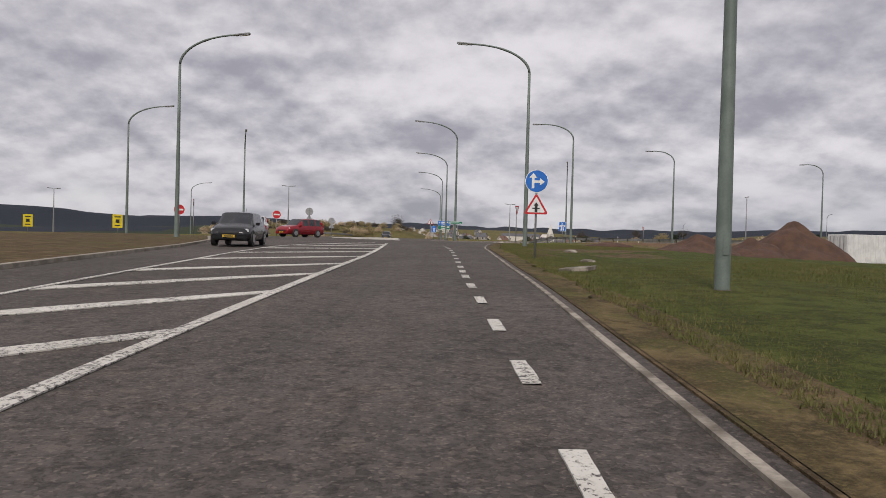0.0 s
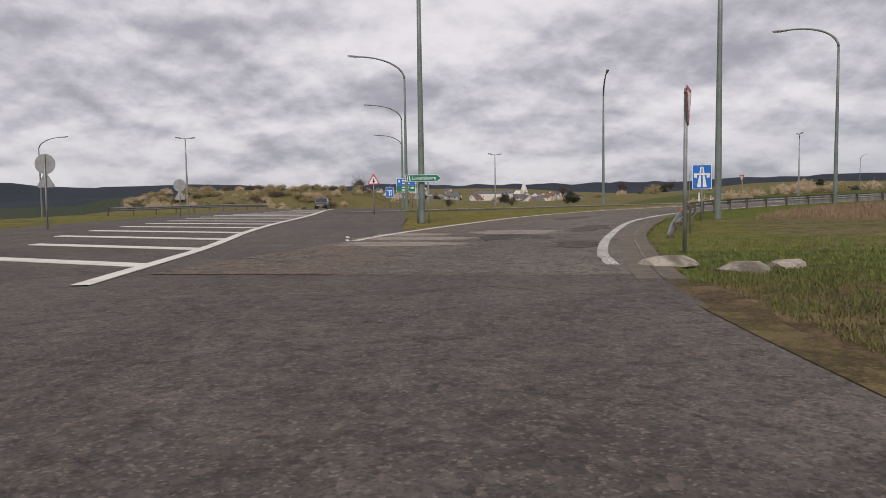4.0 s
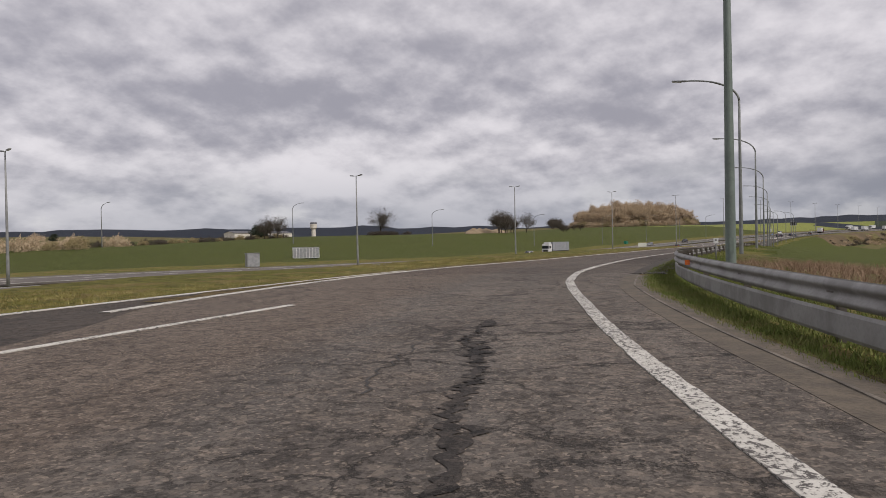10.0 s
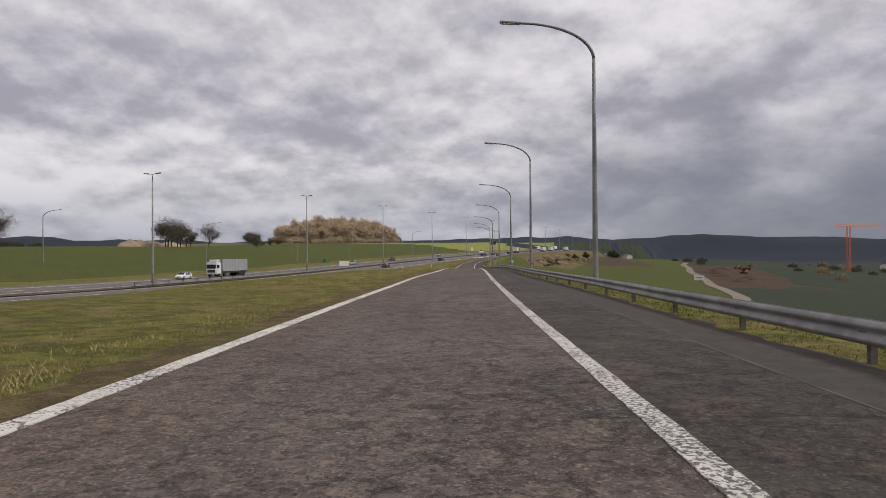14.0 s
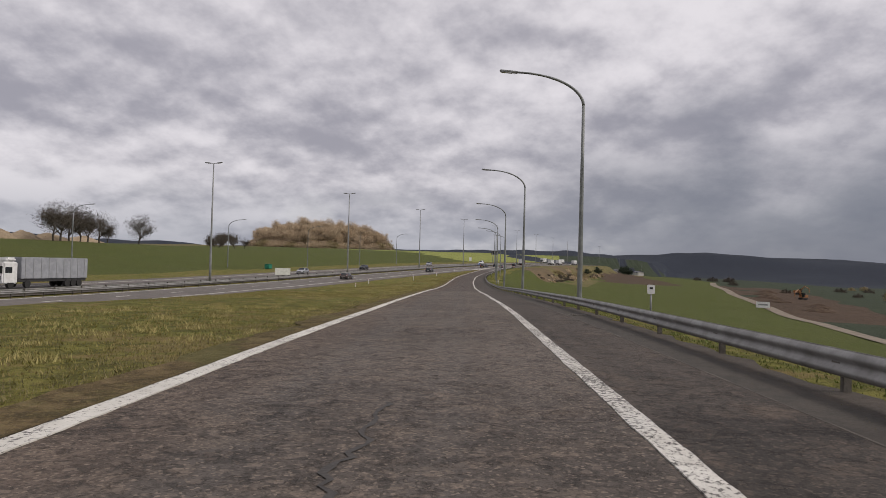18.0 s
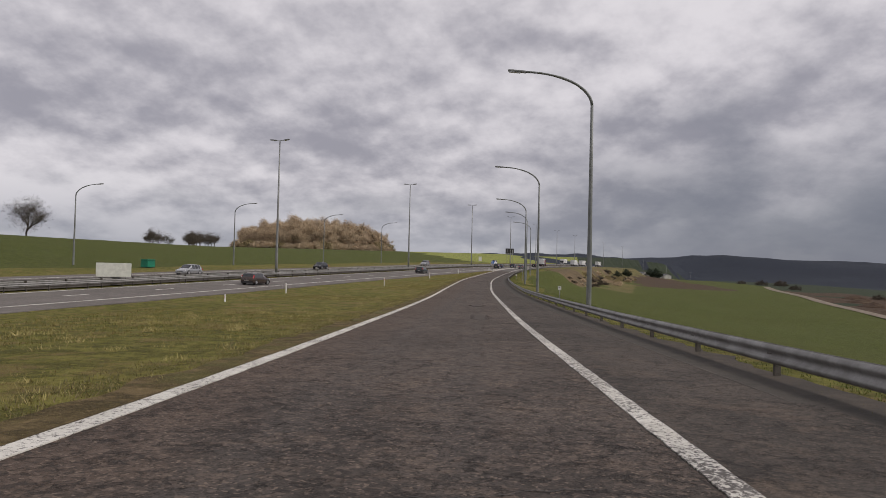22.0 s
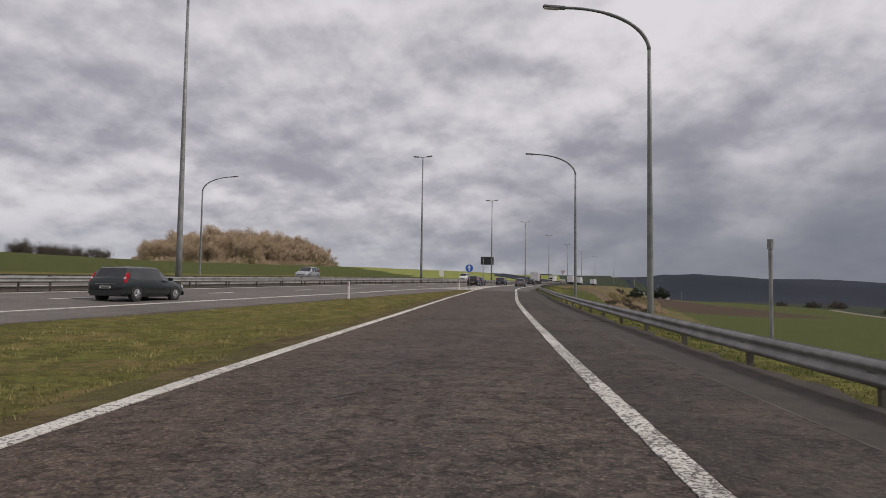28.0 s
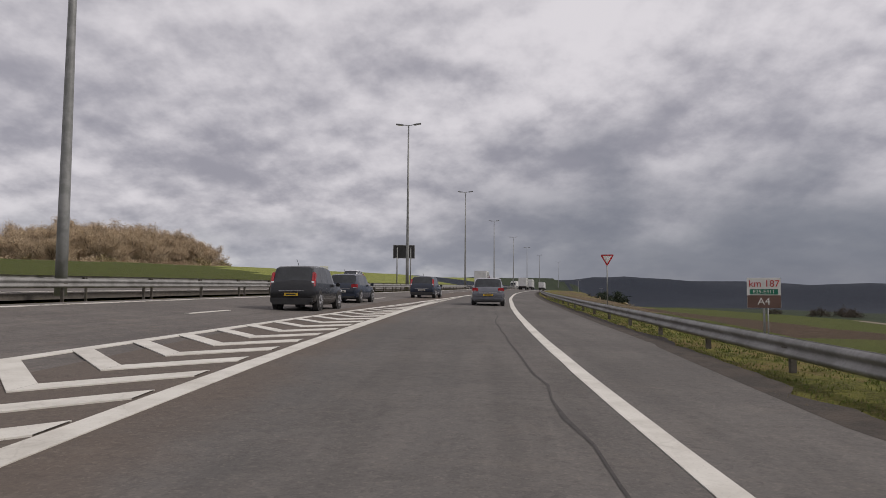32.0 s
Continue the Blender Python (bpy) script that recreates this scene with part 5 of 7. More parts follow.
face(ob, "field", rounded(0.88, 1.18, 0.05, 0, 1.9), BLUE, -0.006)
text_bars(ob, [(-0.12, 0.0, 1.8, 0.7), (0.1, 0.2, 1.8, 0.7), (-0.3, 0.3, 2.1, 0.08)], WHITE)
# kilometre board
ob = root("kilometre_board", facing(483.8, 150.8, (463, 159)), "white and brown kilometre board on a zinc post", "road sign")
sign_post(ob, 1.4, 0.032)
sign_post(ob, 1.2, 0.018, x=0.1)
face(ob, "panel", rounded(0.86, 0.84, 0.03, 0, 1.55), WHITE, 0.0, 0.025)
face(ob, "field", rounded(0.85, 0.35, 0.02, 0, 1.31), BROWN, -0.006)
face(ob, "field", rounded(0.72, 0.15, 0.015, 0, 1.58), GREEN, -0.006)
lettering(ob, "km 187", 0.26, 0.01, 1.80, RED)
lettering(ob, "E25-E411", 0.145, 0, 1.58, WHITE)
lettering(ob, "A4", 0.28, 0.0, 1.31, WHITE)
# dark message board over the motorway's edge
ob = root("message_board", facing(601.4, 167.8, (520, 160)), "dark electronic message board on a steel leg", "road sign")
for x in (-1.3, 1.3):
    sign_post(ob, 7.4, 0.11, x=x)
face(ob, "panel", rounded(4.2, 2.6, 0.06, 0, 6.6), GREY, 0.0, 0.35)
face(ob, "field", rounded(4.0, 2.4, 0.05, 0, 6.6), BLACK, -0.012)
# boards seen from behind, beyond and within the motorway median
for x, y, w, h, z in [(315.5, 192.4, 3.6, 1.5, 1.5), (592, 181.5, 1.7, 2.2, 1.9)]:
    ob = root("board_back", facing(x, y, (x - 40, 150)), "pale board on posts seen from its back", "road sign")
    for q in (-w * 0.35, w * 0.35):
        sign_post(ob, z + h / 2, 0.05, x=q)
    face(ob, "panel", rounded(w, h, 0.04, 0, z), material("pale_board", (0.55, 0.56, 0.5), (0.46, 0.47, 0.42), 0.5, 0.6, grain=0.15), 0.0, 0.03)


# ---- delineator posts and small roadside things ----
def delineator():
    ob = root("delineator_post", Matrix(), "white plastic marker post with a red band", "marker post", "marker posts")
    bm = plate(bmesh.new(), [(-0.06, -0.1), (0.06, -0.1), (0.06, 1.0), (0.02, 1.06), (-0.06, 1.02)], 0.1, -0.05)
    part("body", bm, WHITE, ob)
    face(ob, "band", [(-0.025, 0.80), (0.025, 0.80), (0.025, 0.95), (-0.025, 0.95)], RED, -0.056)
    return ob


peg = delineator()
places = [(415.4, 168.2), (28.9, 119.0), (36.6, 134.6), (456.2, 164.6), (344.2, 169.2), (378, 168.6), (300, 172), (262, 176), (320, 174.5)]
for n, (x, y) in enumerate(places):
    m = stand(x, y, heading(RAMP, x, y) if x > 100 else -30)
    if n == 0:
        peg.matrix_world = m
    else:
        copy_thing(peg, m)
# marker plates behind the rail
for s in (166, 280, 387, 470):
    x, y = RAMP.at(S0 + s, rail_off(s) + 1.2)
    ob = root("marker_plate", facing(x, y, tuple(RAMP.at(S0 + s - 30, 0))), "small white distance plate on a post", "marker post", "distance plates")
    sign_post(ob, 1.05, 0.03)
    face(ob, "panel", rounded(0.22, 0.27, 0.03, 0, 0.98), WHITE, 0.0, 0.14)
    text_bars(ob, [(-0.045, 0.045, 1.02, 0.06)], BLACK, -0.008)
ob = root("zinc_post", stand(388.4, 151.6), "bare round zinc post behind the rail", "post")
bm = bmesh.new()
tube(bm, [(0, 0, -0.1), (0, 0, 2.55)], 0.045, 10)
tube(bm, [(0, 0, 2.55), (0, 0, 2.78)], 0.07, 10)
part("post", bm, POLE_GREY, ob)


# ---- vehicles ----
def car_paint(name, tint, rough=0.26, metal=0.55, coat=0.7):
    return material(name, tint, tuple(c * 0.85 for c in tint), 0.6, rough, metal, grain=0.06, speck=9, coat=coat)


GLASS_DARK = material("tinted_car_glass", (0.018, 0.021, 0.024), (0.03, 0.034, 0.038), 0.5, 0.05, 0.0, grain=0.0, coat=0.15)
TYRE = material("tyre_rubber", (0.018, 0.018, 0.018), (0.028, 0.026, 0.024), 0.2, 0.9, bump=0.2, grain=0.3)
ALLOY = material("alloy_rim", (0.45, 0.45, 0.46), (0.3, 0.3, 0.31), 0.1, 0.35, 0.8, grain=0.2)
TRIM = material("black_plastic_trim", (0.025, 0.025, 0.026), (0.035, 0.034, 0.033), 0.2, 0.6, grain=0.2)
TAIL = material("red_lamp_lens", (0.42, 0.015, 0.02), (0.33, 0.012, 0.018), 0.1, 0.15, grain=0.05, coat=0.6)
HEAD = material("clear_lamp_lens", (0.68, 0.70, 0.72), (0.5, 0.52, 0.54), 0.1, 0.12, grain=0.05, coat=0.8)
PLATE = material("yellow_plate", (0.70, 0.45, 0.03), (0.6, 0.38, 0.03), 0.2, 0.5, grain=0.05)
PLATE_W = material("white_plate", (0.7, 0.68, 0.62), (0.6, 0.58, 0.52), 0.2, 0.5, grain=0.05)

# stations: along (0 tail, 1 nose), sill, belt, roof, width, roof width; then what lies up to the next one
HATCH = [(0.0, 0.36, 0.70, 0.74, 0.84, 0.72, "b"), (0.012, 0.26, 0.86, 0.92, 0.93, 0.80, "b"), (0.035, 0.22, 0.90, 1.00, 0.97, 0.80, "R"), (0.115, 0.20, 0.91, 1.43, 1.0, 0.74, "b"), (0.15, 0.19, 0.91, 1.47, 1.0, 0.74, "w"),
         (0.25, 0.18, 0.91, 1.50, 1.0, 0.75, "b"), (0.27, 0.18, 0.91, 1.505, 1.0, 0.75, "w"), (0.43, 0.18, 0.90, 1.515, 1.0, 0.75, "b"), (0.45, 0.18, 0.90, 1.515, 1.0, 0.75, "w"), (0.60, 0.18, 0.89, 1.47, 1.0, 0.74, "F"),
         (0.765, 0.19, 0.88, 0.97, 0.99, 0.80, "b"), (0.88, 0.20, 0.80, 0.86, 0.96, 0.80, "b"), (0.965, 0.22, 0.68, 0.74, 0.88, 0.78, "b"), (1.0, 0.30, 0.52, 0.56, 0.76, 0.68, "b")]
ESTATE = [(0.0, 0.36, 0.72, 0.76, 0.86, 0.76, "b"), (0.012, 0.26, 0.88, 0.94, 0.94, 0.82, "b"), (0.03, 0.22, 0.92, 1.00, 0.97, 0.80, "R"), (0.09, 0.20, 0.92, 1.38, 1.0, 0.75, "b"), (0.11, 0.19, 0.92, 1.41, 1.0, 0.75, "w"),
          (0.27, 0.18, 0.92, 1.45, 1.0, 0.75, "b"), (0.29, 0.18, 0.92, 1.455, 1.0, 0.75, "w"), (0.42, 0.18, 0.91, 1.47, 1.0, 0.75, "b"), (0.44, 0.18, 0.91, 1.47, 1.0, 0.75, "w"), (0.57, 0.18, 0.90, 1.44, 1.0, 0.74, "F"),
          (0.72, 0.19, 0.89, 0.96, 0.99, 0.82, "b"), (0.86, 0.20, 0.80, 0.86, 0.96, 0.82, "b"), (0.96, 0.22, 0.68, 0.73, 0.88, 0.8, "b"), (1.0, 0.30, 0.52, 0.56, 0.76, 0.7, "b")]
TALL = [(0.0, 0.38, 0.74, 0.80, 0.88, 0.78, "b"), (0.012, 0.28, 0.94, 1.02, 0.95, 0.82, "b"), (0.03, 0.24, 0.98, 1.08, 0.98, 0.82, "R"), (0.075, 0.22, 1.0, 1.56, 1.0, 0.78, "b"), (0.10, 0.21, 1.0, 1.60, 1.0, 0.78, "w"),
        (0.24, 0.2, 1.0, 1.63, 1.0, 0.78, "b"), (0.26, 0.2, 1.0, 1.635, 1.0, 0.78, "w"), (0.43, 0.2, 0.99, 1.64, 1.0, 0.78, "b"), (0.45, 0.2, 0.99, 1.64, 1.0, 0.78, "w"), (0.60, 0.2, 0.98, 1.58, 1.0, 0.77, "F"),
        (0.75, 0.21, 0.97, 1.06, 0.99, 0.82, "b"), (0.88, 0.22, 0.90, 0.98, 0.97, 0.84, "b"), (0.97, 0.25, 0.78, 0.84, 0.9, 0.8, "b"), (1.0, 0.34, 0.58, 0.62, 0.8, 0.72, "b")]


def build_car(label, m, shape, length, width, tall, paint, plate=PLATE, rim=ALLOY, lamps="clear"):
    """A car whose tail is at the origin and whose nose points along +y."""
    ob = root("car", m, label, "car")
    k = tall / max(r[3] for r in shape)
    rings = []
    for u, lo, belt, roof, w, rw, _ in shape:
        y, h = u * length, width / 2
        lo, belt, roof = lo * k, belt * k, roof * k
        up = max(roof - 0.05, belt + 0.02)
        half = [(0.0, lo), (h * w * 0.86, lo), (h * w * 0.97, lo + 0.10), (h * w, lo + (belt - lo) * 0.55), (h * w * 0.965, belt), (h * rw + (h * w * 0.965 - h * rw) * 0.1, up), (h * rw * 0.86, roof), (0.0, roof + 0.02)]
        rings.append([(x, y, z) for x, z in half] + [(-x, y, z) for x, z in half[-2:0:-1]])
    n = len(rings[0])
    v = [p for r in rings for p in r]
    body, glass = [], {"windscreen": [], "rear_window": [], "side_window": []}
    for i in range(len(rings) - 1):
        what = shape[i][6]
        for j in range(n):
            a, b = i * n + j, i * n + (j + 1) % n
            quad = (a, b, b + n, a + n)
            side = j in (4, 9)
            top = j in (5, 6, 7, 8)
            if what == "w" and side:
                glass["side_window"].append(quad)
            elif what == "F" and top:
                glass["windscreen"].append(quad)
            elif what == "R" and top:
                glass["rear_window"].append(quad)
            else:
                body.append(quad)
    body += [tuple(range(n))[::-1], tuple(range((len(rings) - 1) * n, len(rings) * n))]
    shell = mesh_object("body", v, body, paint, ob, smooth=False)
    shell.data.polygons.foreach_set("use_smooth", [True] * len(shell.data.polygons))
    shell.modifiers.new("edges", "BEVEL").width = 0.018
    for name, faces in glass.items():
        groups = [[f] for f in faces] if name == "side_window" else [faces]
        for fs in groups:
            used = sorted({k for f in fs for k in f})
            back = {k: n for n, k in enumerate(used)}
            mesh_object(name, [v[k] for k in used], [tuple(back[k] for k in f) for f in fs], GLASS_DARK, ob)
    r = 0.155 * tall * 1.38
    r = min(max(r, 0.30), 0.36)
    for yy in (0.185, 0.80):
        for side in (-1, 1):
            x1 = side * (width / 2 + 0.008)
            bm = bmesh.new()
            tube(bm, [(x1 - side * 0.2, yy * length, r), (x1 - side * 0.012, yy * length, r)], r + 0.045, 24)
            part("wheel_arch", bm, TRIM, ob)
            bm = bmesh.new()
            tube(bm, [(x1 - side * 0.19, yy * length, r), (x1 - side * 0.17, yy * length, r), (x1 - side * 0.02, yy * length, r), (x1 + side * 0.004, yy * length, r)], [r * 0.93, r, r, r * 0.92], 24)
            tyre = part("wheel", bm, TYRE, ob)
            bm = bmesh.new()
            tube(bm, [(x1, yy * length, r), (x1 + side * 0.012, yy * length, r)], [r * 0.66, r * 0.6], 20)
            for q in range(5):
                a = 2 * math.pi * q / 5
                c, s2 = math.cos(a), math.sin(a)
                tube(bm, [(x1 + side * 0.014, yy * length + c * 0.03, r + s2 * 0.03), (x1 + side * 0.018, yy * length + c * r * 0.6, r + s2 * r * 0.6)], [0.035, 0.026], 6)
            part("rim", bm, rim, tyre)
    h = width / 2
    b = shape[2][2] * k
    for side in (-1, 1):
        bm = bmesh.new()
        lean = Matrix.Diagonal((side, 1, 1, 1)) @ Matrix.Translation((0, shape[2][0] * length, b)) @ Matrix.Rotation(radians(-34 if shape is ESTATE else -18), 4, "X")
        if shape is not HATCH:
            box(bm, h * 0.80, h * 0.965, -0.03, 0.16, -0.16, 0.34 if shape is ESTATE else 0.44, 0.035, lean)
        else:
            box(bm, h * 0.60, h * 0.965, -0.012, 0.2, b - 0.15, b + 0.06, 0.03, Matrix.Diagonal((side, 1, 1, 1)))
        lens = part("tail_light", bm, TAIL, ob, "red tail light")
        bm = bmesh.new()
        if shape is not HATCH:
            box(bm, h * 0.825, h * 0.94, -0.038, 0.05, 0.0, 0.09, 0.012, lean)
        else:
            box(bm, h * 0.70, h * 0.94, -0.02, 0.05, b - 0.135, b - 0.085, 0.012, Matrix.Diagonal((side, 1, 1, 1)))
        part("reversing_lamp", bm, HEAD, lens, "clear reversing lamp")
        bm = bmesh.new()
        box(bm, h * 0.52, h * 0.9, length * 0.955 - 0.1, length * 0.955 + 0.06, shape[-2][2] * k - 0.1, shape[-2][2] * k + 0.05, 0.03, Matrix.Diagonal((side, 1, 1, 1)))
        part("headlight", bm, HEAD, ob, "clear headlight")
        bm = bmesh.new()
        box(bm, h * 1.0, h * 1.0 + 0.17, length * 0.66, length * 0.70, 0.9 * k, 1.04 * k, 0.025, Matrix.Diagonal((side, 1, 1, 1)))
        part("mirror", bm, paint, ob)
    bm = bmesh.new()
    box(bm, -h * 0.92, h * 0.92, -0.03, 0.12, 0.27 * k, 0.50 * k, 0.04)
    part("rear_bumper", bm, paint if shape is HATCH else TRIM, ob)
    # black lower trim, made taller to stand in for shade under the tail
    bm = bmesh.new()
    box(bm, -h * 0.80, h * 0.80, -0.038, 0.05, 0.22 * k, 0.36 * k, 0.02)
    part("rear_valance", bm, TRIM, ob)
    bm = bmesh.new()
    box(bm, -h * 0.86, h * 0.86, length - 0.1, length + 0.025, 0.26 * k, 0.46 * k, 0.04)
    part("front_bumper", bm, paint, ob)
    bm = bmesh.new()
    box(bm, -h * 0.5, h * 0.5, length - 0.05, length + 0.03, 0.50 * k, 0.60 * k, 0.02)
    part("grille", bm, TRIM, ob)
    for y, z in ((-0.042, 0.58 * k), (length + 0.036, 0.40 * k)):
        bm = bmesh.new()
        box(bm, -0.26, 0.26, y - 0.006, y + 0.03, z - 0.055, z + 0.055, 0.004)
        pl = part("number_plate", bm, plate, ob, "plain yellow plate" if plate is PLATE else "plain white plate")
        bm = bmesh.new()
        yy = y - 0.008 if y < 0 else y + 0.032
        box(bm, -0.19, 0.19, yy - 0.002, yy + 0.002, z - 0.026, z + 0.026)
        part("plate_bar", bm, BLACK, pl)
    bm = bmesh.new()
    box(bm, -h * 0.55, h * 0.55, -0.03, 0.05, 0.70 * k, 0.725 * k, 0.008)
    part("trim_strip", bm, ALLOY, ob, "bright strip over the plate")
    bm = bmesh.new()
    tube(bm, [(0, length * 0.2, shape[5][3] * k), (0, length * 0.13, shape[5][3] * k + 0.25)], 0.008, 5)
    part("aerial", bm, TRIM, ob)
    return ob


def on_road(x, y, turn):
    return Matrix.Translation((x, y, height(x, y) + 0.012)) @ Matrix.Rotation(radians(turn), 4, "Z")


GREY_PAINT = car_paint("grey_car_paint", (0.16, 0.165, 0.185))
DARK_PAINT = car_paint("black_car_paint", (0.008, 0.0085, 0.010), 0.25, 0.0, 0.2)
GREEN_PAINT = car_paint("dark_green_car_paint", (0.014, 0.020, 0.020), 0.26, 0.0, 0.25)
RED_PAINT = car_paint("red_car_paint", (0.33, 0.012, 0.022))
WHITE_PAINT = car_paint("white_car_paint", (0.72, 0.72, 0.71), 0.3, 0.0)
SILVER_PAINT = car_paint("silver_car_paint", (0.42, 0.43, 0.44))
BLUE_PAINT = car_paint("dark_blue_car_paint", (0.014, 0.022, 0.042), 0.26, 0.0, 0.25)


def along(x, y, back=False, line=MOTORWAY):
    return on_road(x, y, heading(line, x, y) + (180 if back else 0))


lead = build_car("metallic grey hatchback with red tail lights on the merge", along(501.8, 157.4, line=RAMP), HATCH, 3.94, 1.73, 1.50, GREY_PAINT)
build_car("black hatchback facing along the town road", on_road(-9.4, 34.6, 184), HATCH, 4.2, 1.76, 1.47, DARK_PAINT)
build_car("white sports utility car on the side road", on_road(-15.5, 59.6, 190), TALL, 4.6, 1.9, 1.66, WHITE_PAINT)
build_car("red sports utility car waiting at the junction", on_road(-12.6, 71.6, 146), TALL, 4.8, 1.9, 1.76, RED_PAINT)
build_car("dark sports utility car on the town road crest", on_road(-12.4, 156.5, 182), TALL, 4.6, 1.85, 1.7, DARK_PAINT)
build_car("dark green estate car on the motorway", along(399.4, 174.8), ESTATE, 4.7, 1.8, 1.5, GREEN_PAINT, PLATE_W)
build_car("black tall van-like car in the near motorway lane", along(490.2, 165.3), TALL, 4.2, 1.75, 1.68, DARK_PAINT)
build_car("dark blue car in the outer motorway lane", along(500.6, 165.0), HATCH, 4.1, 1.75, 1.5, BLUE_PAINT, PLATE_W)
build_car("dark people carrier ahead on the motorway", along(516.0, 161.4), TALL, 4.5, 1.8, 1.6, BLUE_PAINT, PLATE_W)
build_car("white van on the far carriageway", along(556.8, 171.2, True), TALL, 5.0, 1.95, 2.0, WHITE_PAINT, PLATE_W)
build_car("silver people carrier on the far carriageway", along(463.9, 184.6, True), TALL, 4.5, 1.8, 1.6, SILVER_PAINT, PLATE_W)
build_car("dark hatchback on the far carriageway", along(388, 192.6, True), HATCH, 4.2, 1.76, 1.48, DARK_PAINT, PLATE_W)
build_car("silver hatchback on the far carriageway", along(340, 195.6, True), HATCH, 4.2, 1.76, 1.48, SILVER_PAINT, PLATE_W)
build_car("white hatchback on the far carriageway", along(238.3, 203.9, True), HATCH, 4.2, 1.76, 1.48, WHITE_PAINT, PLATE_W)
build_car("brown estate car in the near motorway lane", along(327.0, 182.3), ESTATE, 4.6, 1.78, 1.5, car_paint("brown_car_paint", (0.07, 0.045, 0.035)), PLATE_W)
build_car("dark estate car far along the motorway", along(560, 154.6), ESTATE, 4.6, 1.78, 1.5, DARK_PAINT, PLATE_W)


def build_truck(m, label, cab, cover, length=15.5):
    """A lorry with its tail at the origin and its cab toward +y."""
    ob = root("lorry", m, label, "lorry")
    bm = bmesh.new()
    box(bm, -1.25, 1.25, 0, length - 3.0, 1.15, 3.9, 0.05)
    load = part("load_box", bm, cover, ob)
    for q in range(9):
        for side in (-1, 1):
            bm = bmesh.new()
            y = 0.7 + q * (length - 4.4) / 8
            box(bm, side * 1.25 - 0.03, side * 1.25 + 0.03, y - 0.05, y + 0.05, 1.2, 3.8, 0.01)
            part("side_rib", bm, GREY, load)
    bm = bmesh.new()
    box(bm, -1.1, 1.1, 0.1, length - 0.6, 0.75, 1.15, 0.03)
    part("chassis", bm, TRIM, ob)
    bm = bmesh.new()
    box(bm, -1.24, 1.24, length - 2.5, length - 0.1, 0.55, 3.3, 0.16)
    part("cab", bm, cab, ob)
    bm = bmesh.new()
    box(bm, -1.1, 1.1, length - 2.4, length - 0.9, 3.28, 3.85, 0.2)
    part("wind_deflector", bm, cab, ob)
    bm = bmesh.new()
    box(bm, -1.12, 1.12, length - 0.13, length - 0.07, 1.85, 2.75, 0.02)
    part("windscreen", bm, GLASS_DARK, ob)
    bm = bmesh.new()
    box(bm, -0.9, 0.9, length - 0.13, length - 0.06, 0.95, 1.55, 0.02)
    part("grille", bm, TRIM, ob)
    for side in (-1, 1):
        bm = bmesh.new()
        box(bm, side * 1.235 - 0.02, side * 1.235 + 0.02, length - 1.5, length - 0.4, 1.9, 2.65, 0.01)
        part("side_window", bm, GLASS_DARK, ob)
        bm = bmesh.new()
        box(bm, side * 0.95 - 0.22, side * 0.95 + 0.22, length - 0.14, length - 0.05, 0.68, 0.88, 0.02)
        part("headlight", bm, HEAD, ob)
        for y in (1.6, 2.8, 4.0, length - 4.2, length - 1.4):
            bm = bmesh.new()
            tube(bm, [(side * 0.85, y, 0.5), (side * 1.22, y, 0.5)], 0.5, 20)
            part("wheel", bm, TYRE, ob)
    return ob


GREY_SHEET = material("grey_tarpaulin", (0.30, 0.31, 0.33), (0.24, 0.25, 0.27), 0.8, 0.7, bump=0.1, grain=0.15)
WHITE_SHEET = material("white_truck_sheet", (0.70, 0.70, 0.69), (0.6, 0.6, 0.59), 0.9, 0.6, grain=0.1)
build_truck(along(262.0, 202.4, True), "white lorry with a grey slatted trailer", WHITE_PAINT, GREY_SHEET)
build_truck(along(612, 152.6), "white box lorry with a red cab on the motorway", RED_PAINT, WHITE_SHEET, 9.5)
for x, off, back in [(700, 8.3, False), (735, 8.3, False), (770, -8, True), (812, 8.3, False), (850, -8, True)]:
    s = float(np.interp(x, MOTORWAY.p[:, 0], MOTORWAY.s))
    x, y = MOTORWAY.at(s, off)
    build_truck(along(x, y, back), "white lorry in a distant queue", WHITE_PAINT, WHITE_SHEET)


# ---- trees ----
BARK = material("bare_bark", (0.085, 0.068, 0.052), (0.055, 0.045, 0.036), 0.5, 0.95, grain=0.4, speck=8)
TWIG = material("tan_twigs", (0.56, 0.44, 0.30), (0.42, 0.325, 0.22), 3.0, 0.95, grain=0.3, speck=3)
TWIG_DARK = material("dark_twigs", (0.085, 0.068, 0.05), (0.06, 0.05, 0.038), 2.0, 0.95, grain=0.3, speck=3)
PINE = material("dark_needles", (0.022, 0.034, 0.018), (0.032, 0.044, 0.022), 1.2, 0.95, grain=0.4, speck=4)
SCRUB = material("brown_scrub", (0.36, 0.29, 0.155), (0.26, 0.215, 0.11), 2.0, 0.95, grain=0.4, speck=4)


def slivers(rng, centres, length, width, n, droop=0.0, spread=0.5):
    """Many thin leaf-like triangles round a set of places."""
    c = centres[rng.integers(0, len(centres), n)] + rng.normal(0, spread, (n, 3))
    way = rng.normal(0, 1, (n, 3))
    way[:, 2] = np.abs(way[:, 2]) * 0.9 - droop
    way /= np.linalg.norm(way, axis=1)[:, None]
    side = np.cross(way, rng.normal(0, 1, (n, 3)))
    side /= np.linalg.norm(side, axis=1)[:, None]
    ln = length * rng.uniform(0.5, 1.2, (n, 1))
    v = np.stack([c - side * width, c + side * width, c + way * ln], 1).reshape(-1, 3)
    return v, [(3 * k, 3 * k + 1, 3 * k + 2) for k in range(n)]


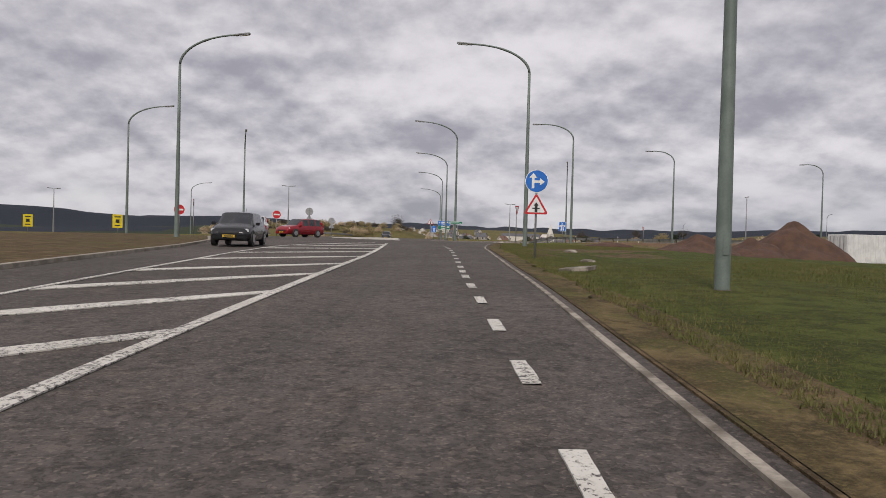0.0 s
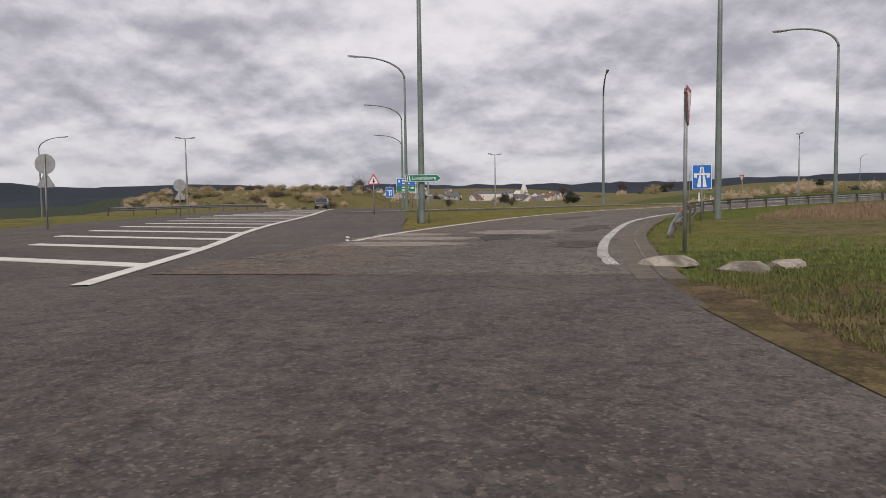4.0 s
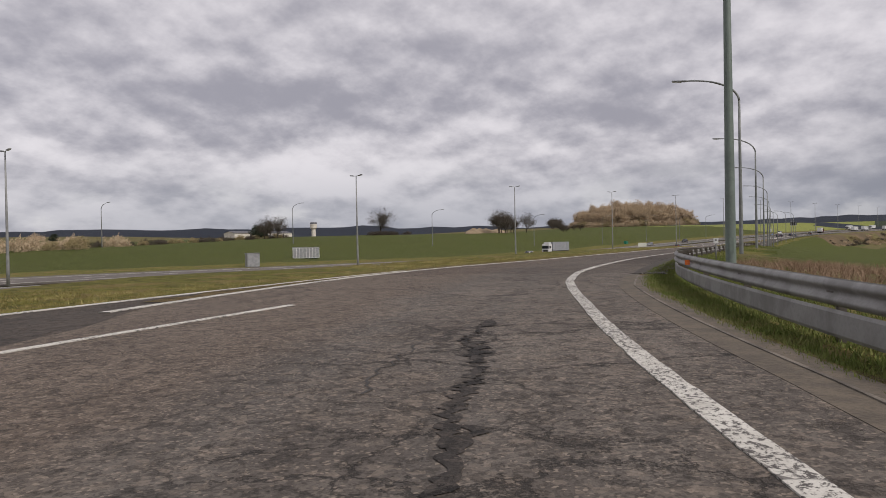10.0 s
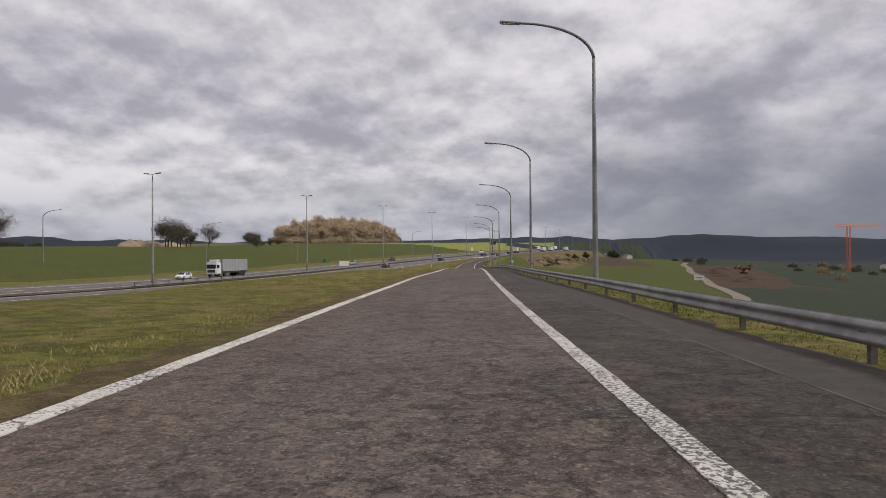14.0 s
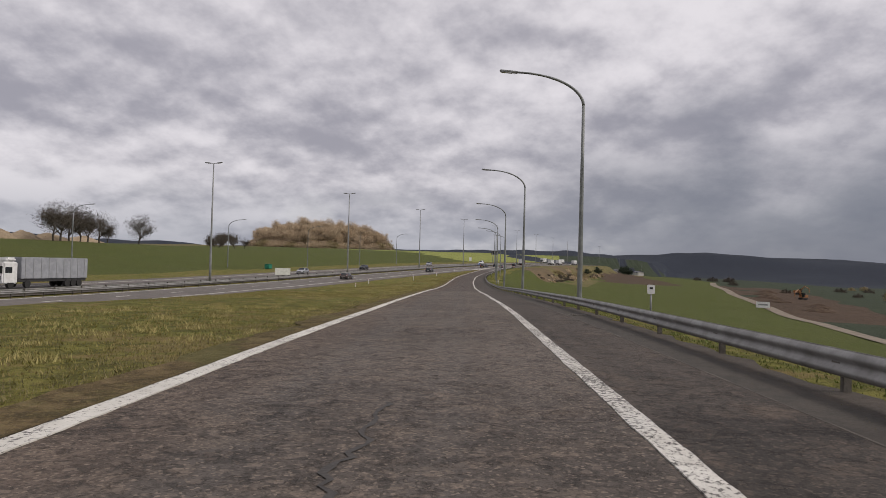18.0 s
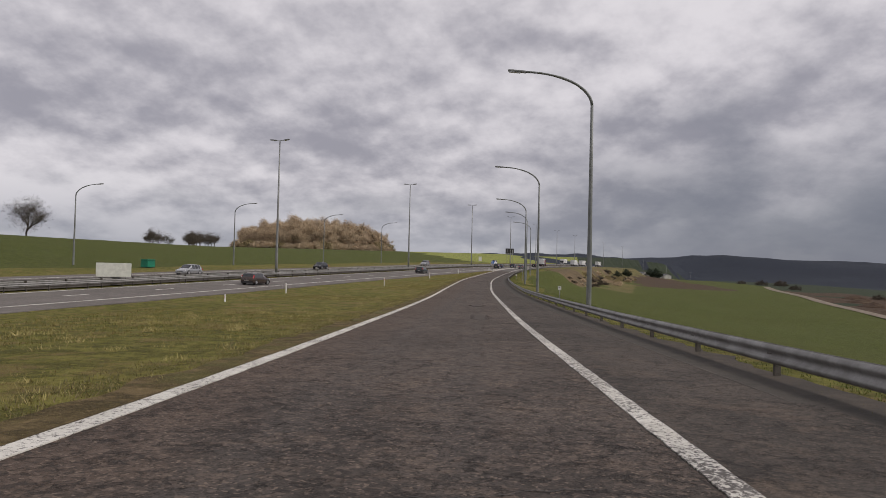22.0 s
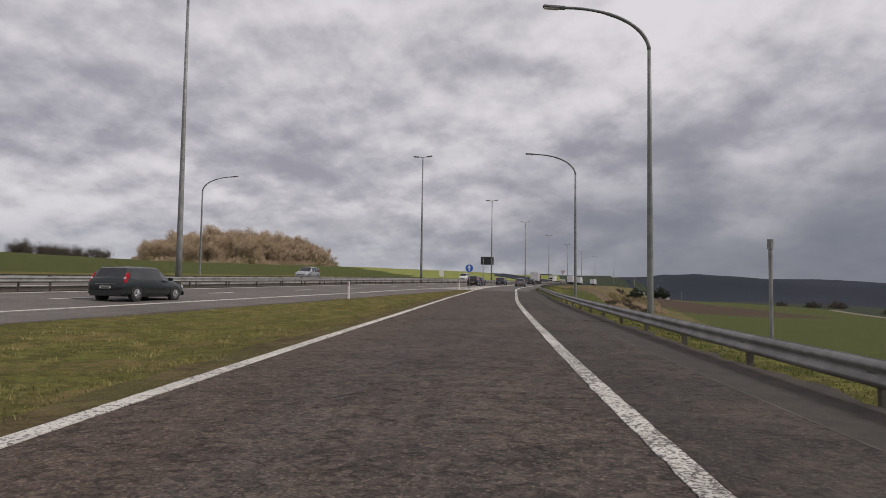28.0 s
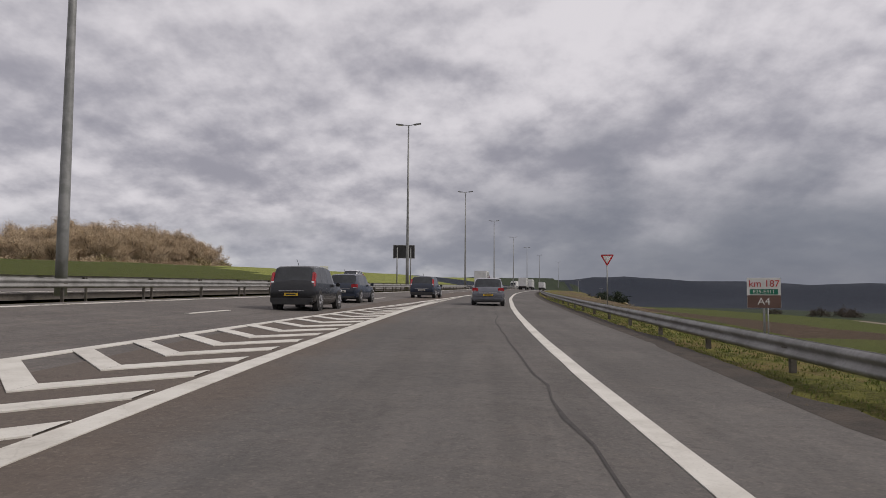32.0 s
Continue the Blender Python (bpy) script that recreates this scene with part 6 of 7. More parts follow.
def bare_tree(seed, tall, wide, twigs, density, label, low=0.25, brush=False, fill=0):
    rng = np.random.default_rng(seed)
    ob = root("tree", Matrix(), label, "tree")
    bm = bmesh.new()
    tips = []

    def grow(p, way, length, r, level):
        q = p + way * length * 0.5 + Vector(rng.normal(0, 0.04 * length, 3))
        e = p + way * length + Vector(rng.normal(0, 0.06 * length, 3))
        tube(bm, [p, q, e], [r, r * 0.82, r * 0.62], 5 if level < 2 else 4, False)
        if level >= 3:
            tips.append(tuple(e))
            tips.append(tuple(q))
        if level >= 4:
            return
        for k in range(4 if level == 0 else 3):
            a = rng.uniform(0, 2 * math.pi)
            lean = rng.uniform(0.35, 0.85) * (wide / tall * 1.6)
            side = Vector((math.cos(a), math.sin(a), 0))
            w = (way + side * lean + Vector((0, 0, 0.12))).normalized()
            grow(e if k < 2 else q, w, length * rng.uniform(0.58, 0.8), r * 0.58, level + 1)

    grow(Vector((0, 0, -0.2)), Vector((0.03, 0.02, 1)).normalized(), tall * low + 0.2, tall * 0.020, 0)
    part("trunk", bm, BARK, ob)
    t = np.array(tips)
    if brush:
        k = rng.normal(0, 1, (260, 3))
        k[:, :2] *= tall * 0.11
        k[:, 2] = rng.uniform(0.03, 0.5, 260) * tall
        t = np.vstack([t, k])
    if fill:
        k = rng.normal(0, 1, (fill, 3))
        k /= np.linalg.norm(k, axis=1)[:, None] / rng.uniform(0.3, 1.0, (fill, 1)) ** 0.5
        t = np.vstack([t, k * (wide * 0.40, wide * 0.40, tall * (0.34 if brush else 0.27)) + (0, 0, tall * (0.52 if brush else 0.38))])
    v, f = slivers(rng, t, tall * (0.052 if brush else 0.07), tall * (0.0030 if brush else 0.0021), density, 0.0, tall * 0.036)
    mesh_object("crown", v, f, twigs, ob)
    return ob


def plant(ob, x, y, scale=1.0, turn=0.0, first=False, wide=1.0, sink=0.0):
    m = Matrix.Translation((x, y, height(x, y) - sink)) @ Matrix.Rotation(turn, 4, "Z") @ Matrix.Diagonal((scale * wide, scale * wide, scale, 1))
    if first:
        ob.matrix_world = m
        return ob
    made = copy_thing(ob, m)
    made.matrix_basis = m
    return made


rng = np.random.default_rng(4)
models = [bare_tree(20 + k, 22, 15, TWIG, 11000, "bare tan-twigged tree of a round wood", 0.34, True, 170) for k in range(4)]
# the round wood on the hill: packed on a slanted oval
spots = []
mid = np.array((918, 378.0))
ax = np.array((97, -110.0)) / 2 * 1.0
bx = np.array((110, 97.0)) / 2 * 0.75
for k in range(170):
    a, r = k * 2.39996, math.sqrt((k + 0.5) / 170)
    spots.append((mid + ax * r * math.cos(a) + bx * r * math.sin(a) + rng.normal(0, 2.0, 2), r))
for k, ((x, y), r) in enumerate(spots):
    s = (1.36 - 0.62 * r ** 3) * rng.uniform(0.95, 1.05)
    made = plant(models[k % 4], x, y, s, rng.uniform(0, 6.28), k < 4)
    tagged(made, "bare tan-twigged tree in a dense round wood", "tree", "round wood")
dark = [bare_tree(40 + k, 11, 9.5, TWIG_DARK, 3600, "bare dark field tree", 0.2, False, 150) for k in range(3)]
field_trees = [(337.4, 334.3, 1.15), (349, 272, 0.9), (356, 275, 1.0), (364, 278, 0.9), (372, 280, 0.95), (380, 283, 0.85), (389, 285, 0.9), (426, 293, 1.0), (398, 288, 0.6), (243, 318, 0.8), (249, 320, 0.75), (238, 316, 0.7), (500, 300, 0.5), (512, 306, 0.62), (520, 308, 0.55), (530, 310, 0.5), (566, 318, 0.55), (590, 322, 0.6), (640, 360, 0.7), (652, 366, 0.9), (664, 372, 0.85), (690, 384, 0.9), (700, 390, 0.8), (716, 398, 0.9), (728, 404, 1.0), (740, 410, 0.9), (756, 418, 1.1), (770, 424, 1.0), (786, 430, 1.1), (800, 436, 1.0), (815, 440, 1.2), (830, 442, 1.1), (842, 445, 1.2), (60, 480, 0.8), (100, 520, 1.0), (-30, 460, 0.9), (20, 430, 0.7), (150, 560, 0.9), (200, 600, 1.0)]
for k, (x, y, s) in enumerate(field_trees):
    made = plant(dark[k % 3], x, y, s * (1.75 if k == 0 else 1.6 if k < 18 else 1.45), rng.uniform(0, 6.28), k < 3)
    tagged(made, "bare dark-branched field tree", "tree", "field trees")


def bush(seed, r, h, mat, n, label):
    q = np.random.default_rng(seed)
    ob = root("bush", Matrix(), label, "bush")
    p = q.normal(0, 1, (60, 3))
    p /= np.linalg.norm(p, axis=1)[:, None]
    p *= q.uniform(0.45, 0.95, (60, 1))
    p = np.abs(p * (1, 1, 1)) * np.sign(p * (1, 1, 1))
    p[:, 2] = np.abs(p[:, 2])
    c = p * (r, r, h)
    v, f = slivers(q, c, h * 0.28, h * 0.03, n, 0.0, r * 0.1)
    mesh_object("crown", v, f, mat, ob)
    bm = bmesh.new()
    for k in range(6):
        tube(bm, [(0, 0, -0.1), tuple(c[k] * 0.6)], [r * 0.04, r * 0.015], 4, False)
    part("stems", bm, BARK, ob)
    return ob


bushes = [bush(60, 2.6, 2.6, SCRUB, 900, "leafless brown bush of tangled stems"), bush(61, 3.2, 2.4, TWIG_DARK, 900, "leafless dark bush of tangled stems"), bush(62, 2.2, 3.4, PINE, 900, "dense dark evergreen bush on grass"), bush(63, 2.8, 2.2, TWIG, 900, "leafless tan bush of tangled stems")]
spots = []
for k in range(190):     # scrub hillside behind the town road
    spots.append((rng.uniform(-125, -8), rng.uniform(345, 450), rng.choice((0, 0, 3, 3, 1)), rng.uniform(0.6, 1.3)))
for k in range(30):      # tan thicket beyond the far slip road
    u = rng.uniform(0, 1)
    spots.append((70 + 90 * u + rng.normal(0, 4), 300 + 30 * (1 - u) + rng.normal(0, 6), rng.choice((0, 3, 3)), rng.uniform(0.9, 1.7)))
for k in range(26):      # hedge line on the crest
    u = k / 26
    spots.append((150 + 110 * u, 302 + 22 * u + rng.normal(0, 2), rng.choice((1, 1, 0)), rng.uniform(0.5, 0.9)))
for k in range(10):
    spots.append((328 + 2.4 * k + rng.normal(0, 1), 331 + rng.normal(0, 2), 1, rng.uniform(0.7, 1.1)))
for k in range(46):      # scrub on the bank ahead of the merge
    u = rng.uniform(0.28, 1)
    spots.append((520 + 190 * u, 142 - 30 * u - rng.uniform(0, 16), rng.choice((0, 1, 0, 3)), rng.uniform(0.5, 1.0)))
for k in range(44):      # brown brush where the bank begins
    u = rng.uniform(0, 0.55)
    spots.append((512 + 190 * u, 141 - 30 * u - rng.uniform(0, 9), rng.choice((0, 1, 1, 3)), rng.uniform(0.3, 0.62)))
for k in range(54):      # low brush at the rim of the round wood
    a = 6.283 * k / 54
    x, y = mid + ax * 1.02 * math.cos(a) + bx * 1.02 * math.sin(a)
    spots.append((x, y, rng.choice((0, 3, 3)), rng.uniform(2.2, 3.4)))
for k in range(70):      # hedges in the valley
    spots.append((rng.uniform(250, 800), rng.uniform(-220, 20), rng.choice((1, 1, 0)), rng.uniform(0.8, 1.8)))
for k in range(26):      # gardens of the village
    spots.append((rng.uniform(-20, 280), rng.uniform(430, 900), rng.choice((2, 0, 3, 2)), rng.uniform(1.0, 2.2)))
seen = set()
joined = {}
for n, (x, y, kind, s) in enumerate(spots):
    if (n < 190 or -230 < y < 30) and n % 3 or 190 <= n < 220:
        joined.setdefault(kind, []).append((x, y, s))
        continue
    made = plant(bushes[kind], x, y, s, rng.uniform(0, 6.28), kind not in seen, 1.0, 0.1)
    seen.add(kind)
    tagged(made, "leafless tangled bush on rough grass", "bush", "hedges and scrub")
for kind, places in joined.items():
    crown = next(c for c in bushes[kind].children if c.name.startswith("crown"))
    base = np.array([v.co[:] for v in crown.data.vertices])
    v = np.vstack([base * s + (x, y, height(x, y) - 0.1) for x, y, s in places])
    ob = mesh_object("scrub", v, [(3 * k, 3 * k + 1, 3 * k + 2) for k in range(len(v) // 3)], crown.data.materials[0])
    tagged(ob, "tangled leafless scrub on distant slopes", "scrub", "", "stuff")
# dark evergreen clumps far along the road
for x, y, s in [(430, 520, 3.0), (438, 524, 2.6), (760, 96, 1.6), (690, 108, 1.3), (880, 60, 2.4), (905, 62, 2.0)]:
    tagged(plant(bushes[2], x, y, s, 0.4), "dense dark evergreen clump on grass", "bush", "hedges and scrub")


# ---- village ----
WALLS = [material("white_render", (0.66, 0.63, 0.57), (0.56, 0.53, 0.47), 2.0, 0.85, grain=0.1), material("cream_render", (0.56, 0.48, 0.36), (0.48, 0.41, 0.31), 2.0, 0.85, grain=0.1), material("grey_render", (0.42, 0.40, 0.37), (0.36, 0.34, 0.31), 2.0, 0.85, grain=0.1)]
ROOFS = [material("grey_slates", (0.12, 0.12, 0.13), (0.09, 0.09, 0.10), 1.0, 0.7, grain=0.3, speck=6), material("brown_tiles", (0.18, 0.105, 0.075), (0.14, 0.08, 0.06), 1.0, 0.8, grain=0.3, speck=6)]


def build_house(m, w, d, wall_h, roof_h, wall, roof):
    ob = root("house", m, "pale rendered house with a pitched roof", "house", "village houses")
    bm = bmesh.new()
    outline = [(-w / 2, -3), (w / 2, -3), (w / 2, wall_h), (0, wall_h + roof_h), (-w / 2, wall_h)]
    plate(bm, outline, d, -d / 2)
    part("wall", bm, wall, ob)
    for side in (-1, 1):
        v = [(side * (w / 2 + 0.4), -d / 2 - 0.3, wall_h - 0.25), (0, -d / 2 - 0.3, wall_h + roof_h + 0.12), (0, d / 2 + 0.3, wall_h + roof_h + 0.12), (side * (w / 2 + 0.4), d / 2 + 0.3, wall_h - 0.25)]
        v += [(x, y, z + 0.18) for x, y, z in v]
        mesh_object("roof", v, [(0, 1, 2, 3), (7, 6, 5, 4), (0, 4, 5, 1), (1, 5, 6, 2), (2, 6, 7, 3), (3, 7, 4, 0)], roof, ob)
    bm = bmesh.new()
    box(bm, -w * 0.2 - 0.35, -w * 0.2 + 0.35, -0.4, 0.4, wall_h + roof_h * 0.4, wall_h + roof_h + 1.0)
    part("chimney", bm, ROOFS[1], ob)
    for z in ([1.4] if wall_h < 4 else [1.4, 4.2]):
        for x in (-w * 0.28, w * 0.28):
            bm = bmesh.new()
            box(bm, x - 0.55, x + 0.55, -d / 2 - 0.05, -d / 2 + 0.02, z - 0.65, z + 0.65)
            part("window", bm, GLASS_DARK, ob)
        for y in (-d * 0.25, d * 0.25):
            for side in (-1, 1):
                bm = bmesh.new()
                box(bm, side * w / 2 - 0.04, side * w / 2 + 0.04, y - 0.55, y + 0.55, z - 0.65, z + 0.65)
                part("window", bm, GLASS_DARK, ob)
    return ob


for k in range(76):
    az, r = radians(rng.uniform(77, 94)), rng.uniform(600, 1100)
    x, y = 2 + r * math.cos(az), 60 + r * math.sin(az)
    build_house(stand(x, y, rng.uniform(0, 180)), rng.uniform(7, 10), rng.uniform(8, 14), rng.choice((3.0, 5.0, 5.4)), rng.uniform(2.5, 4.0), WALLS[rng.choice((0, 0, 0, 1, 2))], ROOFS[rng.choice((0, 0, 1))])
# long pale hall and church
build_house(stand(96, 900, 80), 12, 46, 8, 3, WALLS[0], ROOFS[0])
ob = root("church", stand(163, 1098, 20), "white church with a tall pointed spire", "church")
bm = bmesh.new()
box(bm, -4, 4, -4, 4, -3, 12, 0.1)
part("tower", bm, WALLS[0], ob)
bm = bmesh.new()
tube(bm, [(0, 0, 12), (0, 0, 27)], [5.2, 0.1], 8)
part("spire", bm, WALLS[0], ob, "pale pointed spire")
bm = bmesh.new()
plate(bm, [(-6, -3), (6, -3), (6, 7), (0, 12), (-6, 7)], 22, 4)
part("nave", bm, WALLS[0], ob)
ob = root("water_tower", stand(852, 842), "white water tower with a dark cap", "tower")
bm = bmesh.new()
tube(bm, [(0, 0, -2), (0, 0, 14), (0, 0, 16), (0, 0, 22)], [3.2, 3.0, 5.0, 5.2], 20)
part("shaft", bm, WALLS[0], ob)
bm = bmesh.new()
tube(bm, [(0, 0, 22), (0, 0, 24.5)], [5.3, 4.8], 20)
part("cap", bm, ROOFS[0], ob)
# low sheds far ahead and in the valley
for x, y, w, d, t in [(960, 62, 6, 26, 95), (1040, 30, 7, 30, 95), (760, -160, 10, 40, 60), (840, -210, 10, 40, 80), (980, -330, 12, 60, 80), (1100, -500, 12, 60, 75), (640, -420, 10, 30, 40), (470, 560, 14, 60, 85)]:
    made = build_house(stand(x, y, t), w, d, 4.5, 1.4, WALLS[0], ROOFS[0])
    tagged(made, "long pale shed with a shallow roof", "shed", "distant sheds")


# ---- building site, container, heaps ----
def heap(x, y, rx, ry, h, seed, label, mat=CLAY):
    n, m = 64, 22
    v, f = [(0, 0, h)], []
    for j in range(1, m + 1):
        for k in range(n):
            a = 2 * math.pi * k / n
            u = j / m
            lump = 1 + 0.28 * noise.noise((math.cos(a) * 1.4, math.sin(a) * 1.4, seed + u * 1.6))
            z = h * (1 - u ** 1.15) * (1 + 0.22 * noise.noise((math.cos(a) * u * 3, math.sin(a) * u * 3, seed + 5)))
            z += h * 0.10 * u * noise.noise((math.cos(a) * u * 9, math.sin(a) * u * 9, seed + 2)) + 0.05 * noise.noise((math.cos(a) * u * 21, math.sin(a) * u * 21, seed))
            v.append((rx * u * lump * math.cos(a), ry * u * lump * math.sin(a), z - (0.3 if j == m else 0)))
    for k in range(n):
        f.append((0, 1 + k, 1 + (k + 1) % n))
    for j in range(m - 1):
        for k in range(n):
            a, b = 1 + j * n + k, 1 + j * n + (k + 1) % n
            f.append((a, a + n, b + n, b))
    ob = mesh_object("soil_mound", v, f, mat, None, smooth=True)
    ob.matrix_world = Matrix.Translation((x, y, height(x, y)))
    return tagged(ob, label, "soil mound", "soil mounds")


heap(19.0, 53.5, 3.2, 3.0, 1.5, 1, "low heap of red-brown soil on grass")
heap(24.0, 55.5, 3.0, 3.0, 1.6, 4, "low heap of red-brown soil on grass")
heap(28.6, 59.0, 4.6, 4.2, 3.2, 8, "tall heap of red-brown soil on grass")
SAND = material("tan_sand_bank", (0.30, 0.23, 0.15), (0.22, 0.165, 0.105), 2.5, 0.95, bump=0.5, grain=0.4, speck=3)
for x, y, w in [(352, 284, 9), (374, 292, 10), (402, 300, 12), (338, 280, 6)]:
    heap(x, y, w, 4, 2.6, x * 0.1, "pale tan bank of sand among trees", SAND)
heap(13.5, 58, 2.0, 1.6, 0.35, 11, "flat spread of brown soil on grass")
ob = root("shipping_container", stand(37.2, 63.0, 12), "white corrugated shipping container on grass", "container")
bm = bmesh.new()
pts = []
for k in range(24):
    x = -3.0 + k * 0.25
    pts += [(x, -1.2), (x + 0.07, -1.17), (x + 0.125, -1.17), (x + 0.19, -1.2)]
v = [(x, y, z) for z in (0.15, 2.5) for x, y in pts]
m = len(pts)
mesh_object("side_panel", v, [(k, k + 1, m + k + 1, m + k) for k in range(m - 1)], WHITE_PAINT, ob)
bm.free()
bm = bmesh.new()
box(bm, -3.0, 3.0, -1.16, 1.2, 0.1, 2.58, 0.03)
part("box_body", bm, WHITE_PAINT, ob)
for x0, x1 in ((-1.14, -0.02), (0.02, 1.14)):
    bm = bmesh.new()
    box(bm, -3.06, -3.0, x0, x1, 0.18, 2.5, 0.01)
    door = part("door", bm, WHITE_PAINT, ob)
    bm = bmesh.new()
    for q in (0.3, 0.7):
        tube(bm, [(-3.09, x0 + (x1 - x0) * q, 0.25), (-3.09, x0 + (x1 - x0) * q, 2.45)], 0.025, 6)
    part("lock_rod", bm, STEEL, door)
# yellow works boards
for x, y in [(-63.4, 109.3), (-45.9, 100.9)]:
    ob = root("works_board", facing(x, y, (0, 0)), "yellow works board with black bars on a post", "road sign")
    sign_post(ob, 2.6)
    face(ob, "panel", rounded(1.3, 1.9, 0.05, 0, 1.9), YELLOW, 0.0, 0.02)
    text_bars(ob, [(-0.4, 0.4, 2.5, 0.16), (-0.25, 0.25, 1.9, 0.5), (-0.35, 0.35, 1.3, 0.16)], BLACK, -0.006)
# site board and diggers in the valley
ob = root("site_board", facing(427, 62.8, (250, 140)), "white site board on two posts", "board")
for x in (-1.6, 1.6):
    sign_post(ob, 2.6, 0.06, x=x)
face(ob, "panel", rounded(4.4, 2.0, 0.05, 0, 1.7), WHITE, 0.0, 0.04)
text_bars(ob, [(-1.5, 1.5, 1.75, 0.5)], GREY, -0.008)


DULL_ORANGE = material("dusty_orange_paint", (0.30, 0.13, 0.04), (0.21, 0.10, 0.045), 0.6, 0.6, grain=0.3, speck=6)


def digger(m):
    ob = root("excavator", m, "orange tracked excavator on bare soil", "excavator")
    for side in (-1, 1):
        bm = bmesh.new()
        box(bm, side * 1.2 - 0.3, side * 1.2 + 0.3, -1.8, 1.8, 0, 0.9, 0.3)
        part("track", bm, TRIM, ob)
    bm = bmesh.new()
    box(bm, -1.3, 1.3, -2.0, 1.2, 1.0, 2.2, 0.1)
    part("house_body", bm, DULL_ORANGE, ob)
    bm = bmesh.new()
    box(bm, -1.3, -0.3, 0.2, 1.4, 1.2, 3.0, 0.1)
    part("cab", bm, GLASS_DARK, ob)
    bm = bmesh.new()
    tube(bm, [(0.2, 1.0, 1.8), (0.2, 3.4, 4.4), (0.2, 5.8, 3.2), (0.2, 6.0, 1.4)], [0.3, 0.28, 0.2, 0.2], 6)
    part("boom", bm, DULL_ORANGE, ob)
    return ob


digger(stand(505, 24, 40))
digger(stand(560, 8, 130))
for x, y, h, sd in [(430, 44, 1.4, 2), (452, 36, 1.6, 3), (480, 42, 1.3, 6), (508, 38, 1.6, 7), (535, 32, 1.4, 9), (565, 22, 1.5, 12)]:
    heap(x, y, 7, 5, h, sd, "brown heap of dug soil in the valley", SOIL)
ob = root("tower_crane", stand(606, -68), "orange lattice tower crane", "crane")
bm = bmesh.new()
for sx in (-0.9, 0.9):
    for sy in (-0.9, 0.9):
        tube(bm, [(sx, sy, -1), (sx, sy, 30)], 0.16, 5)
for k in range(15):
    z = k * 2.0
    tube(bm, [(-0.9, -0.9, z), (0.9, -0.9, z + 2)], 0.09, 4)
    tube(bm, [(0.9, 0.9, z), (-0.9, 0.9, z + 2)], 0.09, 4)
part("mast", bm, ORANGE, ob)
bm = bmesh.new()
for dz in (0.0, 1.2):
    tube(bm, [(-4, 9, 30 + dz), (12, -26, 30 + dz)], 0.14, 5)
for k in range(14):
    u = k / 14
    tube(bm, [(-4 + 16 * u, 9 - 35 * u, 30), (-4 + 16 * (u + 0.05), 9 - 35 * (u + 0.05), 31.2)], 0.08, 4)
part("jib", bm, ORANGE, ob)
s = np.arange(0, TRACK.s[-1], 3.0)
tagged(ribbon("dirt_track", strip(TRACK, s, np.full_like(s, -2.0), np.full_like(s, 2.0), 3), material("pale_gravel", (0.22, 0.18, 0.135), (0.15, 0.12, 0.085), 2.0, 0.95, bump=0.4, grain=0.4, speck=20), 0.12), "pale winding dirt track", "track", "", "structure")

# ---- cabinets and boxes by the motorway ----
for x, y, w, h, t in [(138.4, 217.7, 2.4, 2.6, -30), (174.6, 236.9, 6.5, 2.7, -42)]:
    ob = root("cabinet", stand(x, y, t), "pale roadside service cabinet on grass", "cabinet")
    bm = bmesh.new()
    box(bm, -w / 2, w / 2, -1.0, 1.0, 0, h, 0.05)
    part("body", bm, WHITE if w > 3 else GREY, ob)
    for q in range(int(w / 0.8)):
        bm = bmesh.new()
        x0 = -w / 2 + 0.08 + q * 0.8
        box(bm, x0, x0 + 0.7, -1.03, -1.0, 0.15, h - 0.15, 0.01)
        part("door", bm, GREY, ob)
    bm = bmesh.new()
    box(bm, -w / 2 - 0.08, w / 2 + 0.08, -1.1, 1.1, h, h + 0.1, 0.02)
    part("roof", bm, GREY, ob)
for x, y in [(351, 210)]:
    ob = root("salt_bin", stand(x, y, 0), "green plastic grit bin", "bin")
    bm = bmesh.new()
    box(bm, -1.2, 1.2, -0.6, 0.6, 0, 1.1, 0.1)
    part("body", bm, GREEN, ob)
    bm = bmesh.new()
    box(bm, -1.25, 1.25, -0.65, 0.65, 1.1, 1.3, 0.08)
    part("lid", bm, GREEN, ob)


# ---- drains, slabs, stones ----
def drain(s, off):
    x, y = RAMP.at(S0 + s, off)
    ob = root("drain_grate", Matrix.Translation((0, 0, -0.012)) @ on_road(x, y, heading(RAMP, x, y)), "rusty iron drain grate in the gutter", "drain", "gutter drains")
    bm = bmesh.new()
    box(bm, -0.38, 0.38, -0.46, 0.46, -0.08, 0.02)
    part("frame", bm, RIM, ob)
    # no hole here: a thin black sheet paints the dark between the bars
    bm = bmesh.new()
    box(bm, -0.34, 0.34, -0.42, 0.42, 0.018, 0.024)
    part("pit", bm, BLACK, ob)
    for k in range(9):
        bm = bmesh.new()
        y0 = -0.40 + k * 0.092
        box(bm, -0.34, 0.34, y0, y0 + 0.05, 0.02, 0.04, 0.006)
        part("bar", bm, STEEL_OLD, ob)
    return ob


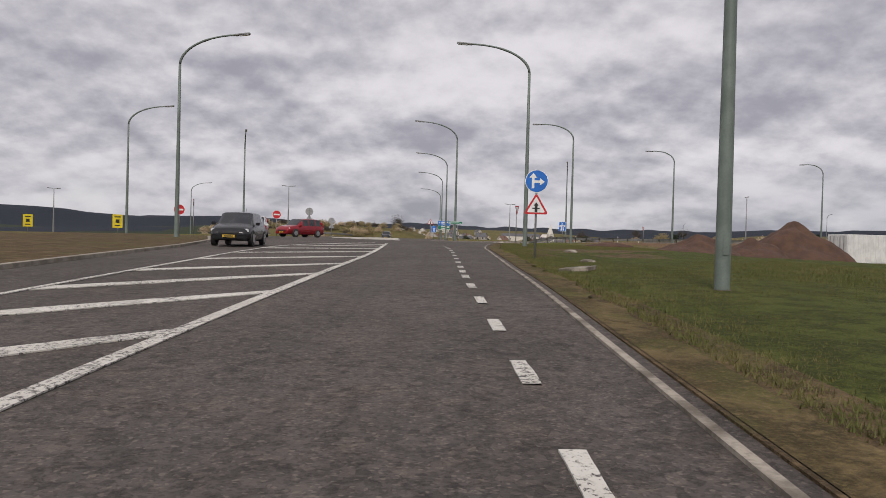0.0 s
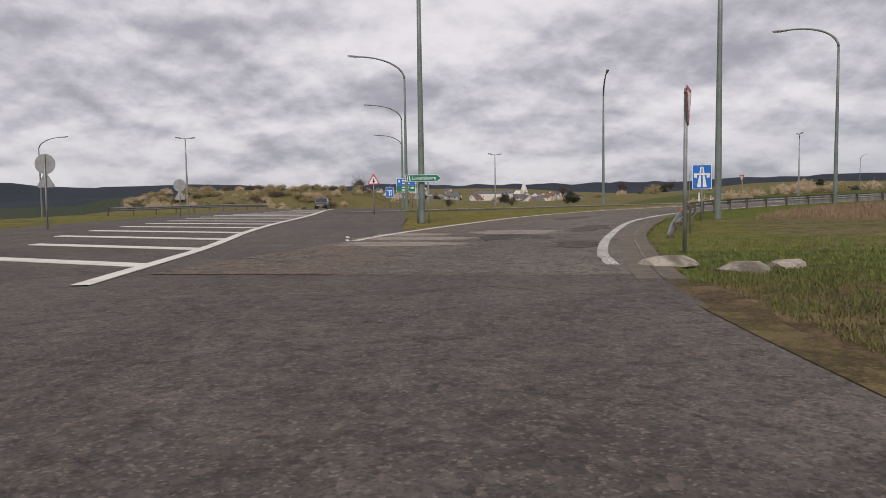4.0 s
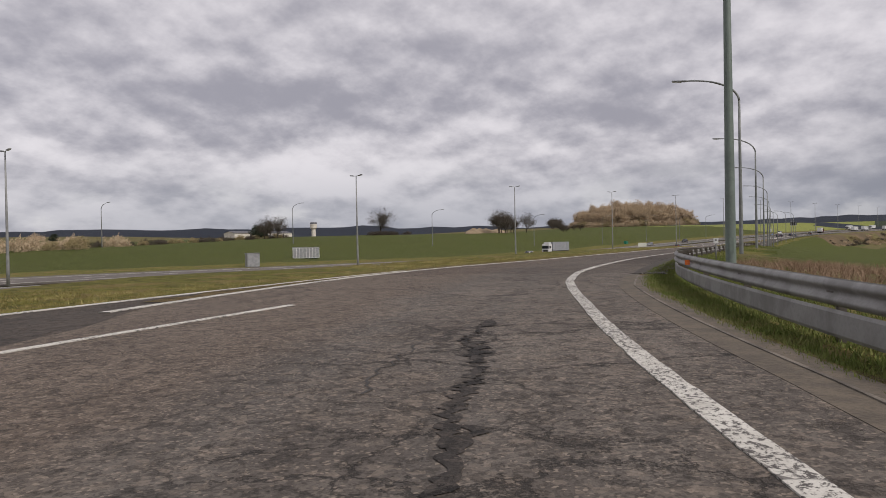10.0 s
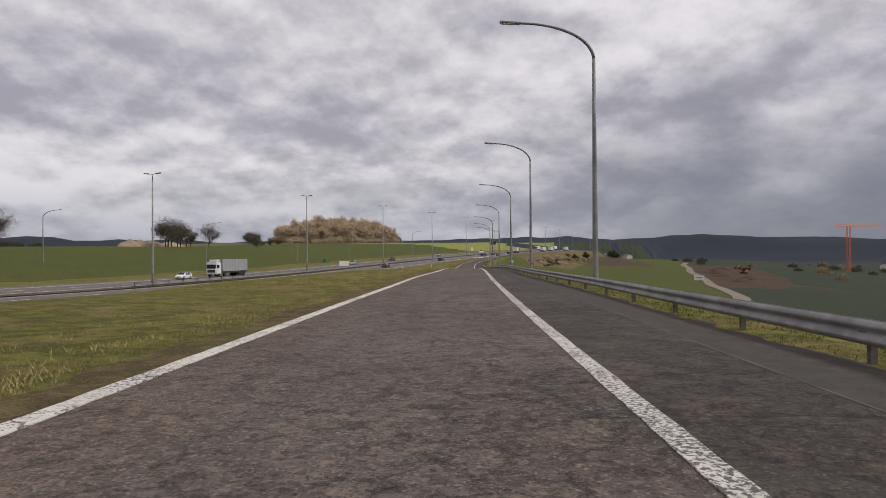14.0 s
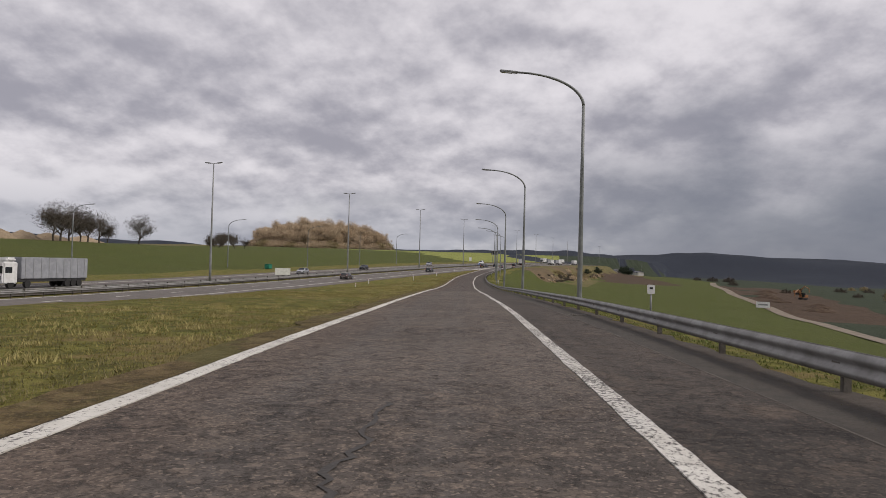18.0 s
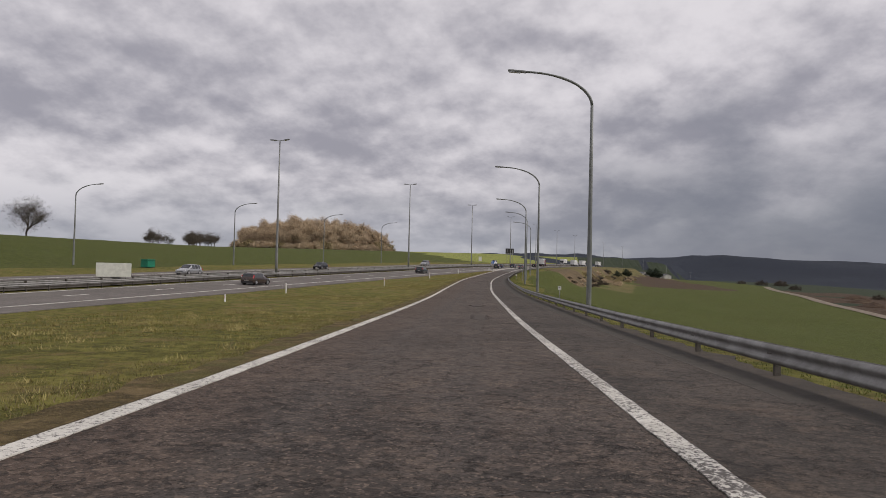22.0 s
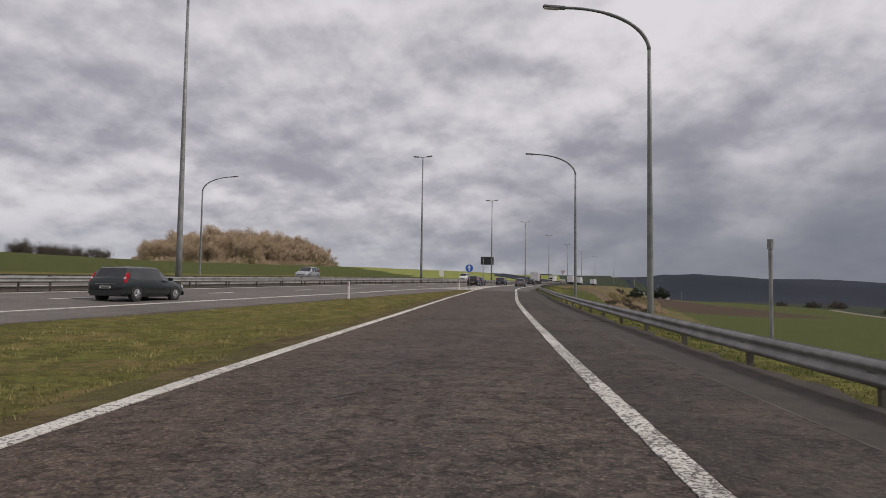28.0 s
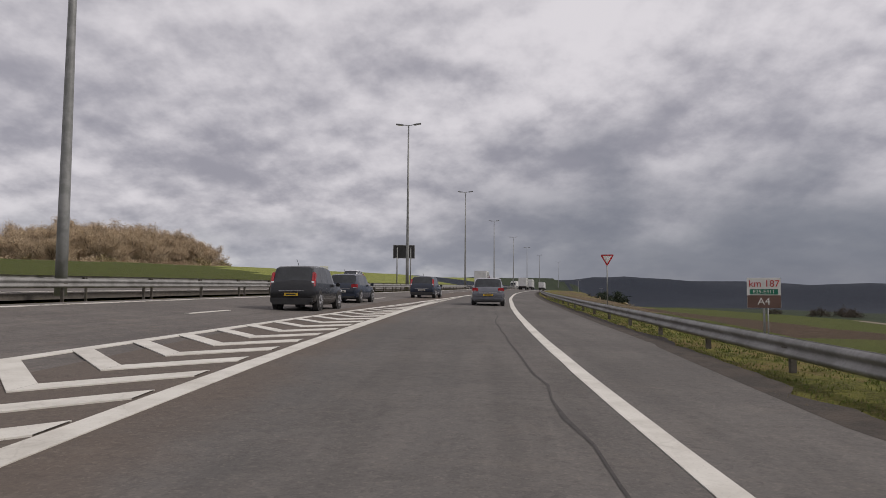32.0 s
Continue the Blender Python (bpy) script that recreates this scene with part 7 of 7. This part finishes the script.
for s, off in [(91.5, 2.5), (113, 2.75), (150, 3.4), (237, 3.75), (282, 3.95), (336, 4.1), (410, 3.6), (487, 3.55), (545, 3.85)]:
    drain(s, off)
rim_xy = [(-0.55, -0.02), (-0.3, -0.2), (-0.02, -0.16), (0.12, -0.3), (0.34, -0.18), (0.74, 0.2), (0.5, 0.27), (0.16, 0.25), (-0.2, 0.22)]
v = [(x, y, 0.04 + 0.07 * (x + 0.5) - z) for z in (0.1, 0.0) for x, y in rim_xy]
n = len(rim_xy)
ob = mesh_object("concrete_slab", v, [tuple(range(n))[::-1], tuple(range(n, 2 * n))] + [(k, (k + 1) % n, n + (k + 1) % n, n + k) for k in range(n)], STAINED)
ob.matrix_world = stand(3.6, 19.3, 20)
tagged(ob, "flat broken concrete slab lying in grass", "slab")
for x, y, sc in [(5.0, 24.8, 0.7), (6.4, 36, 0.9), (5.2, 61.5, 1.3), (6.1, 60.6, 1.0), (7.0, 61.0, 0.8)]:
    q = np.random.default_rng(int(x * 100))
    bm = bmesh.new()
    bmesh.ops.create_icosphere(bm, subdivisions=2, radius=0.3 * sc)
    for vv in bm.verts:
        vv.co = Vector((vv.co.x * 1.3, vv.co.y, vv.co.z * 0.45)) * (1 + q.normal(0, 0.1))
    ob = part("stone", bm, STAINED)
    ob.matrix_world = stand(x, y)
    tagged(ob, "broken pale stone on the verge", "stone", "verge stones")

# ---- repairs and scars in the tarmac ----
SEAL = material("dark_crack_seal", (0.035, 0.031, 0.028), (0.05, 0.045, 0.041), 0.2, 0.8, bump=0.3, grain=0.4, speck=30)
PALE = asphalt("pale_patch_tarmac", (0.30, 0.265, 0.23), (0.225, 0.195, 0.17), 0.2, 0.4)
CRUMBLED = asphalt("crumbled_tarmac", (0.066, 0.057, 0.051), (0.036, 0.031, 0.028), 1.0, 0.35)
OIL = asphalt("dark_patch_tarmac", (0.092, 0.078, 0.068), (0.060, 0.051, 0.045), 0.9, 0.3)


def scar(s0, d0, s1, d1, width, seed, mat=SEAL, n=26, wander=0.22):
    u = np.linspace(0, 1, n)
    wig = np.array([noise.noise((k * 0.33, seed * 3.1, 0)) + 0.45 * noise.noise((k * 1.3, seed * 1.3, 6)) for k in range(n)]) * wander
    thick = width * (0.25 + 0.7 * np.abs(np.array([noise.noise((k * 0.6, seed * 1.7, 4)) for k in range(n)])))
    long = abs(s1 - s0) > abs(d1 - d0)
    s, d = s0 + (s1 - s0) * u, d0 + (d1 - d0) * u
    if long:
        a, b = RAMP.at(S0 + s, d + wig - thick / 2), RAMP.at(S0 + s, d + wig + thick / 2)
    else:
        a, b = RAMP.at(S0 + s + wig - thick / 2, d), RAMP.at(S0 + s + wig + thick / 2, d)
    ob = ribbon("tarmac_scar", np.stack([a, b], 1), mat, 0.016)
    return tagged(ob, "dark sealed crack in the tarmac", "crack", "", "structure")


# cracks: from (along, across) to (along, across)
CRACKS = [
    (79, -1.69, 81.1, -1.85), (90.2, -2.03, 91.3, -2.1), (91.3, -2.1, 93, -1.92), (117.8, -2.13, 118.8, -2.07), (118.8, -2.07, 119, -0.92), (120.5, -2.6, 121, -1.51),
    (131.5, -0.96, 133, -0.93), (133, -0.93, 134.6, -0.78), (146.9, -0.59, 148.5, -0.49), (148.5, -0.49, 150.8, -0.22), (159.6, -0.58, 160.6, -0.53), (159.8, -1.04, 160.6, -0.53),
    (286.9, -0.27, 290.5, -0.26), (380.1, -1.33, 381.3, -1.25), (380.9, -1.33, 381.6, -0.52), (391.3, -1.57, 392.1, -0.86), (401.5, -1.53, 402.5, -1.64), (402.8, -1.61, 404.5, -1.65),
    (403.7, -0.58, 403.4, 0.47), (404.1, -1.52, 403.7, -0.58), (404.5, -1.65, 406, -1.69), (406, -1.65, 405.9, -0.58), (384.6, -1.9, 389, -1.5), (389, -1.5, 395, -1.2), (386, -1.6, 386.4, 0.6), (389.2, -1.4, 388.8, 0.4), (383.2, -0.7, 383.5, 0.9), (428, -1.3, 433, -1.1), (447, -0.9, 447.4, 0.5), (470, -1.5, 475, -1.2), (478, -0.5, 478.3, 0.7), (240, -1.2, 243, -1.1), (262, -0.8, 265, -0.7), (206, -1.1, 206.3, 0.4),
]
for k, (s0, d0, s1, d1) in enumerate(CRACKS):
    scar(s0, d0, s1, d1, 0.11 if s0 > 200 else 0.07, k, SEAL, max(8, int(6 * math.hypot(s1 - s0, d1 - d0)) + 6), 0.16)
q = np.random.default_rng(9)
for k in range(90):
    s, d = q.uniform(72, 545), q.uniform(-2.8, 0.6)
    scar(s, d, s + q.uniform(-0.2, 0.4), d + q.uniform(0.3, 1.5), 0.036, 100 + k, SEAL, 22, 0.12)
for k in range(24):
    s, d = q.uniform(72, 545), q.uniform(-2.6, 0.9)
    scar(s, d, s + q.uniform(0.8, 3.0), d + q.uniform(-0.4, 0.4), 0.04, 200 + k, SEAL, 28, 0.18)
q = np.random.default_rng(31)
for k in range(46):
    s = 93 + 0.95 * k
    d = np.interp(s, (92, 100, 112, 134, 140), (-0.45, -0.2, -0.35, -0.15, -0.3)) + q.normal(0, 0.05)
    scar(s, d, s + q.uniform(0.7, 1.5), d + q.normal(0, 0.10), q.uniform(0.16, 0.42), 300 + k, CRUMBLED, 26, 0.12)
scar(545, 0.95, 640, 1.0, 0.10, 7, SEAL, 90, 0.2)


def tar_patch(s, d, ln, wd, mat, label):
    """A ragged blot of other tarmac, ln long and wd wide."""
    n = 60
    u = np.linspace(-1, 1, n)
    half = wd / 2 * np.sqrt(np.clip(1 - np.abs(u) ** 3.2, 0.0008, 1))
    ss = s + ln / 2 + u * ln / 2
    jag = lambda z: np.array([noise.noise((k * 0.18, s, z)) * 0.5 + noise.noise((k * 0.6, s, z + 9)) * 0.35 for k in range(n)]) * min(1.2, wd * 0.75)
    mid_d = d + wd / 2
    lift = 0.0142 + 0.0009 * (int(s * 7) % 3)
    ob = ribbon("tarmac_patch", strip(RAMP, S0 + ss, mid_d - half + jag(0) * half / wd * 2, mid_d + half + jag(5) * half / wd * 2, 6), mat, lift, None, 0.012)
    return tagged(ob, label, "road patch", "", "structure")


for s, d, ln, wd in [(66.4, -4.6, 1.7, 3.0), (68.8, -5.0, 1.5, 3.4), (70.9, -5.2, 1.2, 2.2), (71.8, -2.4, 2.6, 2.6)]:
    tar_patch(s, d, ln, wd, PALE, "pale worn patch in the tarmac")
for s, d, ln, wd in [(68.6, -1.5, 6.0, 0.9), (73.5, 0.5, 5, 1.0), (66.0, 0.9, 2.4, 0.9), (84, -2.6, 4, 1.1), (226, 1.9, 9, 1.4), (300, 2.0, 7, 1.6), (430, 1.8, 12, 1.4), (374, -0.5, 3, 0.7), (361, -0.2, 4, 0.6), (452, -0.4, 1.2, 2.0)]:
    tar_patch(s, d, ln, wd, OIL, "dark worn patch in the tarmac")
scar(127.2, -4.5, 119.4, 1.4, 0.20, 41, OIL, 70, 0.25)
scar(69.0, -1.1, 74.1, -1.1, 0.09, 43, SEAL, 60, 0.5)


# ---- grass and dry stalks ----
BLADE = material("grass_blades", (0.170, 0.155, 0.038), (0.255, 0.205, 0.080), 0.9, 0.9, grain=0.2, speck=6)
LUSH = material("lush_grass_blades", (0.110, 0.145, 0.026), (0.165, 0.175, 0.050), 0.8, 0.9, grain=0.2, speck=6)
DRY = material("dry_stalks", (0.29, 0.20, 0.13), (0.22, 0.14, 0.09), 2.5, 0.95, grain=0.3, speck=6)


def blades(name, label, xy, tall, width, per, mat, seed, lean=0.35, reach=-0.1):
    """Tufts of thin blades at plan places; one mesh."""
    q = np.random.default_rng(seed)
    z, inside = fields(xy)
    ok = inside < reach
    xy, z = xy[ok], z[ok] - 0.05
    n = len(xy) * per
    base = np.column_stack([np.repeat(xy, per, 0) + q.normal(0, 0.05, (n, 2)), np.repeat(z, per)])
    a = q.uniform(0, 2 * np.pi, n)
    h = tall * q.uniform(0.45, 1.25, n)
    side = np.column_stack([np.cos(a), np.sin(a), 0 * a]) * width * q.uniform(0.6, 1.4, (n, 1))
    tip = base + np.column_stack([q.normal(0, lean, n) * h, q.normal(0, lean, n) * h, h])
    v = np.stack([base - side, base + side, tip], 1).reshape(-1, 3).astype(np.float32)
    me = bpy.data.meshes.new(name)
    me.vertices.add(3 * n)
    me.vertices.foreach_set("co", v.ravel())
    me.loops.add(3 * n)
    me.loops.foreach_set("vertex_index", np.arange(3 * n, dtype=np.int32))
    me.polygons.add(n)
    me.polygons.foreach_set("loop_start", np.arange(0, 3 * n, 3, dtype=np.int32))
    me.polygons.foreach_set("loop_total", np.full(n, 3, np.int32))
    me.materials.append(mat)
    me.update()
    return tagged(new(name, me), label, "grass", "", "stuff")


def verge(seed, s0, s1, a, b, n):
    """Random places at offsets a to b outside the paved edge (a < 0: the left one)."""
    q = np.random.default_rng(seed)
    s = q.uniform(s0, s1, n)
    u = q.uniform(0, 1, n) ** 1.5
    d = edge_left(s) - u * abs(b) - a if b < 0 else edge_right(s) + a + u * b
    return RAMP.at(S0 + s, d)


blades("verge_grass", "short green grass beside the slip road", np.vstack([verge(1, 150, 555, 0.05, -10, 80000), verge(2, 76, 150, 0.15, -8, 24000)]), 0.055, 0.013, 5, BLADE, 5)
blades("verge_grass", "lush green grass by the guard rail", np.vstack([verge(3, 88, 180, 0.35, 5, 12000), verge(13, 84, 175, 0.25, 3, 20000)]), 0.10, 0.012, 5, LUSH, 6)
blades("verge_grass", "short grass under the guard rail", np.vstack([verge(23, 178, 620, 0.5, 5, 40000), verge(24, 60, 90, 0.4, 6, 7000)]), 0.06, 0.013, 5, LUSH, 26)
blades("verge_grass", "short patchy grass beside the town road", verge(4, -5, 62, 0.7, 14, 40000), 0.075, 0.011, 5, material("dull_grass_blades", (0.092, 0.102, 0.026), (0.145, 0.125, 0.045), 0.9, 0.9, grain=0.2, speck=6), 16)
DRY_GRASS = material("dry_grass", (0.215, 0.175, 0.085), (0.155, 0.14, 0.06), 1.0, 0.95, grain=0.3, speck=6)
blades("edge_grass", "straggly dry grass at the tarmac's edge", np.vstack([verge(5, 150, 555, -0.15, -1.6, 34000), verge(6, 62, 600, 0.05, 0.9, 9000), verge(15, 98, 136, 0.0, -0.8, 3000)]), 0.07, 0.010, 4, DRY_GRASS, 7, 0.4, 0.16)
q = np.random.default_rng(44)
s = q.uniform(140, 552, 1500)
tuft = np.stack([s, edge_left(s) - 0.3 - 7 * q.uniform(0, 1, 1500) ** 1.3], 1)
tuft = np.repeat(tuft, 14, 0) + q.normal(0, 0.16, (21000, 2))
STRAW = material("straw_blades", (0.36, 0.30, 0.125), (0.28, 0.25, 0.085), 1.2, 0.95, grain=0.2, speck=6)
blades("straw_tufts", "pale straw-coloured tufts in the grass verge", RAMP.at(S0 + tuft[:, 0], tuft[:, 1]), 0.10, 0.010, 4, STRAW, 45, 0.5)
q = np.random.default_rng(8)
sx = q.uniform(82, 164, 12000)
blades("dry_scrub", "thick red-brown dry stalks inside the bend", RAMP.at(S0 + sx, 6.6 + 16 * q.uniform(0, 1, 12000)), 0.34, 0.010, 5, DRY, 8, 0.5)
